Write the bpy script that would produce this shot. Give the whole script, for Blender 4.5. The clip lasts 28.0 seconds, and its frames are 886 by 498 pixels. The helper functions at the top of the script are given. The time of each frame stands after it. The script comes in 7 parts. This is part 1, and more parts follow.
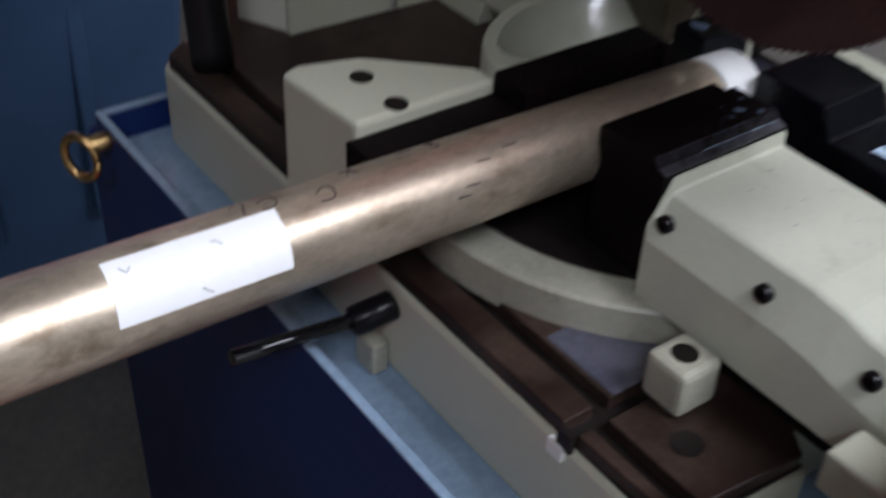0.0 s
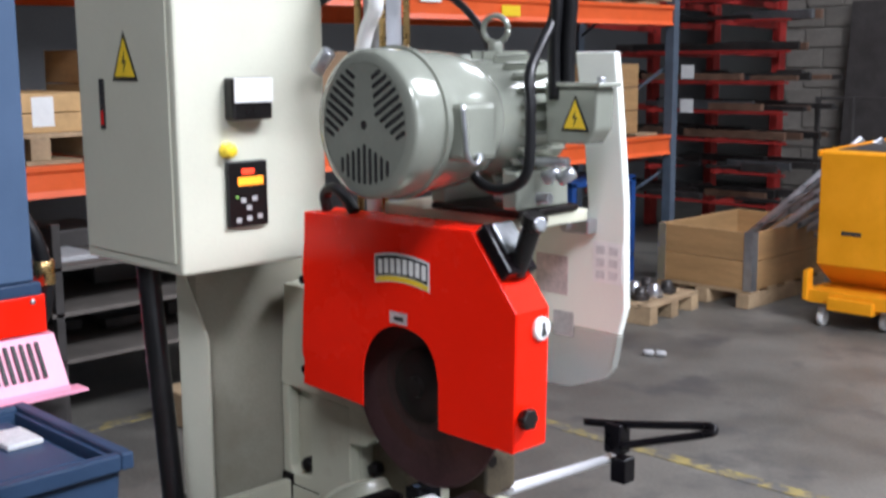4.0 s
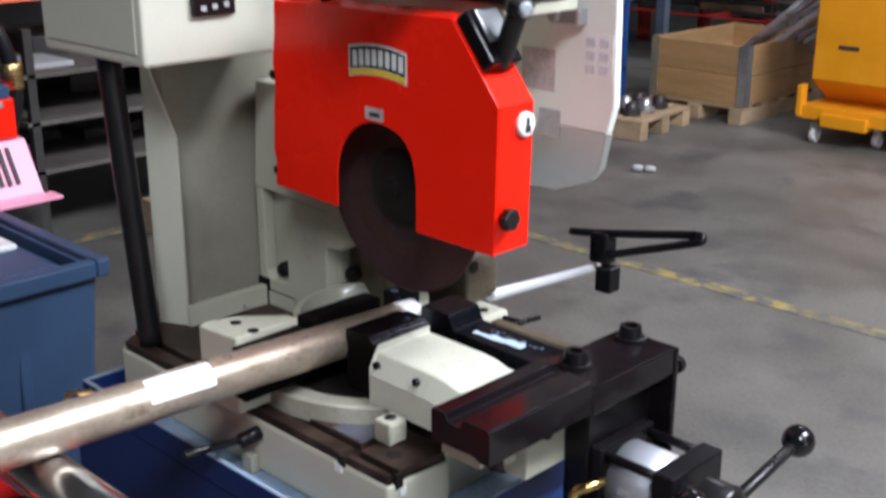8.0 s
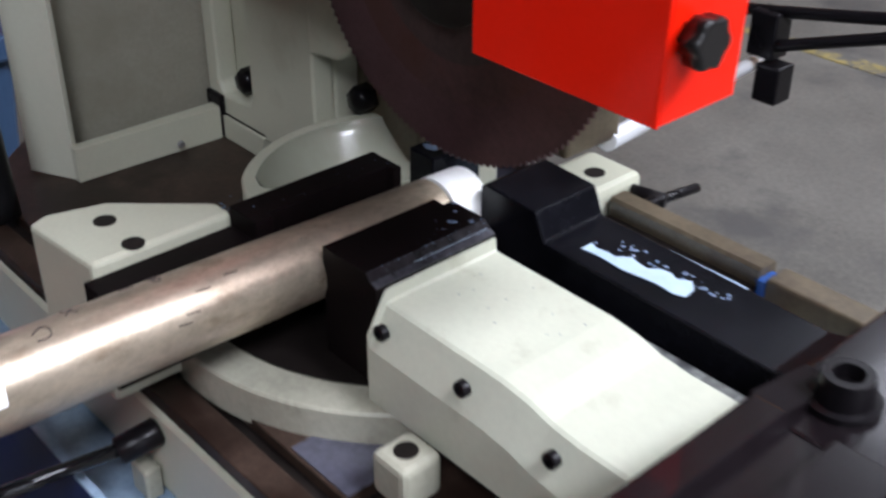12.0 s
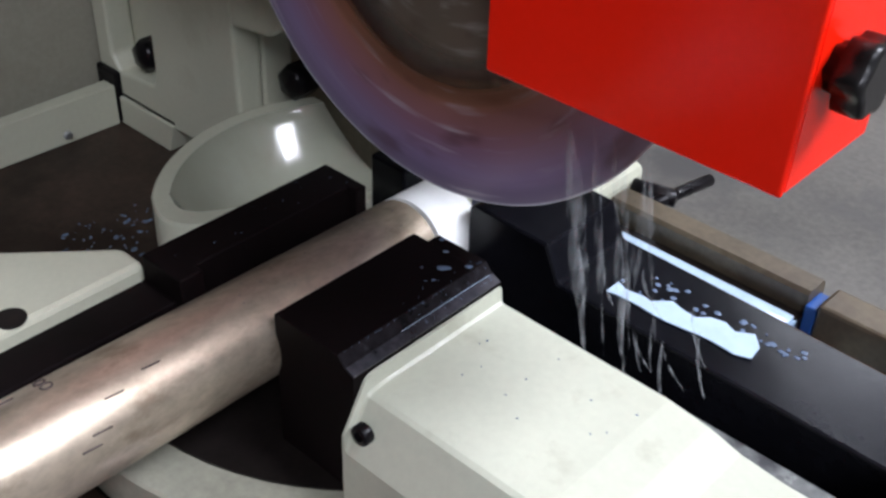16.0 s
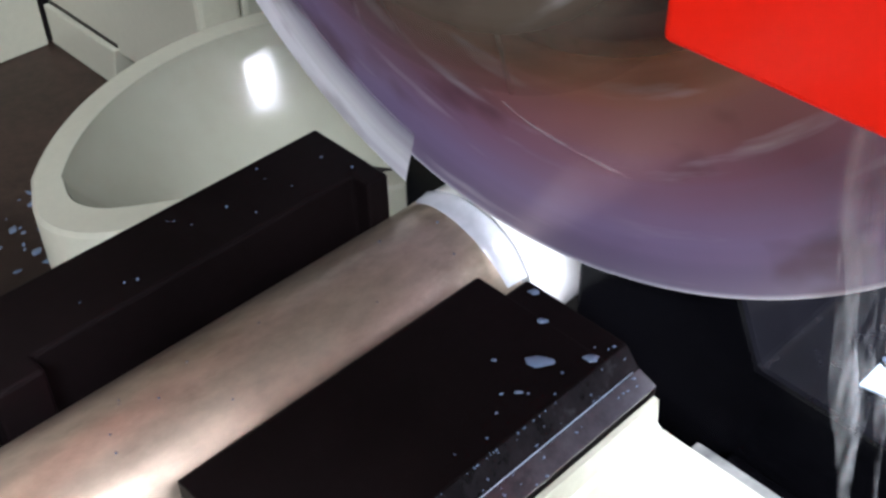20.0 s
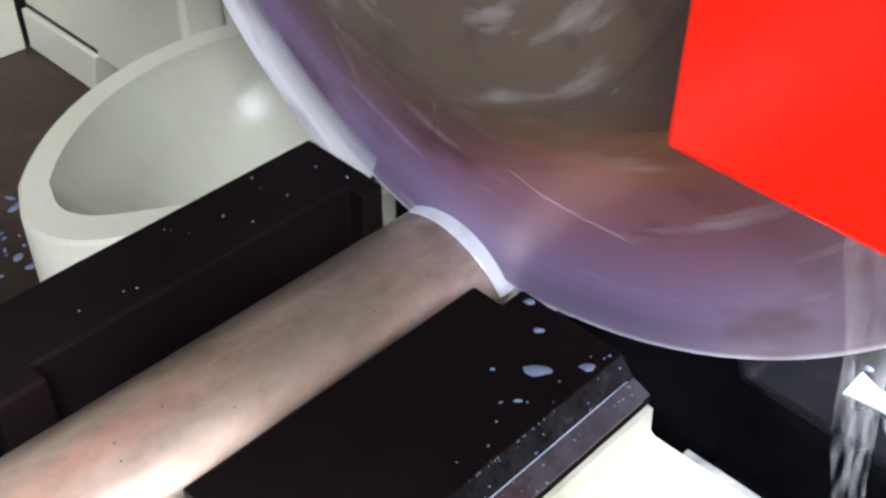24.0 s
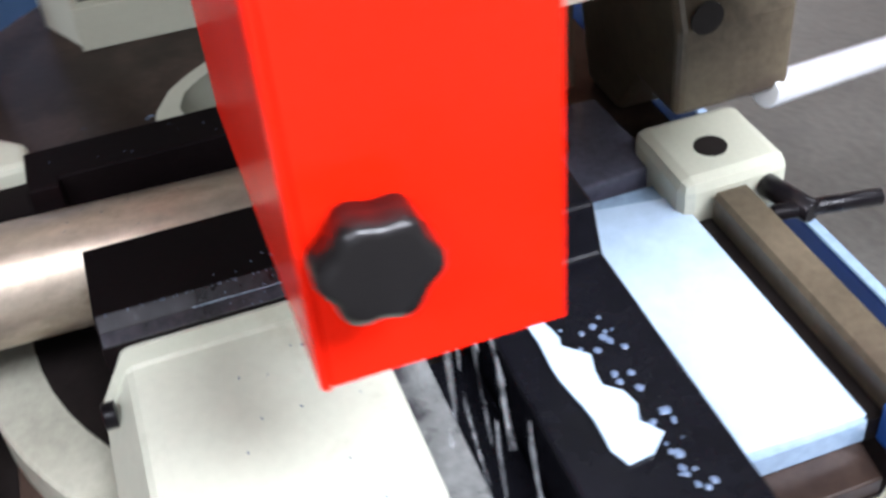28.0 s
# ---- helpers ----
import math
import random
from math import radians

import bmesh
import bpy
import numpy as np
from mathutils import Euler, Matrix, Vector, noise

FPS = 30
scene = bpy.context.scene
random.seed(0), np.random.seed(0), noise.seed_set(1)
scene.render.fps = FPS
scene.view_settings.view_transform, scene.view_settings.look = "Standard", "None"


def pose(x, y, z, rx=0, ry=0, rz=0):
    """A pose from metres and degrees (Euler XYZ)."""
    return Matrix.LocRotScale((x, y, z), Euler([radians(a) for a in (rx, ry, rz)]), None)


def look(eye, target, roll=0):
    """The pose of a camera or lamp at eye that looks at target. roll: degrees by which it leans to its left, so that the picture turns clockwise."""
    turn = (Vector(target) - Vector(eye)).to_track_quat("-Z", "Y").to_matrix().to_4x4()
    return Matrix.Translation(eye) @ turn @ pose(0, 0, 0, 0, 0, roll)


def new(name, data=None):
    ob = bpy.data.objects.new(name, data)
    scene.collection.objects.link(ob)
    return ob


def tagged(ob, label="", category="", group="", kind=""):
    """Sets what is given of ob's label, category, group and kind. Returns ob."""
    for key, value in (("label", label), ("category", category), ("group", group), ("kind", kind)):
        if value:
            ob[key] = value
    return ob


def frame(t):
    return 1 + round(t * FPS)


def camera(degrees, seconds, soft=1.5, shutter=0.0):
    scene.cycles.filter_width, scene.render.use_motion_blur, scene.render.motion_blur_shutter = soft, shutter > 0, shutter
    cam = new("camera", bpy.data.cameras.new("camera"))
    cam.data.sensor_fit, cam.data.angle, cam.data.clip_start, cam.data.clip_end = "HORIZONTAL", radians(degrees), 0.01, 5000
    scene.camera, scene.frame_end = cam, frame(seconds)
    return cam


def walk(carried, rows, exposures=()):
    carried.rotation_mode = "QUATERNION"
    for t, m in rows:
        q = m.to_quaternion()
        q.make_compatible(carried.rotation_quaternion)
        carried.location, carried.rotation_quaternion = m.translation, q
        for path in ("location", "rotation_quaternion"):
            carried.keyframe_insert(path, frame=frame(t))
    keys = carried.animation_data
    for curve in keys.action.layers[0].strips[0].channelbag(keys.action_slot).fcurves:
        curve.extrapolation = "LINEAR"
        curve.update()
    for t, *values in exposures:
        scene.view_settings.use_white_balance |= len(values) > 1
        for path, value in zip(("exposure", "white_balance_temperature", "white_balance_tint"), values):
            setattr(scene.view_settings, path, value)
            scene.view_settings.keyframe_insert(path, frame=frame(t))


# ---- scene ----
cam = camera(42.3, 28.0, soft=2.7, shutter=0.5)
PATH = [
    (0, (0.485, -0.625, 1.395), (-0.777, 0.344, 0.183), 2.9),
    (0.5, (0.661, -0.723, 1.47), (-0.667, 0.389, 0.47), 0.9),
    (1, (0.835, -0.907, 1.534), (-0.44, 0.351, 0.643), -0.1),
    (1.5, (1.014, -1.046, 1.572), (-0.262, 0.286, 0.802), -0.5),
    (2, (1.162, -1.101, 1.618), (-0.158, 0.249, 0.958), -0.8),
    (2.5, (1.24, -1.209, 1.673), (-0.058, 0.199, 1.097), -0.4),
    (3, (1.289, -1.252, 1.69), (-0.036, 0.166, 1.206), -0.6),
    (3.5, (1.306, -1.257, 1.702), (-0.059, 0.148, 1.298), -0.6),
    (4, (1.303, -1.258, 1.72), (-0.092, 0.138, 1.392), -0.4),
    (4.5, (1.293, -1.258, 1.743), (-0.118, 0.137, 1.489), -0.2),
    (6.5, (1.281, -1.24, 1.751), (-0.135, 0.152, 1.51), -0.3),
    (7, (1.268, -1.229, 1.728), (-0.125, 0.154, 1.345), -0.2),
    (7.5, (1.27, -1.22, 1.701), (-0.094, 0.149, 1.187), -0.2),
    (8, (1.253, -1.185, 1.665), (-0.076, 0.169, 1.032), 0.1),
    (8.5, (1.204, -1.117, 1.614), (-0.1, 0.213, 0.886), 0.3),
    (9, (1.11, -1.032, 1.573), (-0.151, 0.267, 0.723), 0.4),
    (9.5, (1.014, -0.972, 1.533), (-0.173, 0.302, 0.549), 0.8),
    (10, (0.969, -0.933, 1.509), (-0.185, 0.319, 0.46), 0.7),
    (10.5, (0.928, -0.898, 1.494), (-0.234, 0.386, 0.494), 2.2),
    (11, (0.854, -0.82, 1.502), (-0.32, 0.452, 0.5), 2.5),
    (11.5, (0.742, -0.67, 1.466), (-0.504, 0.527, 0.459), 1.2),
    (12, (0.612, -0.55, 1.435), (-0.66, 0.588, 0.393), 0.2),
    (12.5, (0.479, -0.483, 1.4), (-0.726, 0.659, 0.285), 0.5),
    (14.5, (0.407, -0.441, 1.386), (-0.703, 0.747, 0.222), 1.8),
    (15, (0.406, -0.442, 1.388), (-0.694, 0.761, 0.229), 2.2),
    (15.5, (0.406, -0.44, 1.388), (-0.687, 0.771, 0.231), 2.1),
    (16, (0.408, -0.436, 1.39), (-0.68, 0.774, 0.228), 1.8),
    (16.5, (0.412, -0.429, 1.39), (-0.676, 0.775, 0.221), 1.6),
    (17, (0.382, -0.406, 1.372), (-0.699, 0.805, 0.203), 1.9),
    (17.5, (0.331, -0.359, 1.337), (-0.754, 0.843, 0.163), 2.3),
    (18, (0.289, -0.3, 1.299), (-0.821, 0.857, 0.105), 3.2),
    (18.5, (0.251, -0.237, 1.26), (-0.913, 0.819, 0.024), 1.4),
    (19, (0.223, -0.218, 1.241), (-0.928, 0.803, -0.037), -0.4),
    (19.5, (0.205, -0.212, 1.23), (-0.925, 0.811, -0.065), -1.6),
    (20, (0.198, -0.214, 1.23), (-0.905, 0.833, -0.069), -1.2),
    (20.5, (0.196, -0.216, 1.233), (-0.893, 0.847, -0.065), -0.6),
    (21, (0.195, -0.218, 1.233), (-0.889, 0.857, -0.06), -0.2),
    (21.5, (0.194, -0.22, 1.233), (-0.884, 0.865, -0.056), 0.3),
    (23.5, (0.193, -0.223, 1.234), (-0.87, 0.877, -0.055), 0.8),
    (24, (0.192, -0.224, 1.235), (-0.864, 0.876, -0.059), 0.8),
    (24.5, (0.192, -0.225, 1.236), (-0.859, 0.878, -0.06), 0.9),
    (25, (0.192, -0.224, 1.236), (-0.858, 0.876, -0.063), 0.8),
    (25.5, (0.192, -0.224, 1.235), (-0.86, 0.88, -0.06), 0.9),
    (26, (0.192, -0.225, 1.233), (-0.86, 0.886, -0.055), 1.0),
    (26.5, (0.192, -0.226, 1.23), (-0.859, 0.884, -0.059), 1.1),
    (27, (0.227, -0.232, 1.252), (-0.834, 0.821, -0.076), 0.7),
    (27.5, (0.357, -0.187, 1.297), (-0.911, 0.589, -0.041), -4.4),
    (28, (0.471, -0.088, 1.331), (-1.008, 0.32, 0.048), -6.1),
]
EXPOSURES = [(t, e, 5950, 15) for t, e in ((0, -1.55), (1, -1.05), (2, -0.75), (4.5, -0.42), (8, -0.55), (10, -0.75), (12.5, -0.7), (15, -0.76), (17, -0.70), (18, -0.2), (20, 0.35), (21.5, 0.56), (24, 0.90), (26, 0.88), (27, 0.72), (28, -0.1))]
walk(cam, [(t, look(eye, target, roll)) for t, eye, target, roll in PATH], EXPOSURES)


# ---- world and light ----
world = bpy.data.worlds.new("world")
scene.world = world
world.use_nodes = True
wn = world.node_tree.nodes
sky = wn.new("ShaderNodeTexSky")
sky.sky_type, sky.sun_disc = "NISHITA", False
sky.sun_elevation, sky.sun_rotation = radians(48), radians(90)
wn["Background"].inputs["Strength"].default_value = 0.1
world.node_tree.links.new(sky.outputs["Color"], wn["Background"].inputs["Color"])


def area_lamp(name, at, aim, sx, sy, watts, colour):
    data = bpy.data.lights.new(name, "AREA")
    data.shape, data.size, data.size_y, data.energy, data.color = "RECTANGLE", sx, sy, watts, colour
    ob = new(name, data)
    ob.matrix_world = pose(*at) if aim[2] == 0.0 else look(at, aim)
    return ob


# unseen skylights added to the roof: each lamp stands in for the daylight of one opening
# the first is set from the tube's highlight, the rest are added fill
SKYLIGHTS = [(3.7, 2.1, 2.2, 3.4, 1500.0), (4.6, 8.2, 1.6, 2.6, 130.0), (4.3, -4.0, 1.6, 2.6, 620.0), (-1.6, 7.2, 1.6, 2.6, 220.0), (8.0, -1.5, 1.6, 2.6, 160.0)]
for lx, ly, wx, wy, watts in SKYLIGHTS:
    area_lamp("skylight_lamp", (lx, ly, 5.92), (lx, ly, 0.0), wx, wy, watts, (0.97, 0.985, 1.0))
# fill light from an added, unseen loading door behind the camera
area_lamp("added_door_lamp", (11.8, -2.0, 1.9), (0.0, -1.0, 1.4), 4.0, 3.6, 110.0, (0.90, 0.96, 1.0))


# ---- materials ----
def material(name, base, rough=0.5, metal=0.0, vary=0.12, scale=8.0, bump=0.02, bscale=120.0, coat=0.0, spots=None, spot_scale=3.0, spot_at=0.62, rough_vary=0.12, emit=0.0, stretch=(1, 1, 1), tint=0.0, ior=1.5, spec=0.5):
    m = bpy.data.materials.new(name)
    m.use_nodes = True
    nt = m.node_tree
    b = nt.nodes["Principled BSDF"]
    tc = nt.nodes.new("ShaderNodeTexCoord")
    mp = nt.nodes.new("ShaderNodeMapping")
    mp.inputs["Scale"].default_value = stretch
    nt.links.new(tc.outputs["Object"], mp.inputs["Vector"])

    def noise_node(sc, detail=6.0):
        n = nt.nodes.new("ShaderNodeTexNoise")
        n.inputs["Scale"].default_value, n.inputs["Detail"].default_value, n.inputs["Roughness"].default_value = sc, detail, 0.62
        nt.links.new(mp.outputs["Vector"], n.inputs["Vector"])
        return n

    big, fine = noise_node(scale), noise_node(bscale, 4.0)
    add = nt.nodes.new("ShaderNodeMath")
    add.operation = "MULTIPLY_ADD"
    nt.links.new(fine.outputs["Fac"], add.inputs[0])
    add.inputs[1].default_value = 0.45
    nt.links.new(big.outputs["Fac"], add.inputs[2])
    ramp = nt.nodes.new("ShaderNodeValToRGB")
    lo = [max(0.0, c * (1 - 1.6 * vary)) for c in base]
    hi = [min(1.0, c * (1 + 1.3 * vary) + 0.15 * vary * max(base)) for c in base]
    ramp.color_ramp.elements[0].position, ramp.color_ramp.elements[0].color = 0.42, (*lo, 1)
    ramp.color_ramp.elements[1].position, ramp.color_ramp.elements[1].color = 1.05 if vary < 0.01 else 0.98, (*hi, 1)
    nt.links.new(add.outputs[0], ramp.inputs["Fac"])
    out = ramp.outputs["Color"]
    if spots:
        sp = noise_node(spot_scale, 8.0)
        sr = nt.nodes.new("ShaderNodeValToRGB")
        sr.color_ramp.elements[0].position, sr.color_ramp.elements[1].position = spot_at, min(1.0, spot_at + 0.12)
        nt.links.new(sp.outputs["Fac"], sr.inputs["Fac"])
        mx = nt.nodes.new("ShaderNodeMix")
        mx.data_type = "RGBA"
        nt.links.new(sr.outputs["Color"], mx.inputs["Factor"])
        nt.links.new(out, mx.inputs["A"])
        mx.inputs["B"].default_value = (*spots, 1)
        out = mx.outputs["Result"]
    if tint:
        oi = nt.nodes.new("ShaderNodeObjectInfo")
        hs = nt.nodes.new("ShaderNodeHueSaturation")
        rng = nt.nodes.new("ShaderNodeMapRange")
        rng.inputs["To Min"].default_value, rng.inputs["To Max"].default_value = 1 - tint, 1 + tint
        nt.links.new(oi.outputs["Random"], rng.inputs["Value"])
        nt.links.new(rng.outputs["Result"], hs.inputs["Value"])
        nt.links.new(out, hs.inputs["Color"])
        out = hs.outputs["Color"]
    nt.links.new(out, b.inputs["Base Color"])
    rr = nt.nodes.new("ShaderNodeMapRange")
    rr.inputs["To Min"].default_value, rr.inputs["To Max"].default_value = max(0.03, rough - rough_vary), min(1.0, rough + rough_vary)
    nt.links.new(big.outputs["Fac"], rr.inputs["Value"])
    nt.links.new(rr.outputs["Result"], b.inputs["Roughness"])
    b.inputs["Metallic"].default_value = metal
    b.inputs["IOR"].default_value = ior
    b.inputs["Specular IOR Level"].default_value = spec
    if coat:
        b.inputs["Coat Weight"].default_value, b.inputs["Coat Roughness"].default_value = coat, 0.08
    if bump:
        bp = nt.nodes.new("ShaderNodeBump")
        bp.inputs["Strength"].default_value, bp.inputs["Distance"].default_value = 0.35, bump
        nt.links.new(add.outputs[0], bp.inputs["Height"])
        nt.links.new(bp.outputs["Normal"], b.inputs["Normal"])
    if emit:
        b.inputs["Emission Color"].default_value, b.inputs["Emission Strength"].default_value = (*base, 1), emit
    return m


CREAM = material("cream_enamel", (0.52, 0.52, 0.405), 0.34, 0.0, 0.06, 5, 0.0005, 260, coat=0.15, spots=(0.44, 0.43, 0.325), spot_scale=9, spot_at=0.64)
CREAM_WALL = material("cream_sheet_enamel", (0.58, 0.58, 0.47), 0.42, 0.0, 0.05, 3, 0.0004, 220)
# darker than CREAM_WALL: the shade under the switch box put into the colour
PILLAR = material("shaded_cream_sheet", (0.27, 0.255, 0.20), 0.5, 0.0, 0.15, 4, 0.0005, 200, spots=(0.23, 0.215, 0.165), spot_scale=5, spot_at=0.5)
COVER_WHITE = material("pale_cream_cover_enamel", (0.80, 0.82, 0.75), 0.45, 0.0, 0.03, 3, 0.0003, 220)
GREEN_GREY = material("grey_green_motor_paint", (0.285, 0.30, 0.25), 0.2, 0.2, 0.08, 9, 0.0003, 300, coat=0.5)
BLACK_OXIDE = material("black_oxide_steel", (0.006, 0.005, 0.006), 0.30, 0.0, 0.35, 14, 0.0006, 240, spots=(0.014, 0.011, 0.011), spot_scale=16, spot_at=0.64, spec=0.18)
BLACK_WET = material("wet_black_steel", (0.005, 0.005, 0.007), 0.22, 0.0, 0.35, 18, 0.0006, 160, spec=0.16)
BLACK_JAW = material("black_jaw_steel", (0.0045, 0.0028, 0.003), 0.55, 0.0, 0.4, 16, 0.0004, 260, spots=(0.010, 0.003, 0.004), spot_scale=10, spot_at=0.6, spec=0.07)
# the dark red spots put a sheen into the base colour
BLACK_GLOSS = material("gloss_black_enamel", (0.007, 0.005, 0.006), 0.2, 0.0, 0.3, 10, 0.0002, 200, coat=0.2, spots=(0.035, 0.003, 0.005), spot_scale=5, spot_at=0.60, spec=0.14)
PLASTIC = material("black_plastic", (0.009, 0.008, 0.008), 0.3, 0.0, 0.2, 20, 0.0004, 300, spec=0.35)
RUBBER = material("black_rubber", (0.008, 0.008, 0.009), 0.38, 0.0, 0.2, 20, 0.0004, 200, spec=0.35)
OILY = material("oily_machined_iron", (0.048, 0.030, 0.022), 0.40, 0.1, 0.45, 11, 0.0006, 180, spots=(0.020, 0.011, 0.008), spot_scale=7, spot_at=0.46, spec=0.28)
DARK_IRON = material("dark_oily_iron", (0.013, 0.010, 0.009), 0.42, 0.2, 0.4, 13, 0.0008, 180, spots=(0.03, 0.02, 0.016), spot_scale=9, spot_at=0.6, spec=0.25)
TAN = material("tan_stained_steel", (0.105, 0.082, 0.052), 0.42, 0.2, 0.35, 14, 0.0006, 160, spots=(0.06, 0.042, 0.03), spot_scale=8, spot_at=0.54)
STEEL = material("bright_steel", (0.62, 0.62, 0.63), 0.24, 1.0, 0.12, 12, 0.0003, 240, stretch=(1, 0.15, 1))
ZINC = material("zinc_plated_steel", (0.55, 0.57, 0.6), 0.32, 0.9, 0.15, 20, 0.0003, 240)
TUBE = material("mill_finish_steel_tube", (0.55, 0.46, 0.35), 0.42, 0.80, 0.26, 20, 0.0006, 240, spots=(0.36, 0.28, 0.20), spot_scale=34, spot_at=0.55, stretch=(1, 0.5, 1), coat=0.3, rough_vary=0.12)
# near-white, non-metal base puts the wet steel's glare into the colour
TUBE_CUT = material("glaring_wet_steel", (0.92, 0.92, 0.90), 0.4, 0.0, 0.03, 30, 0.0, spec=0.8)
BLADE = material("stained_saw_blade_steel", (0.085, 0.042, 0.040), 0.42, 0.5, 0.35, 10, 0.0003, 200, spots=(0.085, 0.036, 0.028), spot_scale=5, spot_at=0.55)
HUB_STEEL = material("stained_blade_hub_steel", (0.05, 0.030, 0.027), 0.42, 0.3, 0.4, 14, 0.0004, 200, spots=(0.09, 0.07, 0.06), spot_scale=14, spot_at=0.62)
BLADE_RIM = material("stained_blade_rim_steel", (0.085, 0.042, 0.044), 0.40, 0.5, 0.3, 9, 0.0002, 260)
RED = material("safety_red_enamel", (0.97, 0.014, 0.0), 0.26, 0.0, 0.03, 6, 0.0002, 240, spec=0.16)
RED_STAND = material("red_stand_enamel", (0.72, 0.009, 0.006), 0.36, 0.0, 0.08, 8, 0.0004, 220, spec=0.2)
BLUE = material("dark_blue_enamel", (0.006, 0.021, 0.105), 0.42, 0.0, 0.12, 5, 0.0005, 220, spec=0.25)
BLUE_DOOR = material("blue_door_enamel", (0.015, 0.062, 0.235), 0.36, 0.0, 0.10, 5, 0.0004, 220, spec=0.35)
TRAY = material("pale_blue_wet_tray_enamel", (0.25, 0.345, 0.46), 0.2, 0.0, 0.22, 7, 0.0006, 140, coat=0.5, spots=(0.19, 0.23, 0.20), spot_scale=6, spot_at=0.58)
BRASS = material("brass", (0.62, 0.42, 0.14), 0.22, 1.0, 0.15, 30, 0.0003, 300)
GOLD = material("yellow_zinc_steel", (0.60, 0.40, 0.16), 0.28, 1.0, 0.2, 25, 0.0003, 300)
ALU = material("brushed_aluminium", (0.46, 0.475, 0.51), 0.40, 0.4, 0.07, 16, 0.0001, 260, stretch=(0.2, 1, 1))
LABEL_GLOSS = material("white_paper_label_sheen", (0.93, 0.93, 0.94), 0.4, 0.0, 0.02, 30, 0.0, spec=1.0)
BALL = material("glossy_black_ball", (0.006, 0.006, 0.007), 0.07, 0.0, 0.1, 20, 0.0, rough_vary=0.02)
# wet gloss over a base darkened with the shade inside the bowl
CREAM_WET = material("wet_shaded_cream_enamel", (0.37, 0.375, 0.295), 0.18, 0.0, 0.06, 9, 0.0004, 22, coat=1.0, spots=(0.34, 0.34, 0.265), spot_scale=9, spot_at=0.5, rough_vary=0.06)
CREAM_SLIDE = material("wet_stained_slide_enamel", (0.53, 0.54, 0.435), 0.34, 0.0, 0.07, 6, 0.0005, 200, coat=0.15, spots=(0.45, 0.45, 0.35), spot_scale=22, spot_at=0.60)
# darker cream: shade low on the base put into the colour, stains over it
CREAM_SHADED = material("shaded_stained_cream_enamel", (0.36, 0.35, 0.275), 0.42, 0.0, 0.2, 9, 0.0006, 160, spots=(0.22, 0.20, 0.15), spot_scale=13, spot_at=0.58)
WHITE = material("white_plastic", (0.78, 0.78, 0.76), 0.4, 0.0, 0.04, 12, 0.0)
PAPER = material("white_paper_label", (0.82, 0.82, 0.80), 0.55, 0.0, 0.04, 30, 0.0)
LABEL_PALE = material("faint_printed_sticker", (0.62, 0.62, 0.62), 0.5, 0.0, 0.12, 60, 0.0)
LABEL_GREY = material("grey_printed_sticker", (0.42, 0.42, 0.42), 0.5, 0.0, 0.12, 60, 0.0)
LABEL_PINK = material("faded_pink_sticker", (0.52, 0.43, 0.42), 0.5, 0.0, 0.25, 30, 0.0)
LABEL_BROWN = material("brown_sticker", (0.30, 0.21, 0.09), 0.5, 0.0, 0.15, 30, 0.0)
INK = material("black_ink", (0.02, 0.02, 0.02), 0.6, 0.0, 0.1, 30, 0.0)
PEN = material("faded_felt_pen", (0.075, 0.055, 0.05), 0.6, 0.0, 0.2, 60, 0.0)
JAW_CHAMFER = material("wet_black_bevel", (0.014, 0.012, 0.014), 0.2, 0.0, 0.5, 40, 0.0004, 200, spots=(0.05, 0.05, 0.056), spot_scale=80, spot_at=0.62, spec=0.3)
JAW_STRIP = material("wet_grey_jaw_step", (0.045, 0.044, 0.052), 0.16, 0.0, 0.5, 40, 0.0004, 200, coat=0.6, spots=(0.09, 0.09, 0.10), spot_scale=60, spot_at=0.6)
PAD_WET = material("wet_purple_grey_iron", (0.085, 0.085, 0.115), 0.2, 0.0, 0.3, 12, 0.0004, 160, coat=0.4)
WORN = material("worn_bare_spot", (0.42, 0.43, 0.43), 0.35, 0.5, 0.3, 60, 0.0004, 200, spots=(0.12, 0.12, 0.12), spot_scale=90, spot_at=0.55)
LEDGE = material("wet_grey_slide_ledge", (0.17, 0.175, 0.17), 0.28, 0.2, 0.4, 30, 0.0006, 160, spots=(0.05, 0.05, 0.055), spot_scale=40, spot_at=0.52)
STRIP = material("bright_galvanised_strip", (0.50, 0.51, 0.53), 0.3, 0.6, 0.25, 14, 0.0003, 160, tint=0.3)
DROP_BLUE = material("pale_blue_coolant_drop", (0.125, 0.17, 0.255), 0.08, 0.0, 0.08, 40, 0.0, coat=0.3)
ROD = material("bright_ground_rod", (0.78, 0.79, 0.81), 0.34, 0.45, 0.05, 20, 0.0)
INK_ORANGE = material("orange_ink", (0.85, 0.16, 0.03), 0.45, 0.0, 0.05, 30, 0.0)
INK_YELLOW = material("yellow_ink", (0.90, 0.62, 0.02), 0.42, 0.0, 0.05, 30, 0.0)
YELLOW_LAMP = material("yellow_button_plastic", (0.9, 0.66, 0.02), 0.3, 0.0, 0.04, 20, 0.0, coat=0.3)
GREEN_BTN = material("green_button_plastic", (0.01, 0.28, 0.17), 0.3, 0.0, 0.05, 20, 0.0, coat=0.3)
GREEN_BAND = material("green_tape", (0.20, 0.46, 0.09), 0.5, 0.0, 0.08, 30, 0.0)
RED_LED = material("red_display_digits", (1.0, 0.06, 0.02), 0.4, 0.0, 0.0, 20, 0.0, emit=1.6)
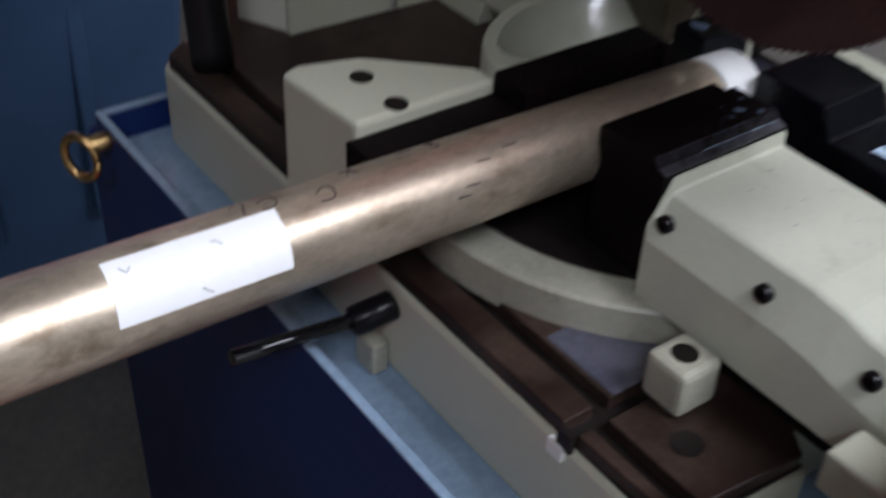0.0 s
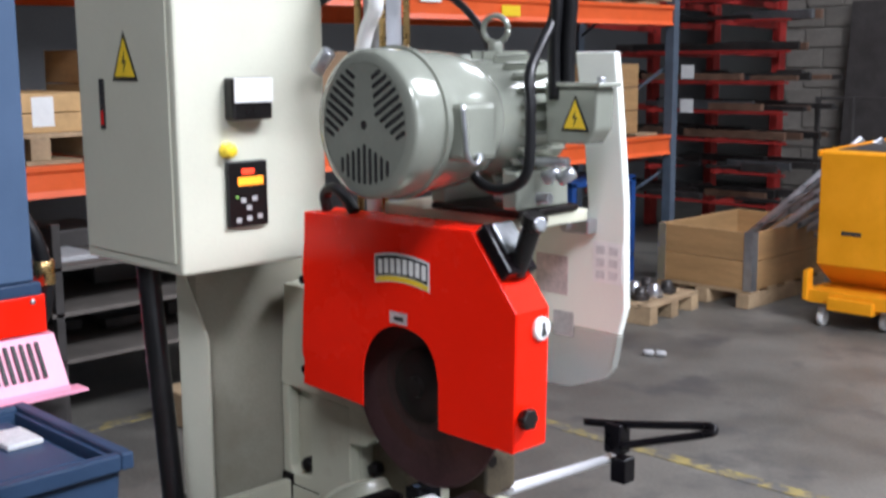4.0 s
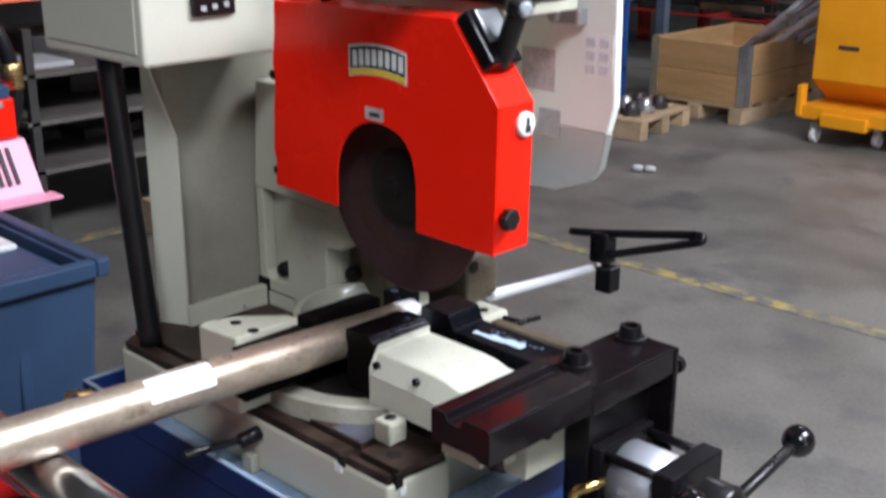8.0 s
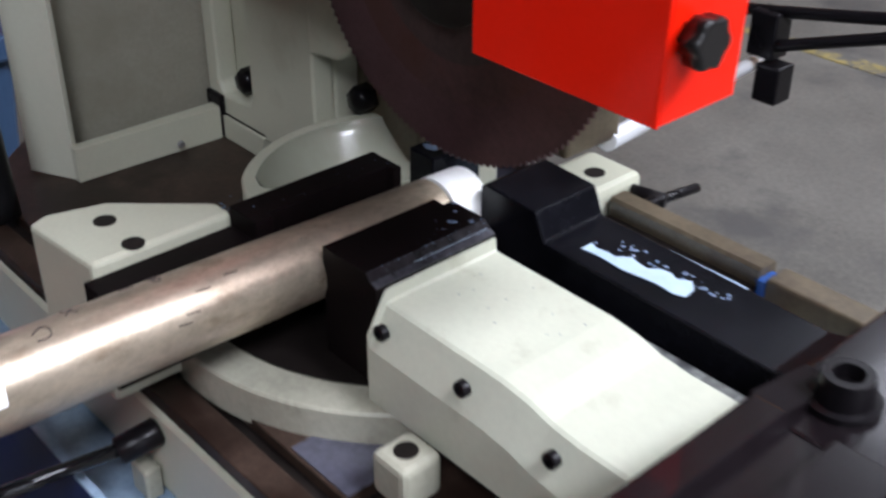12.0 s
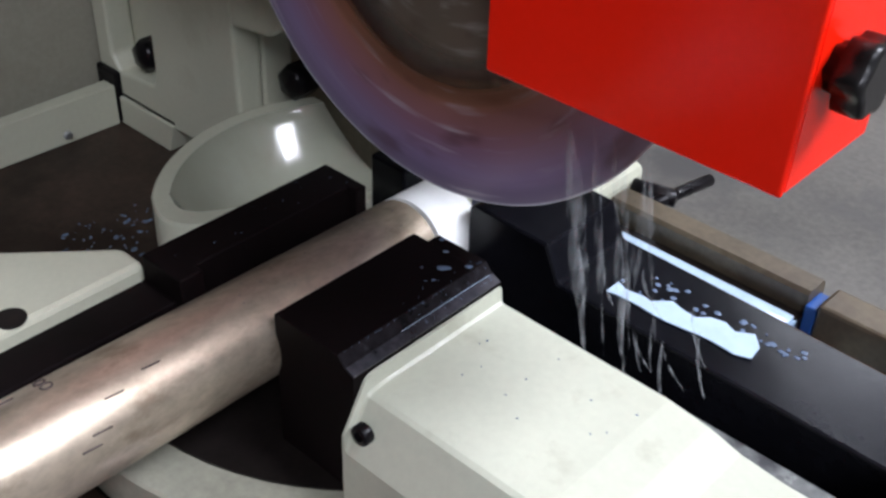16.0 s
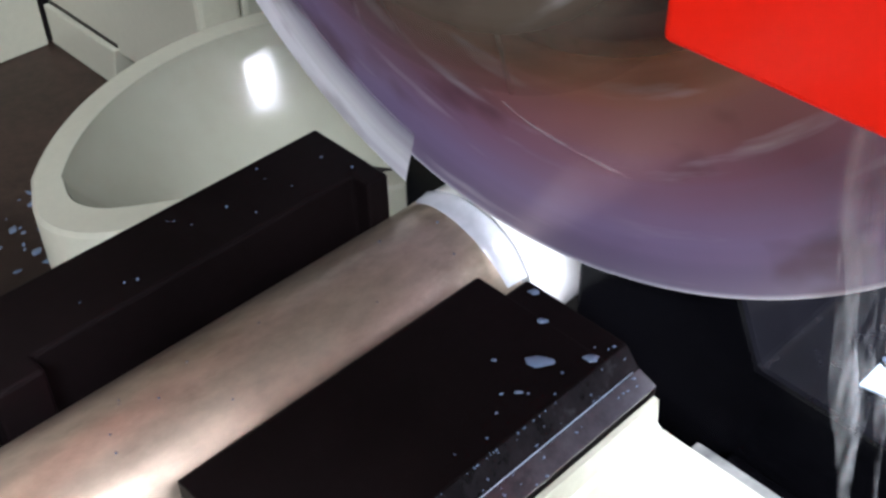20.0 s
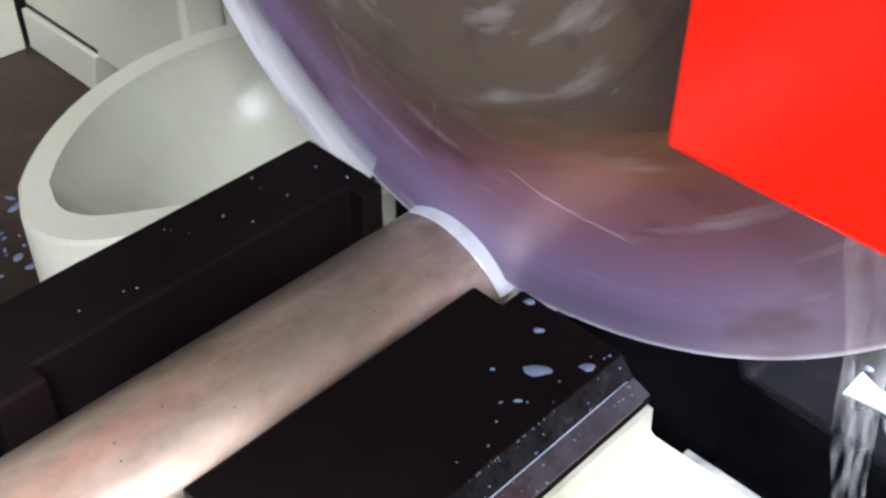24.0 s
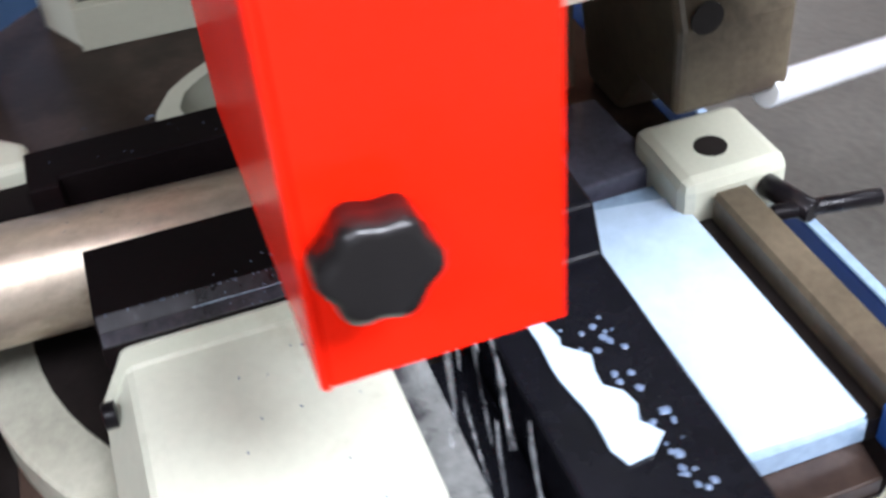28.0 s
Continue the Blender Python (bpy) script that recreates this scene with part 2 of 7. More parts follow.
AMBER_LED = material("amber_display", (1.0, 0.35, 0.02), 0.4, 0.0, 0.0, 20, 0.0, emit=1.4)
COLLAR = material("grey_white_coolant", (0.52, 0.54, 0.58), 0.2, 0.0, 0.12, 60, 0.0)
COOLANT = material("milky_coolant", (0.45, 0.57, 0.70), 0.06, 0.0, 0.08, 40, 0.0, coat=0.6)
SPRAY = material("falling_coolant", (0.80, 0.83, 0.86), 0.3, 0.0, 0.10, 60, 0.0)
CONCRETE = material("stained_concrete_floor", (0.118, 0.111, 0.096), 0.5, 0.0, 0.4, 1.3, 0.002, 60, spots=(0.074, 0.071, 0.067), spot_scale=2.2, spot_at=0.52, rough_vary=0.18)
LINE = material("worn_yellow_floor_paint", (0.27, 0.215, 0.07), 0.6, 0.0, 0.3, 9, 0.001, 90, spots=(0.105, 0.10, 0.094), spot_scale=11, spot_at=0.42)
ORANGE = material("orange_rack_enamel", (0.78, 0.115, 0.02), 0.42, 0.0, 0.08, 5, 0.0004, 160, spots=(0.45, 0.09, 0.03), spot_scale=9, spot_at=0.68)
RACK_GREY = material("grey_blue_rack_post", (0.10, 0.13, 0.17), 0.45, 0.2, 0.15, 8, 0.0004, 160)
RACK_RED = material("red_cantilever_rack", (0.30, 0.018, 0.014), 0.45, 0.0, 0.2, 8, 0.0004, 160, spots=(0.06, 0.02, 0.02), spot_scale=9, spot_at=0.6)
WOOD = material("pine_planks", (0.40, 0.235, 0.095), 0.62, 0.0, 0.22, 5, 0.0012, 70, spots=(0.3, 0.17, 0.07), spot_scale=6, spot_at=0.66, stretch=(0.3, 0.3, 2.2), tint=0.15)
WOOD_PALE = material("bright_pine_planks", (0.55, 0.34, 0.14), 0.6, 0.0, 0.2, 5, 0.0012, 70, stretch=(2.2, 0.3, 0.3), tint=0.12)
PALLET = material("weathered_pallet_wood", (0.38, 0.27, 0.155), 0.7, 0.0, 0.25, 6, 0.0012, 70, tint=0.2)
CARDBOARD = material("brown_cardboard", (0.33, 0.21, 0.12), 0.75, 0.0, 0.12, 6, 0.0008, 90, tint=0.2)
HOPPER = material("yellow_hopper_enamel", (0.82, 0.33, 0.003), 0.45, 0.0, 0.08, 4, 0.0005, 120, spec=0.2, spots=(0.6, 0.25, 0.01), spot_scale=4, spot_at=0.66)
BIN_BLUE = material("blue_grey_plastic_bin", (0.028, 0.056, 0.110), 0.45, 0.0, 0.12, 5, 0.0006, 120, spec=0.3)
MACHINE_BLUE = material("slate_blue_enamel", (0.075, 0.125, 0.215), 0.4, 0.0, 0.07, 4, 0.0004, 160)
PINK = material("pink_faded_guard", (0.84, 0.34, 0.47), 0.4, 0.0, 0.06, 5, 0.0003, 160)
BLOCK = material("grey_concrete_block", (0.16, 0.145, 0.124), 0.8, 0.0, 0.18, 7, 0.003, 60, tint=0.12)
MORTAR = material("block_mortar", (0.20, 0.182, 0.158), 0.85, 0.0, 0.15, 9, 0.002, 80)
WALL = material("grey_painted_wall", (0.11, 0.11, 0.11), 0.75, 0.0, 0.12, 1.2, 0.002, 40)
WALL_PALE = material("pale_painted_wall", (0.55, 0.57, 0.55), 0.7, 0.0, 0.08, 1.2, 0.002, 40)
DARK_STOCK = material("dark_stock_steel", (0.055, 0.05, 0.048), 0.45, 0.6, 0.3, 8, 0.0006, 120, tint=0.35)
RUST = material("rusty_bar_stock", (0.12, 0.065, 0.04), 0.7, 0.2, 0.35, 10, 0.0008, 120, tint=0.3)
GREY_STOCK = material("grey_sheet_steel", (0.24, 0.25, 0.26), 0.36, 0.8, 0.2, 5, 0.0005, 120, tint=0.15)
SHELF_GREY = material("dark_grey_shelf_steel", (0.060, 0.055, 0.052), 0.5, 0.3, 0.25, 6, 0.0005, 140)
DUSTY = material("dusty_shelf_steel", (0.13, 0.115, 0.10), 0.6, 0.2, 0.25, 6, 0.0006, 120)
GLASSY = material("skylight_panel", (0.9, 0.95, 1.0), 0.5, 0.0, 0.0, 5, 0.0, emit=3.0)


def streaky(m, lo, hi):
    """Lets a liquid thin out in streaks along its fall."""
    nt = m.node_tree
    tc, mp, n, r = (nt.nodes.new(k) for k in ("ShaderNodeTexCoord", "ShaderNodeMapping", "ShaderNodeTexNoise", "ShaderNodeMapRange"))
    mp.inputs["Scale"].default_value = (420, 420, 26)
    n.inputs["Scale"].default_value, n.inputs["Detail"].default_value = 1.0, 4.0
    r.inputs["From Min"].default_value, r.inputs["From Max"].default_value = 0.38, 0.68
    r.inputs["To Min"].default_value, r.inputs["To Max"].default_value = lo, hi
    nt.links.new(tc.outputs["Object"], mp.inputs["Vector"])
    nt.links.new(mp.outputs["Vector"], n.inputs["Vector"])
    nt.links.new(n.outputs["Fac"], r.inputs["Value"])
    nt.links.new(r.outputs["Result"], nt.nodes["Principled BSDF"].inputs["Alpha"])


streaky(SPRAY, 0.0, 0.2)


def swirl_film(name, stops, clear, dark=(0.10, 0.045, 0.05), pale=(0.62, 0.58, 0.66), pale_at=(0.58, 0.86)):
    """A wet film on the turning disc: concentric streaks whose colour follows the radius; stops hold (radius, colour), clear the radii where it thins out."""
    m = bpy.data.materials.new(name)
    m.use_nodes = True
    nt = m.node_tree
    b = nt.nodes["Principled BSDF"]
    tc = nt.nodes.new("ShaderNodeTexCoord")
    flat = nt.nodes.new("ShaderNodeVectorMath")
    flat.operation = "MULTIPLY"
    flat.inputs[1].default_value = (1, 0, 1)
    nt.links.new(tc.outputs["Object"], flat.inputs[0])
    length = nt.nodes.new("ShaderNodeVectorMath")
    length.operation = "LENGTH"
    nt.links.new(flat.outputs["Vector"], length.inputs[0])
    radius = length.outputs["Value"]
    wob = nt.nodes.new("ShaderNodeTexNoise")
    wob.noise_dimensions = "1D"
    wob.inputs["Scale"].default_value, wob.inputs["Detail"].default_value = 130.0, 5.0
    nt.links.new(radius, wob.inputs["W"])
    shift = nt.nodes.new("ShaderNodeMath")
    shift.operation = "MULTIPLY_ADD"
    nt.links.new(wob.outputs["Fac"], shift.inputs[0])
    shift.inputs[1].default_value = 0.010
    nt.links.new(radius, shift.inputs[2])
    span = nt.nodes.new("ShaderNodeMapRange")
    span.inputs["From Min"].default_value, span.inputs["From Max"].default_value = 0.095, 0.180
    nt.links.new(shift.outputs[0], span.inputs["Value"])
    ramp = nt.nodes.new("ShaderNodeValToRGB")
    els = ramp.color_ramp.elements
    while len(els) < len(stops):
        els.new(0.5)
    for e, (r, c) in zip(els, stops):
        e.position, e.color = (r + 0.005 - 0.095) / 0.085, (*c, 1)
    nt.links.new(span.outputs["Result"], ramp.inputs["Fac"])
    sep = nt.nodes.new("ShaderNodeSeparateXYZ")
    nt.links.new(tc.outputs["Object"], sep.inputs[0])
    turn = nt.nodes.new("ShaderNodeMath")
    turn.operation = "ARCTAN2"
    nt.links.new(sep.outputs["Z"], turn.inputs[0])
    nt.links.new(sep.outputs["X"], turn.inputs[1])
    polar = nt.nodes.new("ShaderNodeCombineXYZ")
    nt.links.new(turn.outputs[0], polar.inputs["X"])
    nt.links.new(radius, polar.inputs["Y"])

    wide, window = nt.nodes.new("ShaderNodeMath"), nt.nodes.new("ShaderNodeMapRange")
    wide.operation = "ABSOLUTE"
    nt.links.new(turn.outputs[0], wide.inputs[0])
    window.inputs["From Min"].default_value, window.inputs["From Max"].default_value = 0.62, 0.34
    nt.links.new(wide.outputs[0], window.inputs["Value"])

    def blot(stretch, detail, at, colour, under):
        mp, nz, rr, mx = (nt.nodes.new(k) for k in ("ShaderNodeMapping", "ShaderNodeTexNoise", "ShaderNodeMapRange", "ShaderNodeMix"))
        mp.inputs["Scale"].default_value = stretch
        nt.links.new(polar.outputs[0], mp.inputs["Vector"])
        nz.inputs["Scale"].default_value, nz.inputs["Detail"].default_value = 1.0, detail
        nt.links.new(mp.outputs["Vector"], nz.inputs["Vector"])
        rr.inputs["From Min"].default_value, rr.inputs["From Max"].default_value = at
        nt.links.new(nz.outputs["Fac"], rr.inputs["Value"])
        mx.data_type = "RGBA"
        held = nt.nodes.new("ShaderNodeMath")
        held.operation = "MULTIPLY"
        nt.links.new(rr.outputs["Result"], held.inputs[0])
        nt.links.new(window.outputs["Result"], held.inputs[1])
        nt.links.new(held.outputs[0], mx.inputs["Factor"])
        nt.links.new(under, mx.inputs["A"])
        mx.inputs["B"].default_value = (*colour, 1)
        return mx.outputs["Result"]
    tone = blot((3.2, 42, 1), 3.0, (0.55, 0.80), dark, ramp.outputs["Color"])
    tone = blot((2.0, 120, 1), 4.0, pale_at, pale, tone)
    nt.links.new(tone, b.inputs["Base Color"])
    fade = nt.nodes.new("ShaderNodeMapRange")
    fade.inputs["From Min"].default_value, fade.inputs["From Max"].default_value = clear
    nt.links.new(shift.outputs[0], fade.inputs["Value"])
    nt.links.new(fade.outputs["Result"], b.inputs["Alpha"])
    b.inputs["Roughness"].default_value, b.inputs["Metallic"].default_value = 0.34, 0.1
    return m


# the orange and brown inner stops put the red guard's reflection into the film
FILM = swirl_film("lavender_coolant_film", [(0.100, (0.42, 0.19, 0.09)), (0.116, (0.34, 0.14, 0.11)), (0.136, (0.27, 0.135, 0.20)), (0.156, (0.245, 0.18, 0.32)), (0.1655, (0.20, 0.15, 0.25)), (0.1700, (0.22, 0.18, 0.27)), (0.1716, (0.78, 0.78, 0.86))], (0.098, 0.118))
FOAM = swirl_film("white_coolant_crest", [(0.10, (0.7, 0.7, 0.8)), (0.16, (0.72, 0.72, 0.82)), (0.172, (0.9, 0.9, 0.94))], (0.162, 0.180))


HUB_FILM = swirl_film("grey_swirling_hub_film", [(0.094, (0.105, 0.082, 0.060)), (0.104, (0.13, 0.080, 0.048)), (0.136, (0.2, 0.1, 0.07))], (0.104, 0.082), (0.03, 0.02, 0.017), (0.42, 0.41, 0.41), (0.55, 0.92))


# ---- building helpers ----
def bx(bm, x0, x1, y0, y1, z0, z1, bev=0.0, seg=2):
    vs = [bm.verts.new(p) for p in ((x0, y0, z0), (x1, y0, z0), (x1, y1, z0), (x0, y1, z0), (x0, y0, z1), (x1, y0, z1), (x1, y1, z1), (x0, y1, z1))]
    fs = [bm.faces.new([vs[i] for i in f]) for f in ((3, 2, 1, 0), (4, 5, 6, 7), (0, 1, 5, 4), (1, 2, 6, 5), (2, 3, 7, 6), (3, 0, 4, 7))]
    if bev:
        es = list({e for f in fs for e in f.edges})
        bmesh.ops.bevel(bm, geom=es, offset=bev, segments=seg, profile=0.5, affect="EDGES")
    return bm


def prism(bm, poly, axis, a0, a1, bev=0.0, seg=2):
    """poly: 2D outline in the two other axes, in the order (y,z), (x,z) or (x,y); stretched along axis from a0 to a1."""
    def at(p, a):
        return {"x": (a, p[0], p[1]), "y": (p[0], a, p[1]), "z": (p[0], p[1], a)}[axis]
    lo, hi = [bm.verts.new(at(p, a0)) for p in poly], [bm.verts.new(at(p, a1)) for p in poly]
    n = len(poly)
    fs = [bm.faces.new(lo), bm.faces.new(hi[::-1])]
    for i in range(n):
        fs.append(bm.faces.new((lo[(i + 1) % n], lo[i], hi[i], hi[(i + 1) % n])))
    bmesh.ops.recalc_face_normals(bm, faces=fs)
    if bev:
        es = list({e for f in fs for e in f.edges if e.calc_face_angle(0) > 0.5})
        bmesh.ops.bevel(bm, geom=es, offset=bev, segments=seg, profile=0.5, affect="EDGES")
    return bm


def turned(bm, p0, p1, prof, seg=28, cap=True, a0=0.0, a1=2 * math.pi):
    """A turned form about the axis from p0 to p1: prof holds (share of the length in metres from p0, radius)."""
    p0, p1 = Vector(p0), Vector(p1)
    d = (p1 - p0).normalized()
    u = d.orthogonal().normalized()
    w = d.cross(u)
    whole = abs(a1 - a0 - 2 * math.pi) < 1e-6
    rings = []
    cnt = seg if whole else seg + 1
    for s, r in prof:
        rings.append([bm.verts.new(p0 + d * s + (u * math.cos(a0 + (a1 - a0) * k / seg) + w * math.sin(a0 + (a1 - a0) * k / seg)) * r) for k in range(cnt)])
    fs = []
    for a, b in zip(rings, rings[1:]):
        for k in range(seg):
            fs.append(bm.faces.new((a[k], a[(k + 1) % cnt], b[(k + 1) % cnt], b[k])))
    for f in fs:
        f.smooth = True
    for (s0, r0), (s1, r1), (s2, r2), ring in zip(prof, prof[1:], prof[2:], rings[1:]):
        if abs((math.atan2(r2 - r1, s2 - s1) - math.atan2(r1 - r0, s1 - s0) + math.pi) % (2 * math.pi) - math.pi) > 0.9:
            for k in range(seg):
                e = bm.edges.get((ring[k], ring[(k + 1) % cnt]))
                if e:
                    e.smooth = False
    if cap and whole:
        bm.faces.new(rings[0][::-1]), bm.faces.new(rings[-1])
    return bm


def cyl(bm, p0, p1, r, seg=24, bev=0.0):
    n = (Vector(p1) - Vector(p0)).length
    b = min(bev, n / 3, r / 2)
    prof = [(0, r - b), (b, r), (n - b, r), (n, r - b)] if b else [(0, r), (n, r)]
    turned(bm, p0, p1, prof, seg)
    return bm


def smooth_path(pts, per=8):
    pts = [Vector(p) for p in pts]
    ext = [2 * pts[0] - pts[1]] + pts + [2 * pts[-1] - pts[-2]]
    out = []
    for i in range(1, len(ext) - 2):
        a, b, c, d = ext[i - 1:i + 3]
        for k in range(per):
            t = k / per
            out.append(0.5 * ((2 * b) + (c - a) * t + (2 * a - 5 * b + 4 * c - d) * t * t + (3 * b - a - 3 * c + d) * t ** 3))
    return out + [pts[-1]]


def sweep(bm, pts, r, seg=10, per=8, radii=None):
    path = smooth_path(pts, per) if per > 1 else [Vector(p) for p in pts]
    u = (path[1] - path[0]).orthogonal().normalized()
    rings = []
    for i, p in enumerate(path):
        d = (path[min(i + 1, len(path) - 1)] - path[max(i - 1, 0)]).normalized()
        u = (u - d * u.dot(d)).normalized()
        w = d.cross(u)
        rad = r if radii is None else radii(i / (len(path) - 1))
        rings.append([bm.verts.new(p + (u * math.cos(2 * math.pi * k / seg) + w * math.sin(2 * math.pi * k / seg)) * rad) for k in range(seg)])
    for a, b in zip(rings, rings[1:]):
        for k in range(seg):
            bm.faces.new((a[k], a[(k + 1) % seg], b[(k + 1) % seg], b[k])).smooth = True
    bm.faces.new(rings[0][::-1])
    bm.faces.new(rings[-1])
    return bm


def ball(bm, c, r, seg=18, squash=1.0):
    m = Matrix.Translation(c) @ Matrix.Diagonal((1, 1, squash, 1))
    for v in bmesh.ops.create_uvsphere(bm, u_segments=seg, v_segments=seg // 2 + 2, radius=r, matrix=m)["verts"]:
        for f in v.link_faces:
            f.smooth = True
    return bm


def where(ob):
    p = Vector((0, 0, 0))
    while ob is not None:
        p += ob.location
        ob = ob.parent
    return p


def thing(name, at, label, category, group="", kind=""):
    ob = new(name)
    ob.location = at
    ob.empty_display_size = 0.1
    return tagged(ob, label, category, group, kind)


def part(name, bm, mat, parent, label="", local=False):
    """Links a bmesh, given in world places (local: in the thing's own), as one mesh object under a thing or a part."""
    if parent is not None and not local:
        bmesh.ops.translate(bm, verts=bm.verts, vec=-where(parent))
    me = bpy.data.meshes.new(name)
    bm.to_mesh(me)
    bm.free()
    me.materials.append(mat)
    ob = new(name, me)
    ob.parent = parent
    if label:
        ob["label"] = label
    return ob


def solid(name, bm, mat, label, category, group="", kind=""):
    """A thing or piece of the setting that is one mesh."""
    return tagged(part(name, bm, mat, None), label, category, group, kind)


def B():
    return bmesh.new()


def box_part(name, dims, mat, parent, bev=0.002, label=""):
    return part(name, bx(B(), *dims, bev), mat, parent, label)


def cyl_part(name, p0, p1, r, mat, parent, seg=24, bev=0.001, label=""):
    return part(name, cyl(B(), p0, p1, r, seg, bev), mat, parent, label)


# ---- the hall ----
def hall():
    bm = B()
    bx(bm, -7.5, 12.0, -9.0, 13.0, -0.2, 0.0)
    solid("floor", bm, CONCRETE, "stained grey concrete workshop floor", "floor", kind="structure")
    for nm, d in (("wall_west", (-7.7, -7.5, -9.0, 13.0, -0.2, 6.0)), ("wall_north", (-7.5, 12.0, 13.0, 13.2, -0.2, 6.0)), ("wall_south", (-7.5, 12.0, -9.2, -9.0, -0.2, 6.0))):
        solid(nm, bx(B(), *d), WALL_PALE if nm == "wall_north" else WALL, "plain grey painted workshop wall", "wall", kind="structure")
    bm = B()
    for d in ((12.0, 12.2, -9.0, -4.2, -0.2, 6.0), (12.0, 12.2, 0.2, 13.0, -0.2, 6.0), (12.0, 12.2, -4.2, 0.2, 3.8, 6.0)):
        bx(bm, *d)
    solid("wall_east", bm, WALL, "grey wall with an added open loading doorway", "wall", kind="structure")
    bm = B()
    holes = [(lx - wx / 2, lx + wx / 2, ly - wy / 2, ly + wy / 2) for lx, ly, wx, wy, _ in SKYLIGHTS]
    xs = sorted({-7.5, 12.0} | {h[0] for h in holes} | {h[1] for h in holes})
    for xa, xb in zip(xs, xs[1:]):
        y = -9.0
        for h in sorted((h for h in holes if h[0] <= xa + 1e-6 and h[1] >= xb - 1e-6), key=lambda h: h[2]):
            bx(bm, xa, xb, y, h[2], 6.0, 6.15)
            y = h[3]
        bx(bm, xa, xb, y, 13.0, 6.0, 6.15)
    solid("ceiling", bm, WALL, "grey workshop roof with added skylight openings", "ceiling", kind="structure")
    for i, (lx, ly, wx, wy, _) in enumerate(SKYLIGHTS):
        solid("skylight_%d" % (i + 1), bx(B(), lx - wx / 2 - 0.02, lx + wx / 2 + 0.02, ly - wy / 2 - 0.02, ly + wy / 2 + 0.02, 6.16, 6.18), GLASSY, "added glowing skylight panel", "skylight", kind="structure")
    # painted floor lines
    for d in ((-6.0, 6.0, 2.77, 2.85), (-3.60, -3.52, -3.0, 2.76), (-0.35, 3.5, 0.70, 0.77)):
        solid("floor_line", bx(B(), d[0], d[1], d[2], d[3], 0.0, 0.003), LINE, "worn yellow painted floor line", "floor line", kind="structure")


# ---- the cold saw ----
def triangle_sign(parent, at, u, v, n, size):
    """A yellow warning triangle with a black rim and bolt mark, on a face with axes u, v and outward normal n."""
    at, u, v, n = Vector(at), Vector(u), Vector(v), Vector(n)

    def tri(s, lift, th):
        bm = B()
        ps = [at + v * s * 0.62, at - u * s * 0.5 - v * s * 0.38, at + u * s * 0.5 - v * s * 0.38]
        lo, hi = [bm.verts.new(p + n * lift) for p in ps], [bm.verts.new(p + n * (lift + th)) for p in ps]
        bm.faces.new(hi), bm.faces.new(lo[::-1])
        for i in range(3):
            bm.faces.new((lo[i], lo[(i + 1) % 3], hi[(i + 1) % 3], hi[i]))
        bmesh.ops.recalc_face_normals(bm, faces=bm.faces)
        return bm
    sign = part("warning_sign", tri(size, 0.0003, 0.0008), INK, parent, "black-rimmed yellow high-voltage triangle")
    part("warning_face", tri(size * 0.78, 0.0012, 0.0006), INK_YELLOW, parent if parent.parent else sign)
    bm = B()
    s = size * 0.3
    pts = [(0.12, 0.75), (-0.28, -0.1), (0.02, -0.05), (-0.12, -0.8), (0.3, 0.12), (0.02, 0.08)]
    lo = [bm.verts.new(at + u * (a * s) + v * (b * s) + n * 0.0019) for a, b in pts]
    hi = [bm.verts.new(at + u * (a * s) + v * (b * s) + n * 0.0024) for a, b in pts]
    bm.faces.new(hi), bm.faces.new(lo[::-1])
    for i in range(6):
        bm.faces.new((lo[i], lo[(i + 1) % 6], hi[(i + 1) % 6], hi[i]))
    bmesh.ops.recalc_face_normals(bm, faces=bm.faces)
    part("warning_mark", bm, INK, parent if parent.parent else sign)


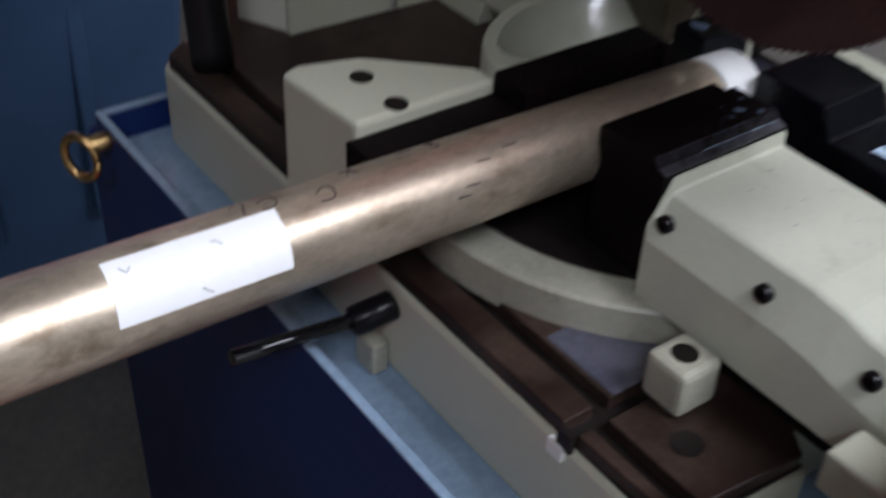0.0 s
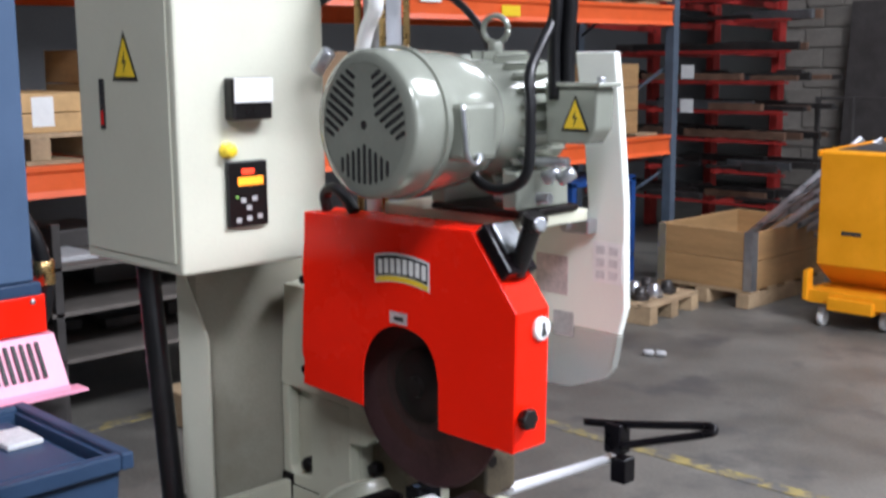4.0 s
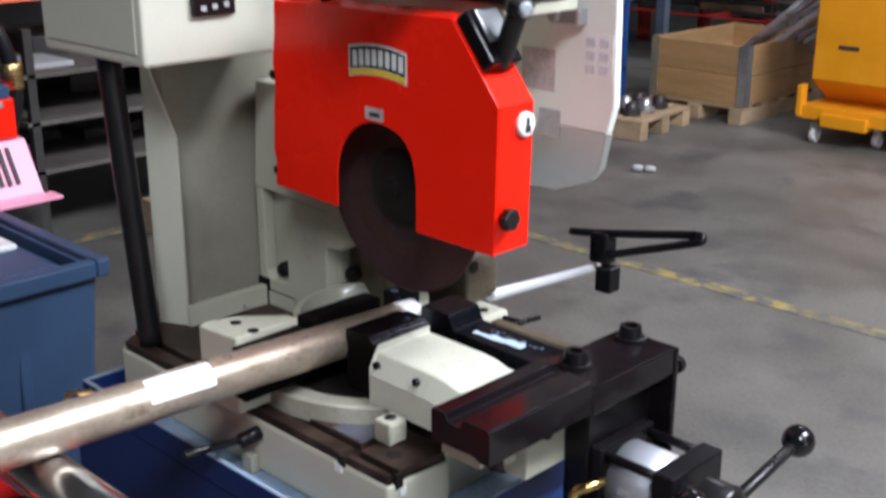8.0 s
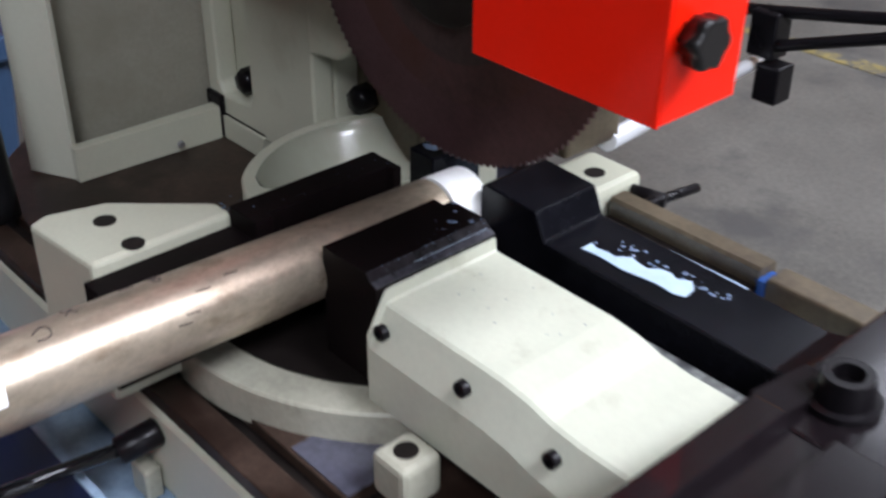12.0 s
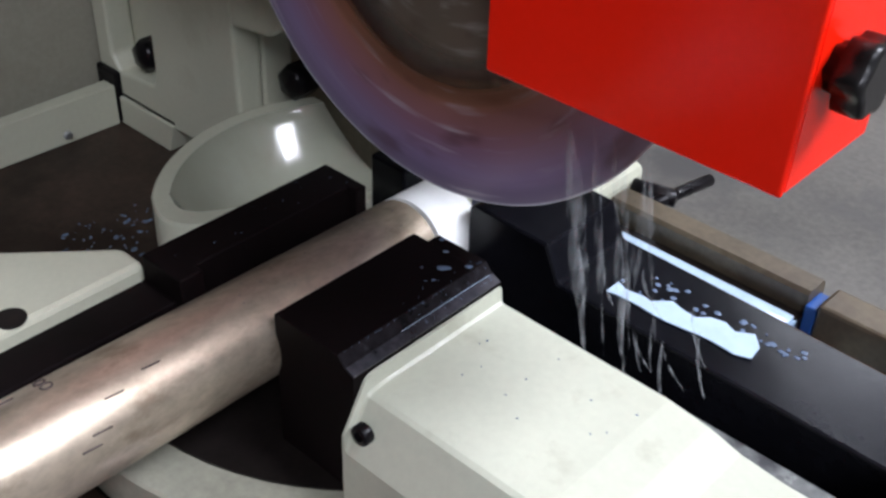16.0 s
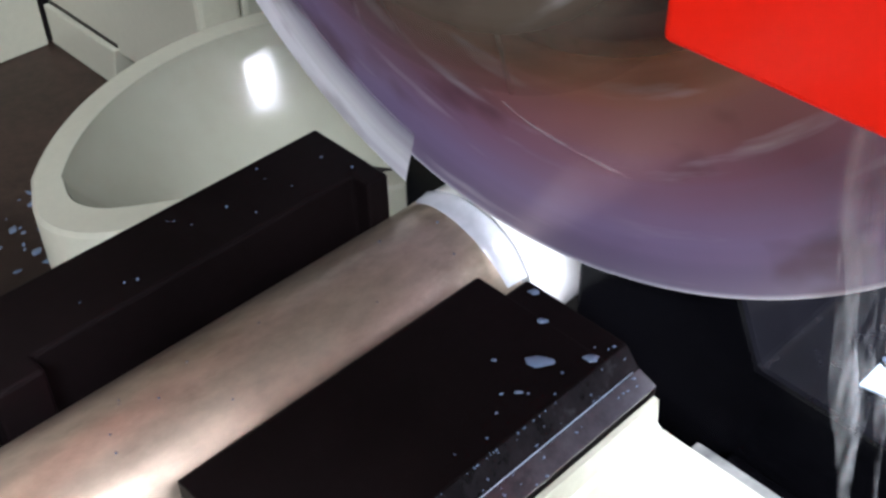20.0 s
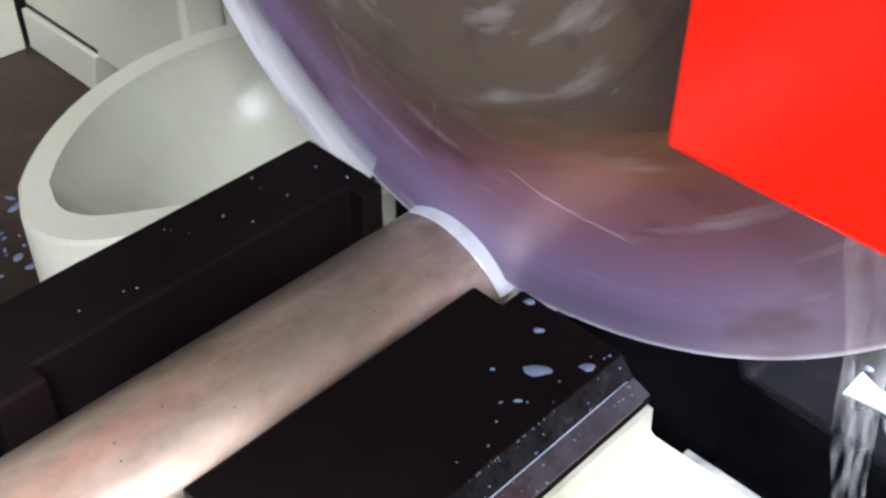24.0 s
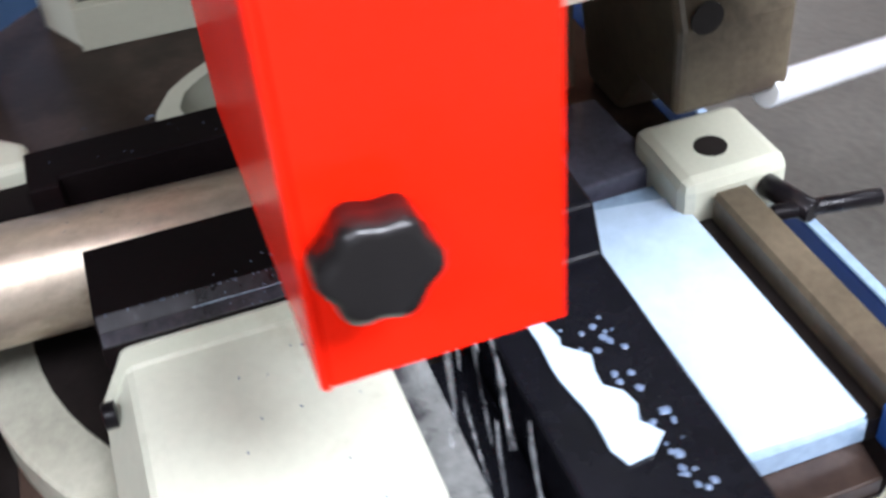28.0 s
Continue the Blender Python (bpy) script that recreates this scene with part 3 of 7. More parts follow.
def brand_plate(parent, at, u, v, n, w, h, arched):
    """A maker's plate as plain shapes: a dark field with pale upright blocks and a coloured band."""
    at, u, v, n = Vector(at), Vector(u), Vector(v), Vector(n)

    def quad_block(bm, a0, a1, b0, b1, lift, th, bow=0.0, steps=1):
        us = [a0 + (a1 - a0) * k / steps for k in range(steps + 1)]
        rise = [bow * (1 - (2 * c / w) ** 2) for c in us]
        ps = [at + u * c + v * (b0 + f) for c, f in zip(us, rise)] + [at + u * c + v * (b1 + f) for c, f in zip(us[::-1], rise[::-1])]
        lo, hi = [bm.verts.new(p + n * lift) for p in ps], [bm.verts.new(p + n * (lift + th)) for p in ps]
        m = len(ps)
        fs = [bm.faces.new(hi), bm.faces.new(lo[::-1])] + [bm.faces.new((lo[i], lo[(i + 1) % m], hi[(i + 1) % m], hi[i])) for i in range(m)]
        bmesh.ops.recalc_face_normals(bm, faces=fs)
        return bm
    bow = h * 0.16 if arched else 0.0
    plate = part("maker_plate", quad_block(B(), -w / 2, w / 2, -h / 2, h / 2, 0.0003, 0.0008, bow, 10 if arched else 1), INK_ORANGE if not arched else PAPER, parent, "maker's plate drawn as plain blocks")
    sub = parent if parent.parent else plate
    if arched:
        part("plate_band", quad_block(B(), -w * 0.48, w * 0.48, -h * 0.47, -h * 0.30, 0.0012, 0.0005, bow, 10), INK_YELLOW, sub)
        part("plate_field", quad_block(B(), -w * 0.475, w * 0.475, -h * 0.27, h * 0.42, 0.0012, 0.0005, bow, 10), INK, sub)
    else:
        part("plate_field", quad_block(B(), -w * 0.47, w * 0.47, -h * 0.28, h * 0.44, 0.0012, 0.0005), INK, sub)
    for k in range(8):
        bm = B()
        a = -w * 0.42 + k * w * 0.84 / 7.4
        f = bow * (1 - (2 * a / w) ** 2)
        hh = 0.30 * h
        quad_block(bm, a, a + w * 0.075, -h * 0.19 + f, -h * 0.19 + 1.75 * hh * 0.98 + f, 0.0018, 0.0005)
        part("plate_block", bm, PAPER, sub)


def bolt_head(bm, c, axis, r, h, socket=True):
    c, d = Vector(c), Vector(axis).normalized()
    prof = [(0, r), (h * 0.85, r), (h, r * 0.88)]
    prof += [(h, r * 0.55), (h * 0.45, r * 0.52), (h * 0.45, 0.0005)] if socket else [(h, 0.0005)]
    turned(bm, c, c + d * h, prof, 14)
    return bm


def blob(bm, c, rx, ry, h, seed, seg=12, turn=0.0):
    """A flat puddle or drop with an uneven rim."""
    rnd = random.Random(seed)
    rim = [(1 + rnd.uniform(-0.22, 0.22)) for _ in range(seg)]
    ct, st = math.cos(turn), math.sin(turn)

    def at(k, share, z):
        u, v = rx * share * rim[k] * math.cos(2 * math.pi * k / seg), ry * share * rim[k] * math.sin(2 * math.pi * k / seg)
        return bm.verts.new((c[0] + u * ct - v * st, c[1] + u * st + v * ct, c[2] + z))
    top = bm.verts.new((c[0], c[1], c[2] + h))
    mid = [at(k, 0.8, h * 0.8) for k in range(seg)]
    low = [at(k, 1.0, 0.0) for k in range(seg)]
    for k in range(seg):
        bm.faces.new((top, mid[k], mid[(k + 1) % seg])).smooth = True
        bm.faces.new((mid[k], low[k], low[(k + 1) % seg], mid[(k + 1) % seg])).smooth = True
    return bm


saw = thing("cold_saw", (0, 0, 0), "industrial cold saw with red blade guard, cream castings and blue cabinet", "saw")


def cabinet():
    bm = B()
    bx(bm, -0.56, 0.2750, -0.305, 0.275, 0.0, 0.755, 0.008)
    cab = part("cabinet", bm, BLUE, saw, "dark blue enamelled steel cabinet")
    # tray with a raised rim
    tray = part("coolant_tray", bx(B(), -0.4915, 0.2775, -0.3035, 0.3255, 0.756, 0.7685, 0.001), TRAY, saw, "pale blue wet coolant tray with a rolled rim")
    for d in ((-0.50, 0.2860, -0.312, -0.304, 0.7555, 0.803), (-0.50, 0.2860, 0.326, 0.334, 0.7555, 0.803), (-0.50, -0.492, -0.3035, 0.3255, 0.7555, 0.803), (0.2780, 0.2860, -0.3035, 0.3255, 0.7555, 0.803)):
        box_part("tray_rim", d[:5] + (0.7995,), BLUE, tray, 0.002, "blue outer wall of the tray")
        box_part("rim_cap", d[:4] + (0.7998, 0.803), TRAY, tray, 0.001)
    prism(bm := B(), [(0.2760, 0.750), (0.2760, 0.30), (0.2880, 0.30), (0.2880, 0.69)], "y", -0.268, 0.262)
    door = part("cabinet_door", bm, BLUE_DOOR, saw, "blue cabinet door with a sloping top")
    box_part("button_plate", (0.2864, 0.2895, -0.311, -0.272, 0.590, 0.786), WHITE, cab, 0.001, "white push-button plate")
    for z, m in ((0.752, PLASTIC), (0.693, GREEN_BTN), (0.632, PLASTIC)):
        bm = turned(B(), (0.2895, -0.292, z), (0.3165, -0.292, z), [(0, 0.0165), (0.006, 0.0165), (0.008, 0.013), (0.020 if m is PLASTIC else 0.010, 0.012), (0.022 if m is PLASTIC else 0.012, 0.010)], 20)
        part("push_button", bm, m, cab, "green push button" if m is GREEN_BTN else "black rotary knob")
    box_part("switch_plate", (0.2880, 0.3000, -0.208, -0.150, 0.535, 0.612), INK_YELLOW, door, 0.002, "yellow main-switch plate")
    bm = turned(B(), (0.3000, -0.178, 0.568), (0.3330, -0.178, 0.568), [(0, 0.024), (0.01, 0.023), (0.014, 0.016), (0.026, 0.014)], 20)
    bx(bm, 0.3240, 0.3400, -0.184, -0.172, 0.546, 0.590, 0.003)
    part("main_switch", bm, RED_STAND, door, "red rotary main switch")
    brand_plate(door, (0.2885, -0.012, 0.637), (0, 1, 0), (0, 0, 1), (1, 0, 0), 0.225, 0.052, False)
    box_part("sticker", (0.2883, 0.2890, -0.066, 0.034, 0.505, 0.556), LABEL_BROWN, door, 0.0, "brown and dark printed sticker")
    box_part("sticker", (0.2892, 0.2896, -0.066, -0.030, 0.505, 0.556), INK, door, 0.0)
    triangle_sign(door, (0.2885, -0.02, 0.45), (0, 1, 0), (0, 0, 1), (1, 0, 0), 0.065)
    box_part("knob_plate", (0.2760, 0.2800, 0.225, 0.272, 0.50, 0.572), WHITE, cab, 0.001)
    bm = turned(B(), (0.2800, 0.248, 0.535), (0.3130, 0.248, 0.535), [(0, 0.02), (0.01, 0.02), (0.014, 0.015), (0.026, 0.014)], 18)
    part("selector_knob", bm, PLASTIC, cab, "black selector knob")
    for x, z in ((0.146, 0.787), (-0.462, 0.787)):
        bm = B()
        rim = [Vector((x - 0.012, -0.340, z - 0.014)) + Vector((math.cos(2 * math.pi * k / 24) * 0.0160, math.cos(2 * math.pi * k / 24) * 0.0105, math.sin(2 * math.pi * k / 24) * 0.0235)) for k in range(25)]
        sweep(bm, rim, 0.0046, 10, 1)
        cyl(bm, (x - 0.004, -0.304, z + 0.001), (x - 0.006, -0.334, z + 0.001), 0.009, 14, 0.002)
        part("lifting_eye", bm, GOLD, cab, "yellow zinc-plated lifting eye")


def base_casting():
    out = [(-0.457, -0.252), (0.229, -0.250), (0.237, -0.136), (0.200, -0.112), (0.20, 0.20), (0.16, 0.262), (-0.60, 0.262), (-0.60, -0.10)]
    bm = B()
    prism(bm, out, "z", 0.769, 0.858, 0.006)
    base = part("base_casting", bm, CREAM, saw, "cream enamelled cast-iron base")
    part("slot_floor", prism(B(), [(-0.45, -0.2485), (0.2255, -0.2465), (0.2325, -0.139), (0.197, -0.115), (0.196, 0.197), (0.158, 0.258), (-0.596, 0.258), (-0.596, -0.098)], "z", 0.8575, 0.8605), DARK_IRON, base, "dark oily slot floor")
    # machined top in strips with T-slots between them
    for poly in ([(-0.452, -0.247), (0.128, -0.247), (0.128, -0.222), (-0.47, -0.222)],
                 [(0.142, -0.247), (0.223, -0.245), (0.2237, -0.236), (0.142, -0.236)],
                 [(0.142, -0.222), (0.2247, -0.222), (0.2318, -0.140), (0.197, -0.116), (0.195, 0.197), (0.142, 0.205)],
                 [(-0.485, -0.208), (0.128, -0.208), (0.128, 0.25), (-0.595, 0.25), (-0.595, -0.095)]):
        part("table_strip", prism(B(), poly, "z", 0.857, 0.871, 0.0012), OILY, base, "oily brown machined table top")
    box_part("slot_edge", (0.1220, 0.1360, -0.2545, -0.2500, 0.8450, 0.8570), WHITE, base, 0.0, "white block at the slot end")
    box_part("slot_edge", (0.2270, 0.2332, -0.2290, -0.2170, 0.8370, 0.8490), WHITE, base, 0.0, "white block at the slot end")
    box_part("slot_mouth", (0.1285, 0.1415, -0.2530, -0.2490, 0.8555, 0.8715), DARK_IRON, base, 0.0)
    box_part("slot_mouth", (0.2265, 0.2320, -0.2355, -0.2225, 0.8490, 0.8715), DARK_IRON, base, 0.0)
    for x, y in ((0.185, -0.195), (0.17, -0.06)):
        part("bolt_hole", turned(B(), (x, y, 0.8705), (x, y, 0.872), [(0, 0.011), (0.0012, 0.011)], 18), DARK_IRON, base)
    # short lever on the side of the base
    bm = B()
    cyl(bm, (-0.06, -0.25, 0.838), (-0.066, -0.285, 0.831), 0.012, 16, 0.002)
    part("lever_boss", bm, BLACK_OXIDE, base)
    cyl_part("side_lever", (-0.064, -0.28, 0.834), (-0.062, -0.385, 0.849), 0.006, BALL, base, 14, 0.001, "thin glossy black side lever")


def turntable():
    bm = B()
    for prof in ([(0, 0.2185), (0.0315, 0.2185)], [(0.0315, 0.2185), (0.0335, 0.2165)], [(0.0335, 0.2165), (0.0345, 0.186)]):
        turned(bm, (-0.055, 0, 0.866), (-0.055, 0, 0.90), prof, 96, cap=False)
    bmesh.ops.bisect_plane(bm, geom=bm.verts[:] + bm.edges[:] + bm.faces[:], plane_co=(0, 0.095, 0), plane_no=(0, 1, 0), clear_outer=True)
    bmesh.ops.bisect_plane(bm, geom=bm.verts[:] + bm.edges[:] + bm.faces[:], plane_co=(-0.15, 0, 0), plane_no=(-1, 0, 0), clear_outer=True)
    part("turntable", bm, CREAM_SHADED, saw, "cream swivel turntable rim")
    bm = turned(B(), (-0.055, 0, 0.87), (-0.055, 0, 0.902), [(0, 0.187), (0.032, 0.187), (0.032, 0.0005)], 64, cap=False)
    bmesh.ops.bisect_plane(bm, geom=bm.verts[:] + bm.edges[:] + bm.faces[:], plane_co=(0, 0.0945, 0), plane_no=(0, 1, 0), clear_outer=True)
    bmesh.ops.bisect_plane(bm, geom=bm.verts[:] + bm.edges[:] + bm.faces[:], plane_co=(-0.15, 0, 0), plane_no=(-1, 0, 0), clear_outer=True)
    part("turntable_top", bm, DARK_IRON, saw, "black oily turntable top")
    # half-round coolant bowl behind the fixed jaw
    def moon(grow):
        """The bowl's outline, grown outwards from the hollow's edge by some metres."""
        r = 0.127 + grow
        arc = [(-0.100 + r * math.cos(radians(230 - 128 * k / 40)), 0.030 + r * math.sin(radians(230 - 128 * k / 40))) for k in range(41)]
        back = [(-0.085 + 0.8 * grow, 0.120 + grow), (-0.078 + grow, 0.070), (-0.088 + grow, 0.030), (-0.108 + grow, 0.0), (-0.128 + grow, -0.032 - 0.4 * grow), (-0.144 + grow * 0.9, -0.058 - grow), (-0.153 + grow * 0.5, -0.0685 - 1.3 * grow), (-0.165, -0.0725 - 1.25 * grow)]
        return arc + [tuple(q.to_2d()) for q in smooth_path([Vector((*q, 0)) for q in [arc[-1]] + back + [arc[0]]], 4)][1:-1]
    rim_in, rim_mid, rim_out = moon(0.0), moon(0.0112), moon(0.0126)
    bm = B()
    lo, hi, rim, edge = ([bm.verts.new((*q, z)) for q in ring] for ring, z in ((rim_out, 0.8715), (rim_out, 0.9505), (rim_mid, 0.952), (rim_in, 0.952)))
    n = len(rim_in)
    for a, b, smooth in ((lo, hi, True), (hi, rim, False), (rim, edge, False)):
        for k in range(n):
            bm.faces.new((a[k], a[(k + 1) % n], b[(k + 1) % n], b[k])).smooth = smooth
    bowl = part("coolant_bowl", bm, CREAM, saw, "cream half-round cast bowl")
    bm = B()
    cx, cy = -0.128, 0.025
    rings = [[bm.verts.new((cx + (x - cx) * s, cy + (y - cy) * s, 0.952 - d)) for x, y in rim_in] for s, d in ((1.0, 0.0), (0.985, 0.0035), (0.93, 0.0105), (0.85, 0.020), (0.76, 0.030), (0.67, 0.039), (0.57, 0.046), (0.42, 0.050), (0.22, 0.052), (0.02, 0.0525))]
    for a, b in zip(rings, rings[1:]):
        for k in range(n):
            bm.faces.new((a[k], b[k], b[(k + 1) % n], a[(k + 1) % n])).smooth = True
    bm.faces.new(rings[-1][::-1])
    part("bowl_hollow", bm, CREAM_WET, bowl, "wet glossy hollow of the bowl")
    box_part("guide_block", (0.09, 0.33, -0.128, -0.03, 0.868, 0.899), DARK_IRON, saw, 0.004)
    bm = bx(B(), 0.133, 0.168, -0.188, -0.152, 0.8715, 0.908, 0.005)
    sb = part("stop_block", bm, CREAM_SHADED, saw, "small cream stop block")
    part("block_hole", turned(B(), (0.150, -0.170, 0.9077), (0.150, -0.170, 0.909), [(0, 0.009), (0.0011, 0.009)], 18), DARK_IRON, sb)
    box_part("base_lug", (-0.088, -0.062, -0.268, -0.2525, 0.769, 0.800), CREAM_SHADED, saw, 0.003, "small cast lug at the foot of the base")
    box_part("pad", (0.06, 0.128, -0.205, -0.14, 0.8712, 0.8722), PAD_WET, saw, 0.0)


def fixed_jaw():
    bm = prism(B(), [(-0.165, -0.268), (-0.152, -0.222), (-0.094, -0.158), (-0.072, -0.158), (-0.072, -0.276), (-0.158, -0.284)], "z", 0.872, 0.997, 0.004)
    fence = part("fence", bm, CREAM, saw, "cream fence casting with two bolt holes")
    for x, y in ((-0.124, -0.238), (-0.080, -0.238)):
        part("bolt_hole", turned(B(), (x, y, 0.9965), (x, y, 0.9985), [(0, 0.0088), (0.0012, 0.0088)], 20), DARK_IRON, fence)
    box_part("jaw_backing", (-0.112, -0.070, -0.158, 0.0, 0.90, 0.955), CREAM, saw, 0.006)
    box_part("fence_face", (-0.0725, -0.042, -0.284, -0.158, 0.905, 0.986), BLACK_JAW, saw, 0.0015, "black fence face")
    bm = B()
    prism(bm, [(-0.073, -0.159), (-0.073, -0.017), (-0.035, -0.017), (-0.035, -0.026), (-0.043, -0.026), (-0.043, -0.143), (-0.036, -0.143), (-0.036, -0.159)], "z", 0.905, 1.003, 0.0012)
    part("fixed_jaw", bm, BLACK_JAW, saw, "black fixed vise jaw with a recess")
    bm = B()
    prism(bm, [(-0.070, 0.020), (-0.070, 0.075), (-0.038, 0.075), (-0.038, 0.020)], "z", 0.905, 0.996, 0.002)
    part("outfeed_jaw", bm, BLACK_WET, saw, "wet black outfeed vise jaw")


def moving_vise():
    # front jaw
    bm = prism(B(), [(0.0185, 0.905), (0.0185, 0.999), (0.0200, 1.0), (0.0685, 1.0), (0.0736, 0.9936), (0.0805, 0.9908), (0.0808, 0.905)], "y", -0.138, -0.030, 0.0005)
    prism(bm, [(0.0300, 0.905), (0.0300, 0.9990), (0.0315, 0.9998), (0.0683, 0.9998), (0.0734, 0.9934), (0.0803, 0.9906), (0.0806, 0.905)], "y", -0.0305, -0.0205, 0.0005)
    jaw = part("moving_jaw", bm, BLACK_JAW, saw, "black moving vise jaw spotted with coolant")
    part("jaw_step", prism(B(), [(0.0742, 0.9936), (0.0804, 0.9911), (0.0804, 0.9917), (0.0742, 0.9942)], "y", -0.137, -0.0212), JAW_STRIP, jaw, "wet grey step of the jaw")
    part("jaw_chamfer", prism(B(), [(0.0689, 0.9997), (0.0735, 0.9939), (0.0737, 0.9942), (0.0691, 1.0000)], "y", -0.137, -0.0212), JAW_CHAMFER, jaw, "wet bevelled edge of the jaw")
    part("wet_edge", sweep(B(), [(0.0739, -0.096, 0.9943), (0.0739, -0.060, 0.9943), (0.0739, -0.024, 0.9943)], 0.00018, 6, 3), COOLANT, jaw, "thin pale line along the step")
    # cream slide block
    prof = [(0.081, 0.900), (0.081, 0.9892), (0.0826, 0.9890), (0.0832, 0.9800), (0.0850, 0.9788), (0.20, 0.9785), (0.225, 0.9755), (0.245, 0.9700), (0.27, 0.9675), (0.352, 0.9670), (0.352, 0.900)]
    bm = B()
    rows = ((-0.1475, 0.032), (-0.1310, 0.0022), (-0.128, 0.0004), (-0.12, 0.0), (-0.0228, 0.0), (-0.0222, 0.0006))
    grid = [[bm.verts.new((x, y, (z - d) if z > 0.95 else z)) for x, z in prof] for y, d in rows]
    for a, b in zip(grid, grid[1:]):
        for k in range(len(prof)):
            bm.faces.new((a[k], b[k], b[(k + 1) % len(prof)], a[(k + 1) % len(prof)]))
    bm.faces.new(grid[0]), bm.faces.new(grid[-1][::-1])
    bmesh.ops.recalc_face_normals(bm, faces=bm.faces)
    block = part("vise_slide", bm, CREAM_SLIDE, saw, "cream cast vise slide block")
    for x in (0.092, 0.176, 0.258):
        part("socket_screw", bolt_head(B(), (x, -0.140, 0.963 if x < 0.2 else 0.956), (0, -1, 0), 0.0062, 0.006), BLACK_OXIDE, block)
    box_part("wear_plate", (0.322, 0.3515, -0.118, -0.026, 0.9672, 0.9682), WORN, block, 0.0003, "worn bare steel plate")
    box_part("slide_foot", (0.265, 0.338, -0.182, -0.149, 0.900, 0.930), CREAM, saw, 0.003, "cream foot under the slide")
    # far arm
    bm = prism(B(), [(0.012, 0.905), (0.012, 0.988), (0.018, 0.992), (0.075, 0.990), (0.086, 0.966), (0.30, 0.962), (0.352, 0.975), (0.352, 0.905)], "y", 0.028, 0.0985, 0.002)
    part("vise_arm", bm, BLACK_WET, saw, "wet black vise arm")
    box_part("slide_ledge", (0.086, 0.345, -0.0215, -0.002, 0.925, 0.957), LEDGE, saw, 0.001, "wet grey ledge beside the slide block")
    box_part("slot_wall", (0.084, 0.345, -0.019, 0.027, 0.900, 0.925), BLACK_WET, saw, 0.001)
    # bracket across the slide's end
    bm = B()
    prism(bm, [(0.352, 0.993), (0.352, 1.034), (0.355, 1.037), (0.376, 1.037), (0.380, 1.026), (0.402, 1.026), (0.406, 1.037), (0.446, 1.037), (0.449, 1.034), (0.449, 0.990), (0.432, 0.990), (0.424, 0.995)], "y", -0.288, -0.088, 0.0012)
    bx(bm, 0.352, 0.449, -0.0882, 0.100, 0.985, 1.0265, 0.003)
    prism(bm, [(-0.0885, 1.026), (-0.0885, 1.0365), (-0.06, 1.032), (-0.03, 1.0264)], "x", 0.352, 0.376)
    bk = part("vise_bracket", bm, BLACK_GLOSS, saw, "gloss black vise bracket, dark red sheen put into its colour")
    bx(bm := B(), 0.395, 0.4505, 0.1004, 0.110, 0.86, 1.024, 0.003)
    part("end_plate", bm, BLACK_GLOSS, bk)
    for y in (-0.046, 0.080):
        part("cap_screw", turned(B(), (0.386, y, 1.0266), (0.386, y, 1.06), [(0, 0.022), (0.004, 0.022), (0.005, 0.0175), (0.019, 0.0155), (0.021, 0.0148), (0.021, 0.0095), (0.011, 0.009), (0.011, 0.0005)], 22), BLACK_OXIDE, bk, "large black socket cap screw")
    bm = B()
    cyl(bm, (0.428, 0.1102, 0.984), (0.428, 0.146, 0.979), 0.008, 14, 0.001)
    bolt_head(bm, (0.428, 0.134, 0.981), (0, 1, 0), 0.013, 0.014)
    part("adjusting_screw", bm, BLACK_OXIDE, bk)
    cyl_part("foot_screw", (0.436, -0.262, 0.990), (0.436, -0.262, 0.974), 0.010, BLACK_OXIDE, bk, 14)
    # cylinder mount and pneumatic cylinder
    bm = bx(B(), 0.372, 0.412, -0.046, 0.118, 0.760, 0.984, 0.004)
    mount = part("cylinder_mount", bm, BLACK_OXIDE, saw, "black cylinder mounting plate")
    box_part("slide_end", (0.330, 0.371, -0.125, 0.02, 0.874, 0.955), CREAM, mount, 0.003)
    bm = B()
    turned(bm, (0.3705, -0.085, 0.935), (0.378, -0.085, 0.935), [(0, 0.011), (0.006, 0.011)], 16)
    part("bolt_hole", bm, DARK_IRON, mount)
    cy, cz = 0.024, 0.848
    cylo = part("pneumatic_cylinder", cyl(B(), (0.430, cy, cz), (0.513, cy, cz), 0.0535, 40), ALU, saw, "brushed aluminium pneumatic cylinder barrel")
    for x0, x1, s in ((0.412, 0.432, 0.063), (0.512, 0.546, 0.0615)):
        box_part("end_cap", (x0, x1, cy - s, cy + s, cz - s, cz + s), BLACK_OXIDE, cylo, 0.004, "black square cylinder cap")
    for sy in (-1, 1):
        for sz in (-1, 1):
            cyl_part("tie_rod", (0.42, cy + sy * 0.050, cz + sz * 0.050), (0.53, cy + sy * 0.050, cz + sz * 0.050), 0.007, BLACK_OXIDE, cylo, 12, 0)
    bm = B()
    for a, b, c, d in ((-0.012, 0.012, 0.004, 0.016), (-0.025, -0.017, -0.018, -0.012), (-0.01, 0.004, -0.02, -0.013), (0.01, 0.02, -0.016, -0.010)):
        y0 = cy - 0.0525
        bx(bm, 0.462 + a * 0.6, 0.465 + b * 0.6, y0 - 0.0016, y0 + 0.0005, cz + c * 0.6, cz + d * 0.6)
    part("barrel_print", bm, LABEL_GREY, cylo, "small unreadable grey print")
    # crank with three ball handles
    hub = turned(B(), (0.546, 0.006, 0.872), (0.64, 0.006, 0.872), [(0, 0.014), (0.02, 0.014), (0.022, 0.034), (0.062, 0.034), (0.068, 0.028), (0.072, 0.020), (0.088, 0.018), (0.090, 0.012)], 26)
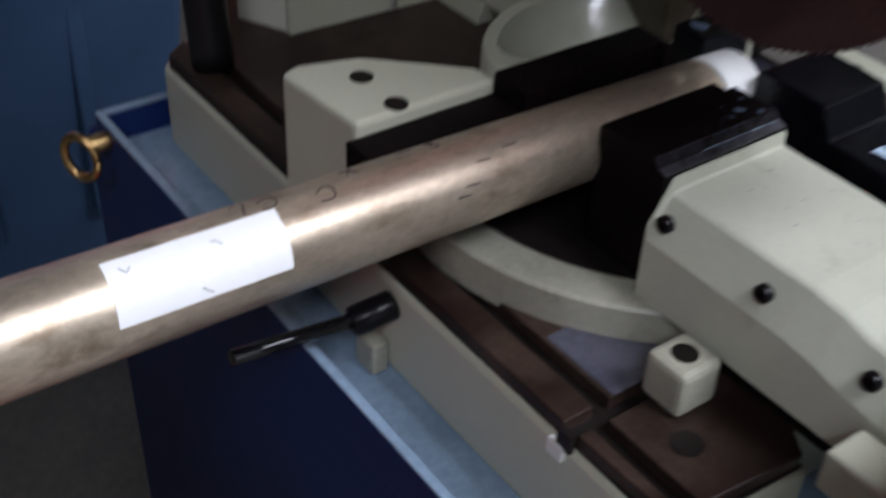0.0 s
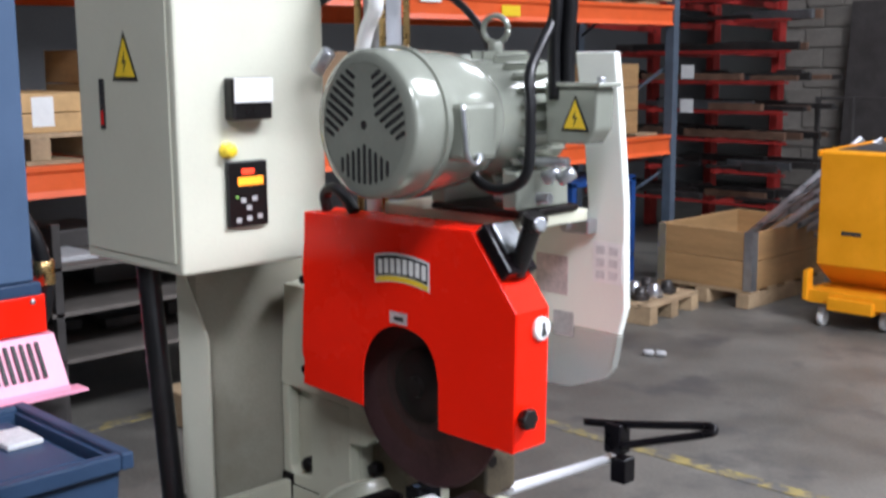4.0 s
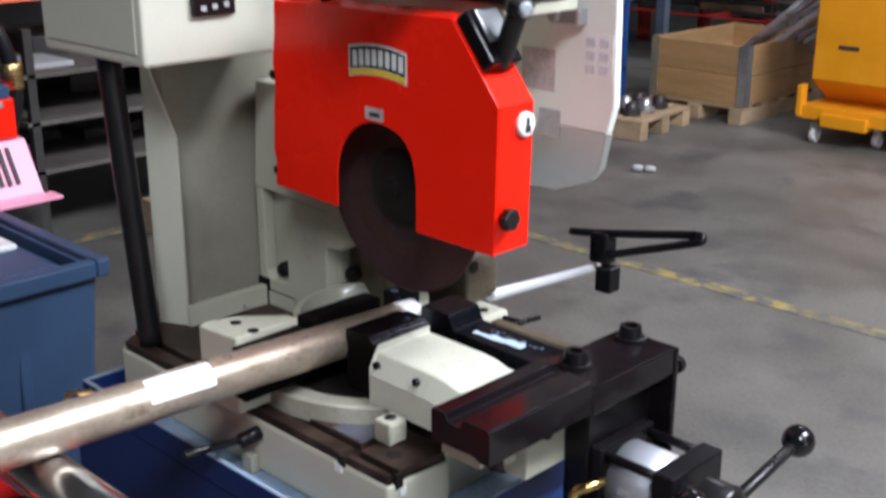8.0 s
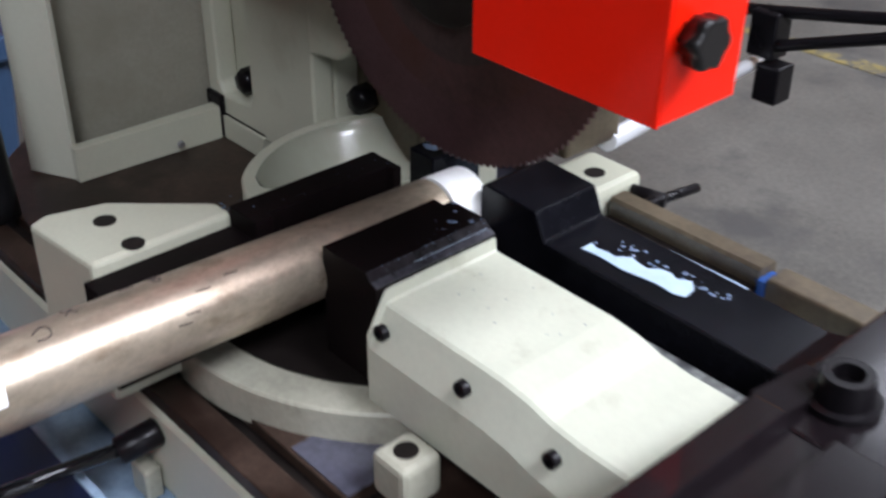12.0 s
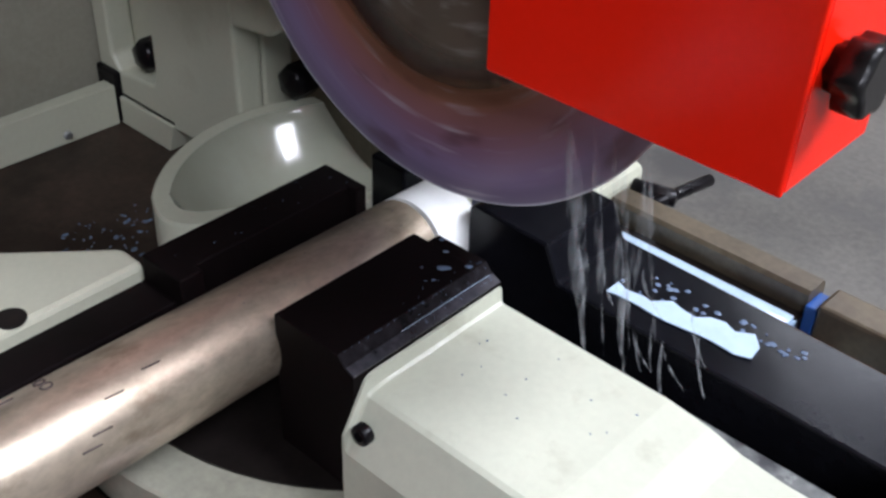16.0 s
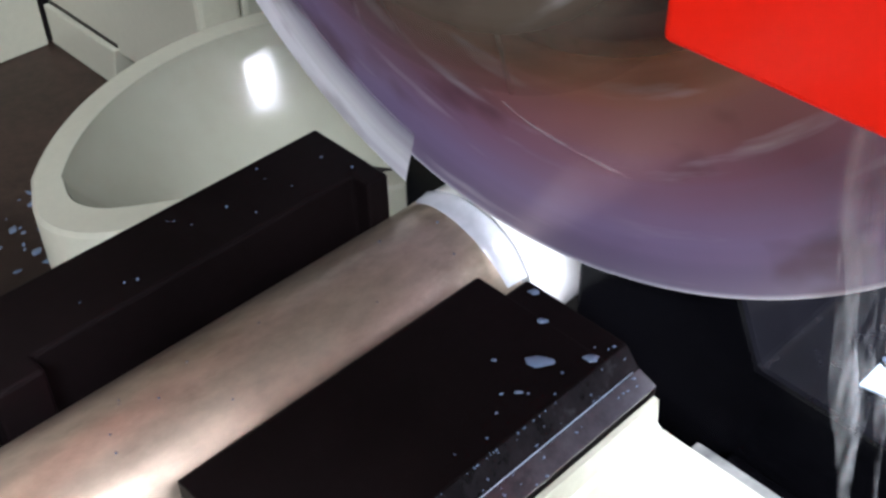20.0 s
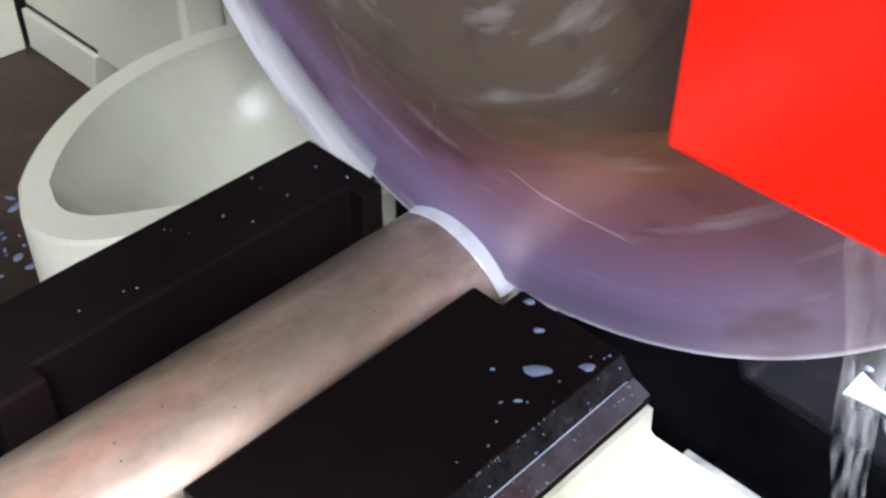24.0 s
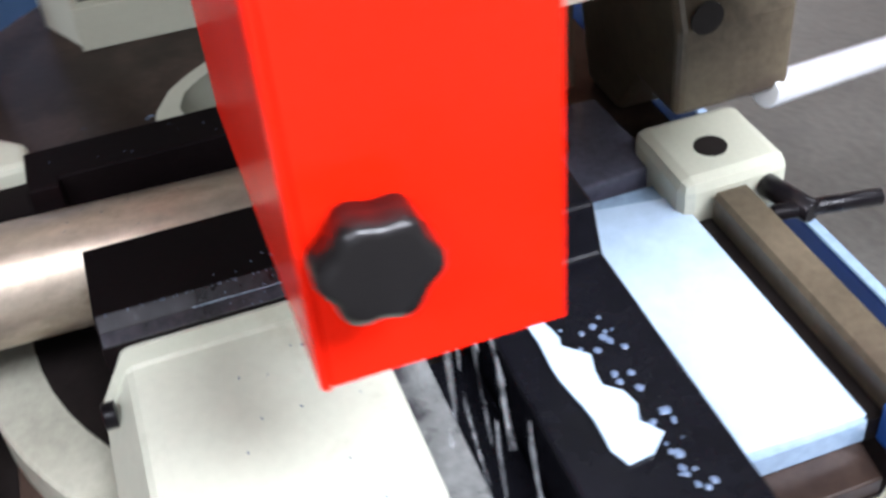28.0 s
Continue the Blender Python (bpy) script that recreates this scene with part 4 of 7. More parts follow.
    crank = part("crank_hub", hub, PLASTIC, saw, "dark grey crank hub")
    for y, z in ((0.190, 0.900), (0.056, 0.660), (-0.082, 0.920)):
        v = Vector((0, y - 0.006, z - 0.872))
        p = Vector((0.600, 0.006, 0.872))
        e = p + v.normalized() * (0.19 if z > 0.8 else 0.214)
        if v.length < 0.12:
            e = Vector((0.60, -0.080, 0.912))
        cyl_part("crank_arm", p + v.normalized() * 0.03, e, 0.0085, PLASTIC, crank, 14)
        part("ball_grip", ball(B(), e, 0.0235, 22), BALL, crank, "glossy black ball grip")
    # brass elbows and hoses
    for x, y, z, green, dx, dy in ((0.437, -0.052, 0.866, False, -0.026, -0.026), (0.536, -0.056, 0.868, True, 0.004, -0.014)):
        bm = B()
        sweep(bm, [(x, y + 0.012, z), (x + 0.2 * dx, y + 0.5 * dy, z), (x + 0.8 * dx, y + 0.9 * dy, z - 0.012), (x + dx, y + dy, z - 0.045)], 0.0072, 14, 6)
        turned(bm, (x + dx, y + dy, z - 0.04), (x + dx, y + dy, z - 0.105), [(0, 0.012), (0.022, 0.012), (0.024, 0.009), (0.034, 0.009), (0.036, 0.013), (0.065, 0.013)], 6)
        part("brass_elbow", bm, BRASS, cylo, "brass hose elbow and nut")
        bm = sweep(B(), [(x + dx, y + dy, z - 0.10), (x + dx - 0.002, y + dy - 0.002, z - 0.25), (x + dx - 0.012, y + dy + 0.004, z - 0.45), (x - 0.09, y + 0.03, z - 0.62), (x - 0.16, y + 0.05, z - 0.7)], 0.0098, 14, 8)
        part("air_hose", bm, RUBBER, cylo, "black rubber air hose")
        if green:
            part("hose_tag", turned(B(), (x + dx - 0.0015, y + dy - 0.0015, z - 0.165), (x + dx - 0.0017, y + dy - 0.0018, z - 0.195), [(0, 0.0118), (0.030, 0.0118)], 18), GREEN_BAND, cylo, "green hose tag")


def far_side():
    box_part("drain_channel", (-0.045, 0.172, 0.096, 0.202, 0.871, 0.8863), TRAY, saw, 0.001, "wet channel beyond the vise")
    bm = prism(B(), [(-0.038, 0.128), (0.068, 0.123), (0.078, 0.113), (0.160, 0.110), (0.166, 0.116), (0.169, 0.202), (-0.026, 0.202)], "z", 0.8865, 0.8885)
    part("coolant_pool", bm, COOLANT, saw, "pool of pale milky coolant")
    bm = prism(B(), [(0.2125, 0.8715), (0.2125, 0.902), (0.215, 0.905), (0.234, 0.905), (0.238, 0.900), (0.238, 0.8715)], "x", 0.0, 0.172)
    part("guide_bar", bm, TAN, saw, "tan stained steel guide bar")
    box_part("bar_gap", (0.0, 0.172, 0.2025, 0.2120, 0.8715, 0.8865), DARK_IRON, saw, 0.0, "dark band beside the guide bar")
    box_part("guide_bar", (0.182, 0.33, 0.206, 0.236, 0.8715, 0.903), TAN, saw, 0.003, "tan stained steel guide bar")
    box_part("bar_clip", (0.1725, 0.1815, 0.208, 0.230, 0.8715, 0.897), BLUE_DOOR, saw, 0.001)
    # stop bracket with the length-stop rod
    bm = bx(B(), -0.075, -0.005, 0.195, 0.268, 0.872, 0.912, 0.008)
    st = part("stop_bracket", bm, CREAM, saw, "cream length-stop bracket")
    part("bracket_hole", turned(B(), (-0.035, 0.229, 0.9115), (-0.035, 0.229, 0.913), [(0, 0.0105), (0.0013, 0.0105)], 18), DARK_IRON, st)
    bm = prism(B(), [(-0.215, 0.930), (-0.215, 1.005), (-0.195, 1.022), (-0.110, 1.020), (-0.078, 1.000), (-0.068, 0.975), (-0.068, 0.9135), (-0.120, 0.9135), (-0.150, 0.8715), (-0.200, 0.8715)], "y", 0.222, 0.305, 0.006, 3)
    rear = part("rear_block", bm, TAN, saw, "brown stained cast rod holder")
    part("clamp_hole", turned(B(), (-0.0683, 0.240, 0.982), (-0.0665, 0.240, 0.982), [(0, 0.011), (0.0015, 0.011)], 18), DARK_IRON, rear)
    bm = prism(B(), [(-0.145, 0.105), (-0.048, 0.112), (-0.052, 0.205), (-0.140, 0.200)], "z", 0.8718, 0.8955, 0.002)
    end = part("channel_end", bm, PAD_WET, saw, "wet purple-grey plate at the channel's end")
    part("drain_hole", turned(B(), (-0.098, 0.150, 0.8950), (-0.098, 0.150, 0.8965), [(0, 0.012), (0.0011, 0.012)], 18), DARK_IRON, end)
    bm = B()
    cyl(bm, (-0.005, 0.250, 0.897), (0.030, 0.262, 0.895), 0.0075, 14, 0.001)
    cyl(bm, (0.020, 0.240, 0.895), (0.034, 0.306, 0.896), 0.0052, 12, 0.001)
    part("clamp_screw", bm, BLACK_OXIDE, st, "black T-handled clamp screw")
    cyl_part("stop_rod", (-0.0725, 0.290, 0.913), (-0.384, 1.050, 0.704), 0.011, ROD, st, 20, 0.001, "bright round length-stop rod")
    bm = B()
    bx(bm, -0.363, -0.313, 0.975, 1.02, 0.742, 0.818, 0.004)
    bx(bm, -0.335, -0.290, 0.965, 1.01, 0.675, 0.738, 0.004)
    part("stop_clamp", bm, BLACK_OXIDE, st, "black stop clamp blocks")
    bm = B()
    sweep(bm, [(-0.44, 1.0, 0.797), (-0.35, 1.0, 0.812), (-0.22, 1.0, 0.838), (-0.085, 1.0, 0.866), (-0.062, 0.998, 0.862), (-0.08, 0.99, 0.85), (-0.2, 0.985, 0.808), (-0.32, 0.985, 0.765)], 0.010, 12, 6)
    part("stop_arm", bm, BLACK_OXIDE, st, "bent black stop arm")


def column():
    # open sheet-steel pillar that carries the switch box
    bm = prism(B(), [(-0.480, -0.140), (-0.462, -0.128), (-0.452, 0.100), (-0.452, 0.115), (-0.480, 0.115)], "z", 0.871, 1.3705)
    part("pillar", bm, PILLAR, saw, "cream folded-steel pillar with shade in its colour")
    bm = prism(B(), [(0.0, 0.872), (0.060, 0.872), (0.060, 1.22), (0.020, 1.325), (0.010, 1.370), (0.0, 1.370)], "y", 0.0, 0.007, 0.0005)
    bmesh.ops.transform(bm, matrix=Matrix.Translation((-0.484, -0.156, 0)) @ Matrix.Rotation(math.atan2(0.026, 0.052), 4, "Z"), verts=bm.verts)
    part("pillar_flange", bm, CREAM_WALL, saw, "pale pillar edge flange")
    prism(bm := B(), [(-0.436, -0.13), (-0.424, -0.13), (-0.418, 0.040), (-0.434, 0.040)], "z", 0.8712, 0.910, 0.001)
    fl = part("pillar_foot", bm, CREAM, saw, "cream pillar foot flange")
    bm = B()
    bx(bm, -0.448, -0.416, 0.041, 0.058, 0.872, 0.922, 0.003)
    part("foot_nut", bm, BLACK_OXIDE, fl, "black nut at the pillar foot")
    part("foot_screw", bolt_head(B(), (-0.4205, -0.012, 0.880), (1, 0, 0), 0.004, 0.004, False), ZINC, fl)
    # black cable conduit
    bm = B()
    p0, p1 = Vector((-0.468, -0.222, 1.3715)), Vector((-0.408, -0.222, 0.872))
    sweep(bm, [p0, p0.lerp(p1, 0.3) + Vector((0.006, -0.004, 0)), p0.lerp(p1, 0.65) + Vector((-0.004, 0.002, 0)), p1], 0.020, 18, 8)
    part("cable_conduit", bm, RUBBER, saw, "black flexible cable conduit")
    # head support casting
    bm = prism(B(), [(-0.440, 0.895), (-0.440, 1.30), (-0.16, 1.30), (-0.155, 1.085), (-0.247, 1.022), (-0.247, 0.895)], "y", 0.072, 0.20, 0.004)
    cast = part("support_casting", bm, CREAM, saw, "cream cast head support")
    bm = B()
    prism(bm, [(-0.447, 0.894), (-0.447, 1.098), (-0.425, 1.098), (-0.425, 0.935), (-0.415, 0.922), (-0.365, 0.928), (-0.360, 0.94), (-0.360, 1.098), (-0.246, 1.09), (-0.246, 0.894)], "y", 0.046, 0.0715, 0.003)
    part("casting_frame", bm, CREAM, cast, "cream casting ribs round a recess")
    part("casting_shoulder", prism(B(), [(-0.447, 1.10), (-0.430, 1.30), (-0.16, 1.30), (-0.15, 1.07), (-0.20, 1.028), (-0.2455, 1.022), (-0.2455, 1.092)], "y", 0.044, 0.0715, 0.003), CREAM, cast)
    part("casting_ledge", prism(B(), [(-0.447, 0.8715), (-0.447, 0.8985), (-0.338, 0.8985), (-0.346, 0.8715)], "y", 0.0425, 0.19, 0.001), CREAM, cast)
    box_part("ledge_joint", (-0.446, -0.339, 0.0455, 0.19, 0.8987, 0.9012), DARK_IRON, cast, 0.0, "dark joint above the ledge")
    for x, z, d in ((-0.388, 0.944, 0.071), (-0.226, 0.968, 0.10)):
        part("recess_nut", turned(B(), (x, d, z), (x, d - 0.022, z), [(0, 0.015), (0.016, 0.015), (0.020, 0.012), (0.022, 0.0005)], 6), BLACK_OXIDE, cast, "large black nut in the recess")
    part("recess_back", bx(B(), -0.2465, -0.15, 0.10, 0.19, 0.90, 1.07, 0.003), TAN, cast, "stained casting behind the blade")


def switch_box():
    bm = bx(B(), -0.605, -0.290, -0.262, 0.042, 1.372, 1.912, 0.006)
    box = part("switch_box", bm, CREAM_WALL, saw, "cream sheet-steel electrical switch box")
    box_part("box_door", (-0.588, -0.306, -0.2655, -0.2622, 1.392, 1.893), CREAM_WALL, box, 0.001, "cream switch box door")
    bm = B()
    bx(bm, -0.520, -0.506, -0.2685, -0.2656, 1.605, 1.690, 0.003)
    part("door_latch", bm, INK, box, "narrow dark door latch")
    box_part("latch_key", (-0.517, -0.509, -0.2695, -0.2686, 1.612, 1.636), RED_STAND, box, 0.0)
    triangle_sign(box, (-0.434, -0.2656, 1.718), (1, 0, 0), (0, 0, 1), (0, -1, 0), 0.082)
    bm = bx(B(), -0.2896, -0.262, -0.172, -0.092, 1.622, 1.692, 0.005)
    part("rocker_switch", bm, PLASTIC, box, "black rocker switch housing")
    box_part("switch_lid", (-0.2618, -0.258, -0.170, -0.094, 1.651, 1.691), WHITE, box, 0.001, "white switch cover")
    part("pilot_lamp", turned(B(), (-0.2896, -0.170, 1.573), (-0.262, -0.170, 1.573), [(0, 0.014), (0.005, 0.014), (0.006, 0.012), (0.015, 0.012), (0.018, 0.009), (0.019, 0.0005)], 24), YELLOW_LAMP, box, "round yellow push button")
    box_part("display", (-0.2896, -0.281, -0.175, -0.094, 1.443, 1.554), PLASTIC, box, 0.003, "black digital display panel")
    box_part("red_digits", (-0.2808, -0.2802, -0.147, -0.122, 1.532, 1.541), RED_LED, box, 0.0, "lit red digits")
    box_part("amber_digits", (-0.2808, -0.2802, -0.155, -0.104, 1.513, 1.527), AMBER_LED, box, 0.0, "lit amber digits")
    bm = B()
    for y, z in ((-0.155, 1.455), (-0.134, 1.457), (-0.112, 1.459), (-0.134, 1.475), (-0.145, 1.488), (-0.122, 1.49)):
        bx(bm, -0.2808, -0.2802, y - 0.005, y + 0.005, z - 0.004, z + 0.004)
    part("display_keys", bm, LABEL_GREY, box, "small grey keys")
    box_part("led", (-0.2808, -0.2802, -0.160, -0.155, 1.492, 1.497), GREEN_BAND, box, 0.0)
    # thin dark strip that draws the shadow gap under the door's top edge
    box_part("door_seam", (-0.586, -0.308, -0.2662, -0.2657, 1.880, 1.884), SHELF_GREY, box, 0.0)


head = part("saw_head", bx(bx(B(), -0.135, 0.155, 0.020, 0.085, 1.192, 1.466, 0.008), -0.12, 0.02, 0.086, 0.199, 1.20, 1.45, 0.008), CREAM, saw, "cream gearbox of the saw head")
COVER = [(-0.220, 1.467), (0.170, 1.472), (0.257, 1.362), (0.252, 1.153), (0.098, 1.154), (0.098, 1.230), (0.088, 1.268), (0.062, 1.295), (0.012, 1.305), (-0.034, 1.290), (-0.064, 1.256), (-0.076, 1.215), (-0.077, 1.157), (-0.234, 1.164), (-0.230, 1.205), (-0.236, 1.222), (-0.230, 1.300), (-0.225, 1.345), (-0.230, 1.365), (-0.222, 1.420)]


def smooth_closed(poly, keep):
    """Rounds the run of corners between two indices of an outline."""
    i, j = keep
    mid = [p.to_2d() for p in smooth_path([Vector((*p, 0)) for p in poly[i:j + 1]], 5)]
    return poly[:i] + [tuple(p) for p in mid] + poly[j + 1:]


def saw_head():
    outline = smooth_closed(COVER, (5, 12))
    part("guard_plate", prism(B(), outline, "y", -0.066, -0.0625, 0.0016, 3), RED, head, "bright red steel blade guard")
    part("guard_back", prism(B(), [(-0.222, 1.463), (0.166, 1.468), (0.252, 1.360), (0.248, 1.16), (0.104, 1.16), (0.104, 1.235), (-0.07, 1.235), (-0.077, 1.162), (-0.23, 1.168)], "y", 0.0030, 0.0062), RED, head)

    def strip(bm, a, b, th=0.0035):
        a, b = Vector((a[0], 0, a[1])), Vector((b[0], 0, b[1]))
        nrm = (b - a).cross(Vector((0, 1, 0))).normalized() * th
        ps = [a, b, b + nrm, a + nrm]
        lo, hi = [bm.verts.new(p + Vector((0, -0.0625, 0))) for p in ps], [bm.verts.new(p + Vector((0, 0.0062, 0))) for p in ps]
        fs = [bm.faces.new(lo), bm.faces.new(hi[::-1])] + [bm.faces.new((lo[k], lo[(k + 1) % 4], hi[(k + 1) % 4], hi[k])) for k in range(4)]
        bmesh.ops.recalc_face_normals(bm, faces=fs)
    bm = B()
    strip(bm, (0.252, 1.155), (0.257, 1.362), 0.0035)
    strip(bm, (0.257, 1.362), (0.170, 1.472), 0.0035)
    strip(bm, (0.170, 1.472), (-0.220, 1.467), 0.0035)
    strip(bm, (0.100, 1.157), (0.251, 1.156), 0.0035)
    part("guard_edge", bm, RED, head, "red folded edge of the blade guard")
    for z in (1.185, 1.345):
        bm = bolt_head(B(), (-0.243, -0.05, z), (0, -1, 0), 0.008, 0.008)
        cyl(bm, (-0.243, -0.05, z), (-0.243, 0.03, z), 0.005, 10)
        part("guard_screw", bm, BLACK_OXIDE, head)
    brand_plate(head, (0.021, -0.0662, 1.392), (1, 0, 0), (0, 0, 1), (0, -1, 0), 0.124, 0.046, True)
    box_part("rating_label", (-0.008, 0.032, -0.0668, -0.0662, 1.309, 1.328), LABEL_PINK, head, 0.0, "small pale label")
    box_part("label_print", (0.002, 0.024, -0.0673, -0.0669, 1.314, 1.321), INK, head, 0.0)
    part("round_label", turned(B(), (0.2560, -0.013, 1.333), (0.2640, -0.013, 1.333), [(0, 0.0175), (0.006, 0.0175), (0.008, 0.0150)], 28), PAPER, head, "round white safety label")
    bm = B()
    bx(bm, 0.2641, 0.2646, -0.018, -0.007, 1.322, 1.331)
    bx(bm, 0.2641, 0.2646, -0.016, -0.010, 1.331, 1.343)
    part("label_mark", bm, INK, head)
    # lobed guard knob
    bm = B()
    seg = 48
    lobes = [(0.0152 + 0.0012 * math.cos(6 * 2 * math.pi * k / seg + 0.6)) for k in range(seg)]
    rings = []
    for x, s in ((0.2535, 0.62), (0.2585, 0.66), (0.2595, 0.98), (0.269, 1.0), (0.2715, 0.95), (0.2722, 0.8)):
        rings.append([bm.verts.new((x, -0.048 + lobes[k] * s * math.cos(2 * math.pi * k / seg), 1.206 + lobes[k] * s * math.sin(2 * math.pi * k / seg))) for k in range(seg)])
    for a, b in zip(rings, rings[1:]):
        for k in range(seg):
            bm.faces.new((a[k], a[(k + 1) % seg], b[(k + 1) % seg], b[k])).smooth = True
    bm.faces.new(rings[0][::-1]), bm.faces.new(rings[-1])
    part("guard_knob", bm, PLASTIC, head, "black lobed plastic guard knob")
    # spindle flange
    bm = turned(B(), (0.005, 0.015, 1.196), (0.005, -0.035, 1.196), [(0, 0.05), (0.0235, 0.062), (0.027, 0.062), (0.030, 0.058), (0.034, 0.030), (0.036, 0.018), (0.046, 0.016), (0.047, 0.0005)], 36)
    part("spindle_flange", bm, DARK_IRON, head, "dark spindle flange")
    # switch handle on the guard's slope
    slope = Vector((0.257 - 0.170, 0, 1.362 - 1.472)).normalized()
    up = Vector((-slope.z, 0, slope.x))
    c = Vector((0.170, 0, 1.4725))
    bm = B()
    bx(bm, 0.002, 0.088, -0.062, 0.000, 0.0, 0.024, 0.004)
    m4 = Matrix(((slope.x, 0, up.x, c.x), (0, 1, 0, 0), (slope.z, 0, up.z, c.z), (0, 0, 0, 1)))
    bmesh.ops.transform(bm, matrix=m4, verts=bm.verts)
    part("handle_base", bm, BLACK_GLOSS, head, "black handle base on the guard slope")
    bm = bx(B(), 0.007, 0.058, -0.052, -0.006, 0.0242, 0.030, 0.003)
    bmesh.ops.transform(bm, matrix=m4, verts=bm.verts)
    part("handle_window", bm, GREY_STOCK, head, "blue-grey sight plate")
    bm = B()
    turned(bm, (0.226, -0.030, 1.412), (0.262, -0.030, 1.500), [(0, 0.0), (0.0, 0.012), (0.02, 0.014), (0.075, 0.0145), (0.078, 0.019), (0.094, 0.019), (0.097, 0.014)], 20)
    part("handle_grip", bm, PLASTIC, head, "black control grip")
    part("grip_button", turned(B(), (0.268, -0.034, 1.488), (0.286, -0.042, 1.492), [(0, 0.010), (0.012, 0.010), (0.014, 0.007)], 16), ZINC, head, "bright grip button")
    # far cover
    bm = prism(B(), [(-0.10, 1.281), (-0.10, 1.470), (0.176, 1.477), (0.166, 1.60), (0.146, 1.729), (0.224, 1.729), (0.232, 1.66), (0.2475, 1.50), (0.2515, 1.325), (0.2395, 1.281)], "y", 0.200, 0.216, 0.003)
    part("belt_cover", bm, COVER_WHITE, head, "tall cream belt cover")
    bm = B()
    lo = [bm.verts.new(q) for q in ((-0.10, 0.200, 1.2805), (0.2395, 0.200, 1.2805), (0.184, 0.262, 1.205), (0.145, 0.290, 1.172), (0.060, 0.305, 1.140), (-0.10, 0.310, 1.130))]
    hi = [bm.verts.new(v.co + Vector((0, 0.016, 0))) for v in lo]
    bm.faces.new(lo), bm.faces.new(hi[::-1])
    for k in range(6):
        bm.faces.new((lo[k], lo[(k + 1) % 6], hi[(k + 1) % 6], hi[k]))
    bmesh.ops.recalc_face_normals(bm, faces=bm.faces)
    part("cover_skirt", bm, COVER_WHITE, head, "sloping lower skirt of the belt cover")
    box_part("printed_sticker", (0.189, 0.246, 0.1985, 0.1995, 1.363, 1.430), PAPER, head, 0.0, "white printed sticker")
    bm = B()
    for k in range(3):
        for j in range(2):
            bx(bm, 0.196 + 0.025 * j, 0.213 + 0.025 * j, 0.1975, 0.1984, 1.37 + 0.020 * k, 1.383 + 0.020 * k)
    part("sticker_print", bm, LABEL_PALE, head)
    box_part("printed_sticker", (0.070, 0.137, 0.1985, 0.1995, 1.333, 1.398), LABEL_PINK, head, 0.0, "faded grey-pink sticker")
    box_part("printed_sticker", (0.108, 0.150, 0.1985, 0.1995, 1.263, 1.305), LABEL_GREY, head, 0.0, "grey sticker")
    bm = bx(B(), 0.142, 0.196, 0.175, 0.1995, 1.442, 1.466, 0.003)
    cyl(bm, (0.155, 0.175, 1.455), (0.155, 0.164, 1.455), 0.009, 14, 0.001)
    part("cover_latch", bm, ZINC, head, "bright cover latch")
    # motor
    mx, mz = 0.097, 1.630
    bm = turned(B(), (mx, -0.205, mz), (mx, -0.085, mz), [(0, 0.086), (0.002, 0.099), (0.007, 0.1045), (0.056, 0.1055), (0.0565, 0.1095), (0.066, 0.1095), (0.0665, 0.098)], 64, cap=False)
    part("fan_cover", bm, GREEN_GREY, head, "grey-green motor fan cover")
    # fan grille: a slotted disc
    bm = B()
    turned(bm, (mx, -0.2045, mz), (mx, -0.200, mz), [(0, 0.0875), (0.004, 0.0875)], 48)
    part("fan_grille", bm, GREEN_GREY, head, "slotted motor fan grille")
    for sector in range(3):
        ang = -math.pi / 2 + sector * 2 * math.pi / 3
        ca, sa = math.cos(ang), math.sin(ang)
        for k in range(-4, 5):
            x = k * 0.0118
            inner, outer = 0.026 + abs(k) * 0.0052, math.sqrt(max(0.0, 0.084 ** 2 - x * x))
            shape = [(x - 0.003, inner + 0.003), (x, inner), (x + 0.003, inner + 0.003), (x + 0.003, outer - 0.003), (x, outer), (x - 0.003, outer - 0.003)]
            outline = [(mx + r * ca - a * sa, mz + r * sa + a * ca) for a, r in shape]
            part("grille_slot", prism(B(), outline, "y", -0.2056, -0.2047), INK, head)
    for a, r, size in ((0.0, 0.0, 0.006), (0.52, 0.077, 0.003), (2.62, 0.077, 0.003), (4.71, 0.077, 0.003)):
        px, pz = mx + r * math.cos(a), mz + r * math.sin(a)
        part("grille_hole", turned(B(), (px, -0.2047, pz), (px, -0.2058, pz), [(0, size), (0.001, size)], 12), INK, head)
    bm = turned(B(), (mx, -0.118, mz), (mx, 0.150, mz), [(0, 0.080), (0.10, 0.080), (0.14, 0.088), (0.21, 0.090), (0.225, 0.098), (0.245, 0.098), (0.268, 0.085)], 48)
    bell = turned(B(), (mx, -0.140, mz), (mx, 0.012, mz), [(0, 0.097), (0.006, 0.097), (0.008, 0.1025), (0.055, 0.1025), (0.095, 0.0995), (0.125, 0.090), (0.145, 0.076), (0.152, 0.06)], 64, cap=False)
    part("motor_bell", bell, GREEN_GREY, head, "smooth glossy grey-green motor bell")
    part("motor_body", bm, GREEN_GREY, head, "grey-green electric motor body")
    for k in range(26):
        bm = B()
        m = Matrix.Translation((mx, 0, mz)) @ Matrix.Rotation(-2 * math.pi * k / 26, 4, "Y")
        bmesh.ops.create_cube(bm, size=1.0, matrix=m @ Matrix.Translation((0.096, 0.075, 0)) @ Matrix.Diagonal((0.012, 0.10, 0.0035, 1)))
        part("cooling_fin", bm, GREEN_GREY, head)
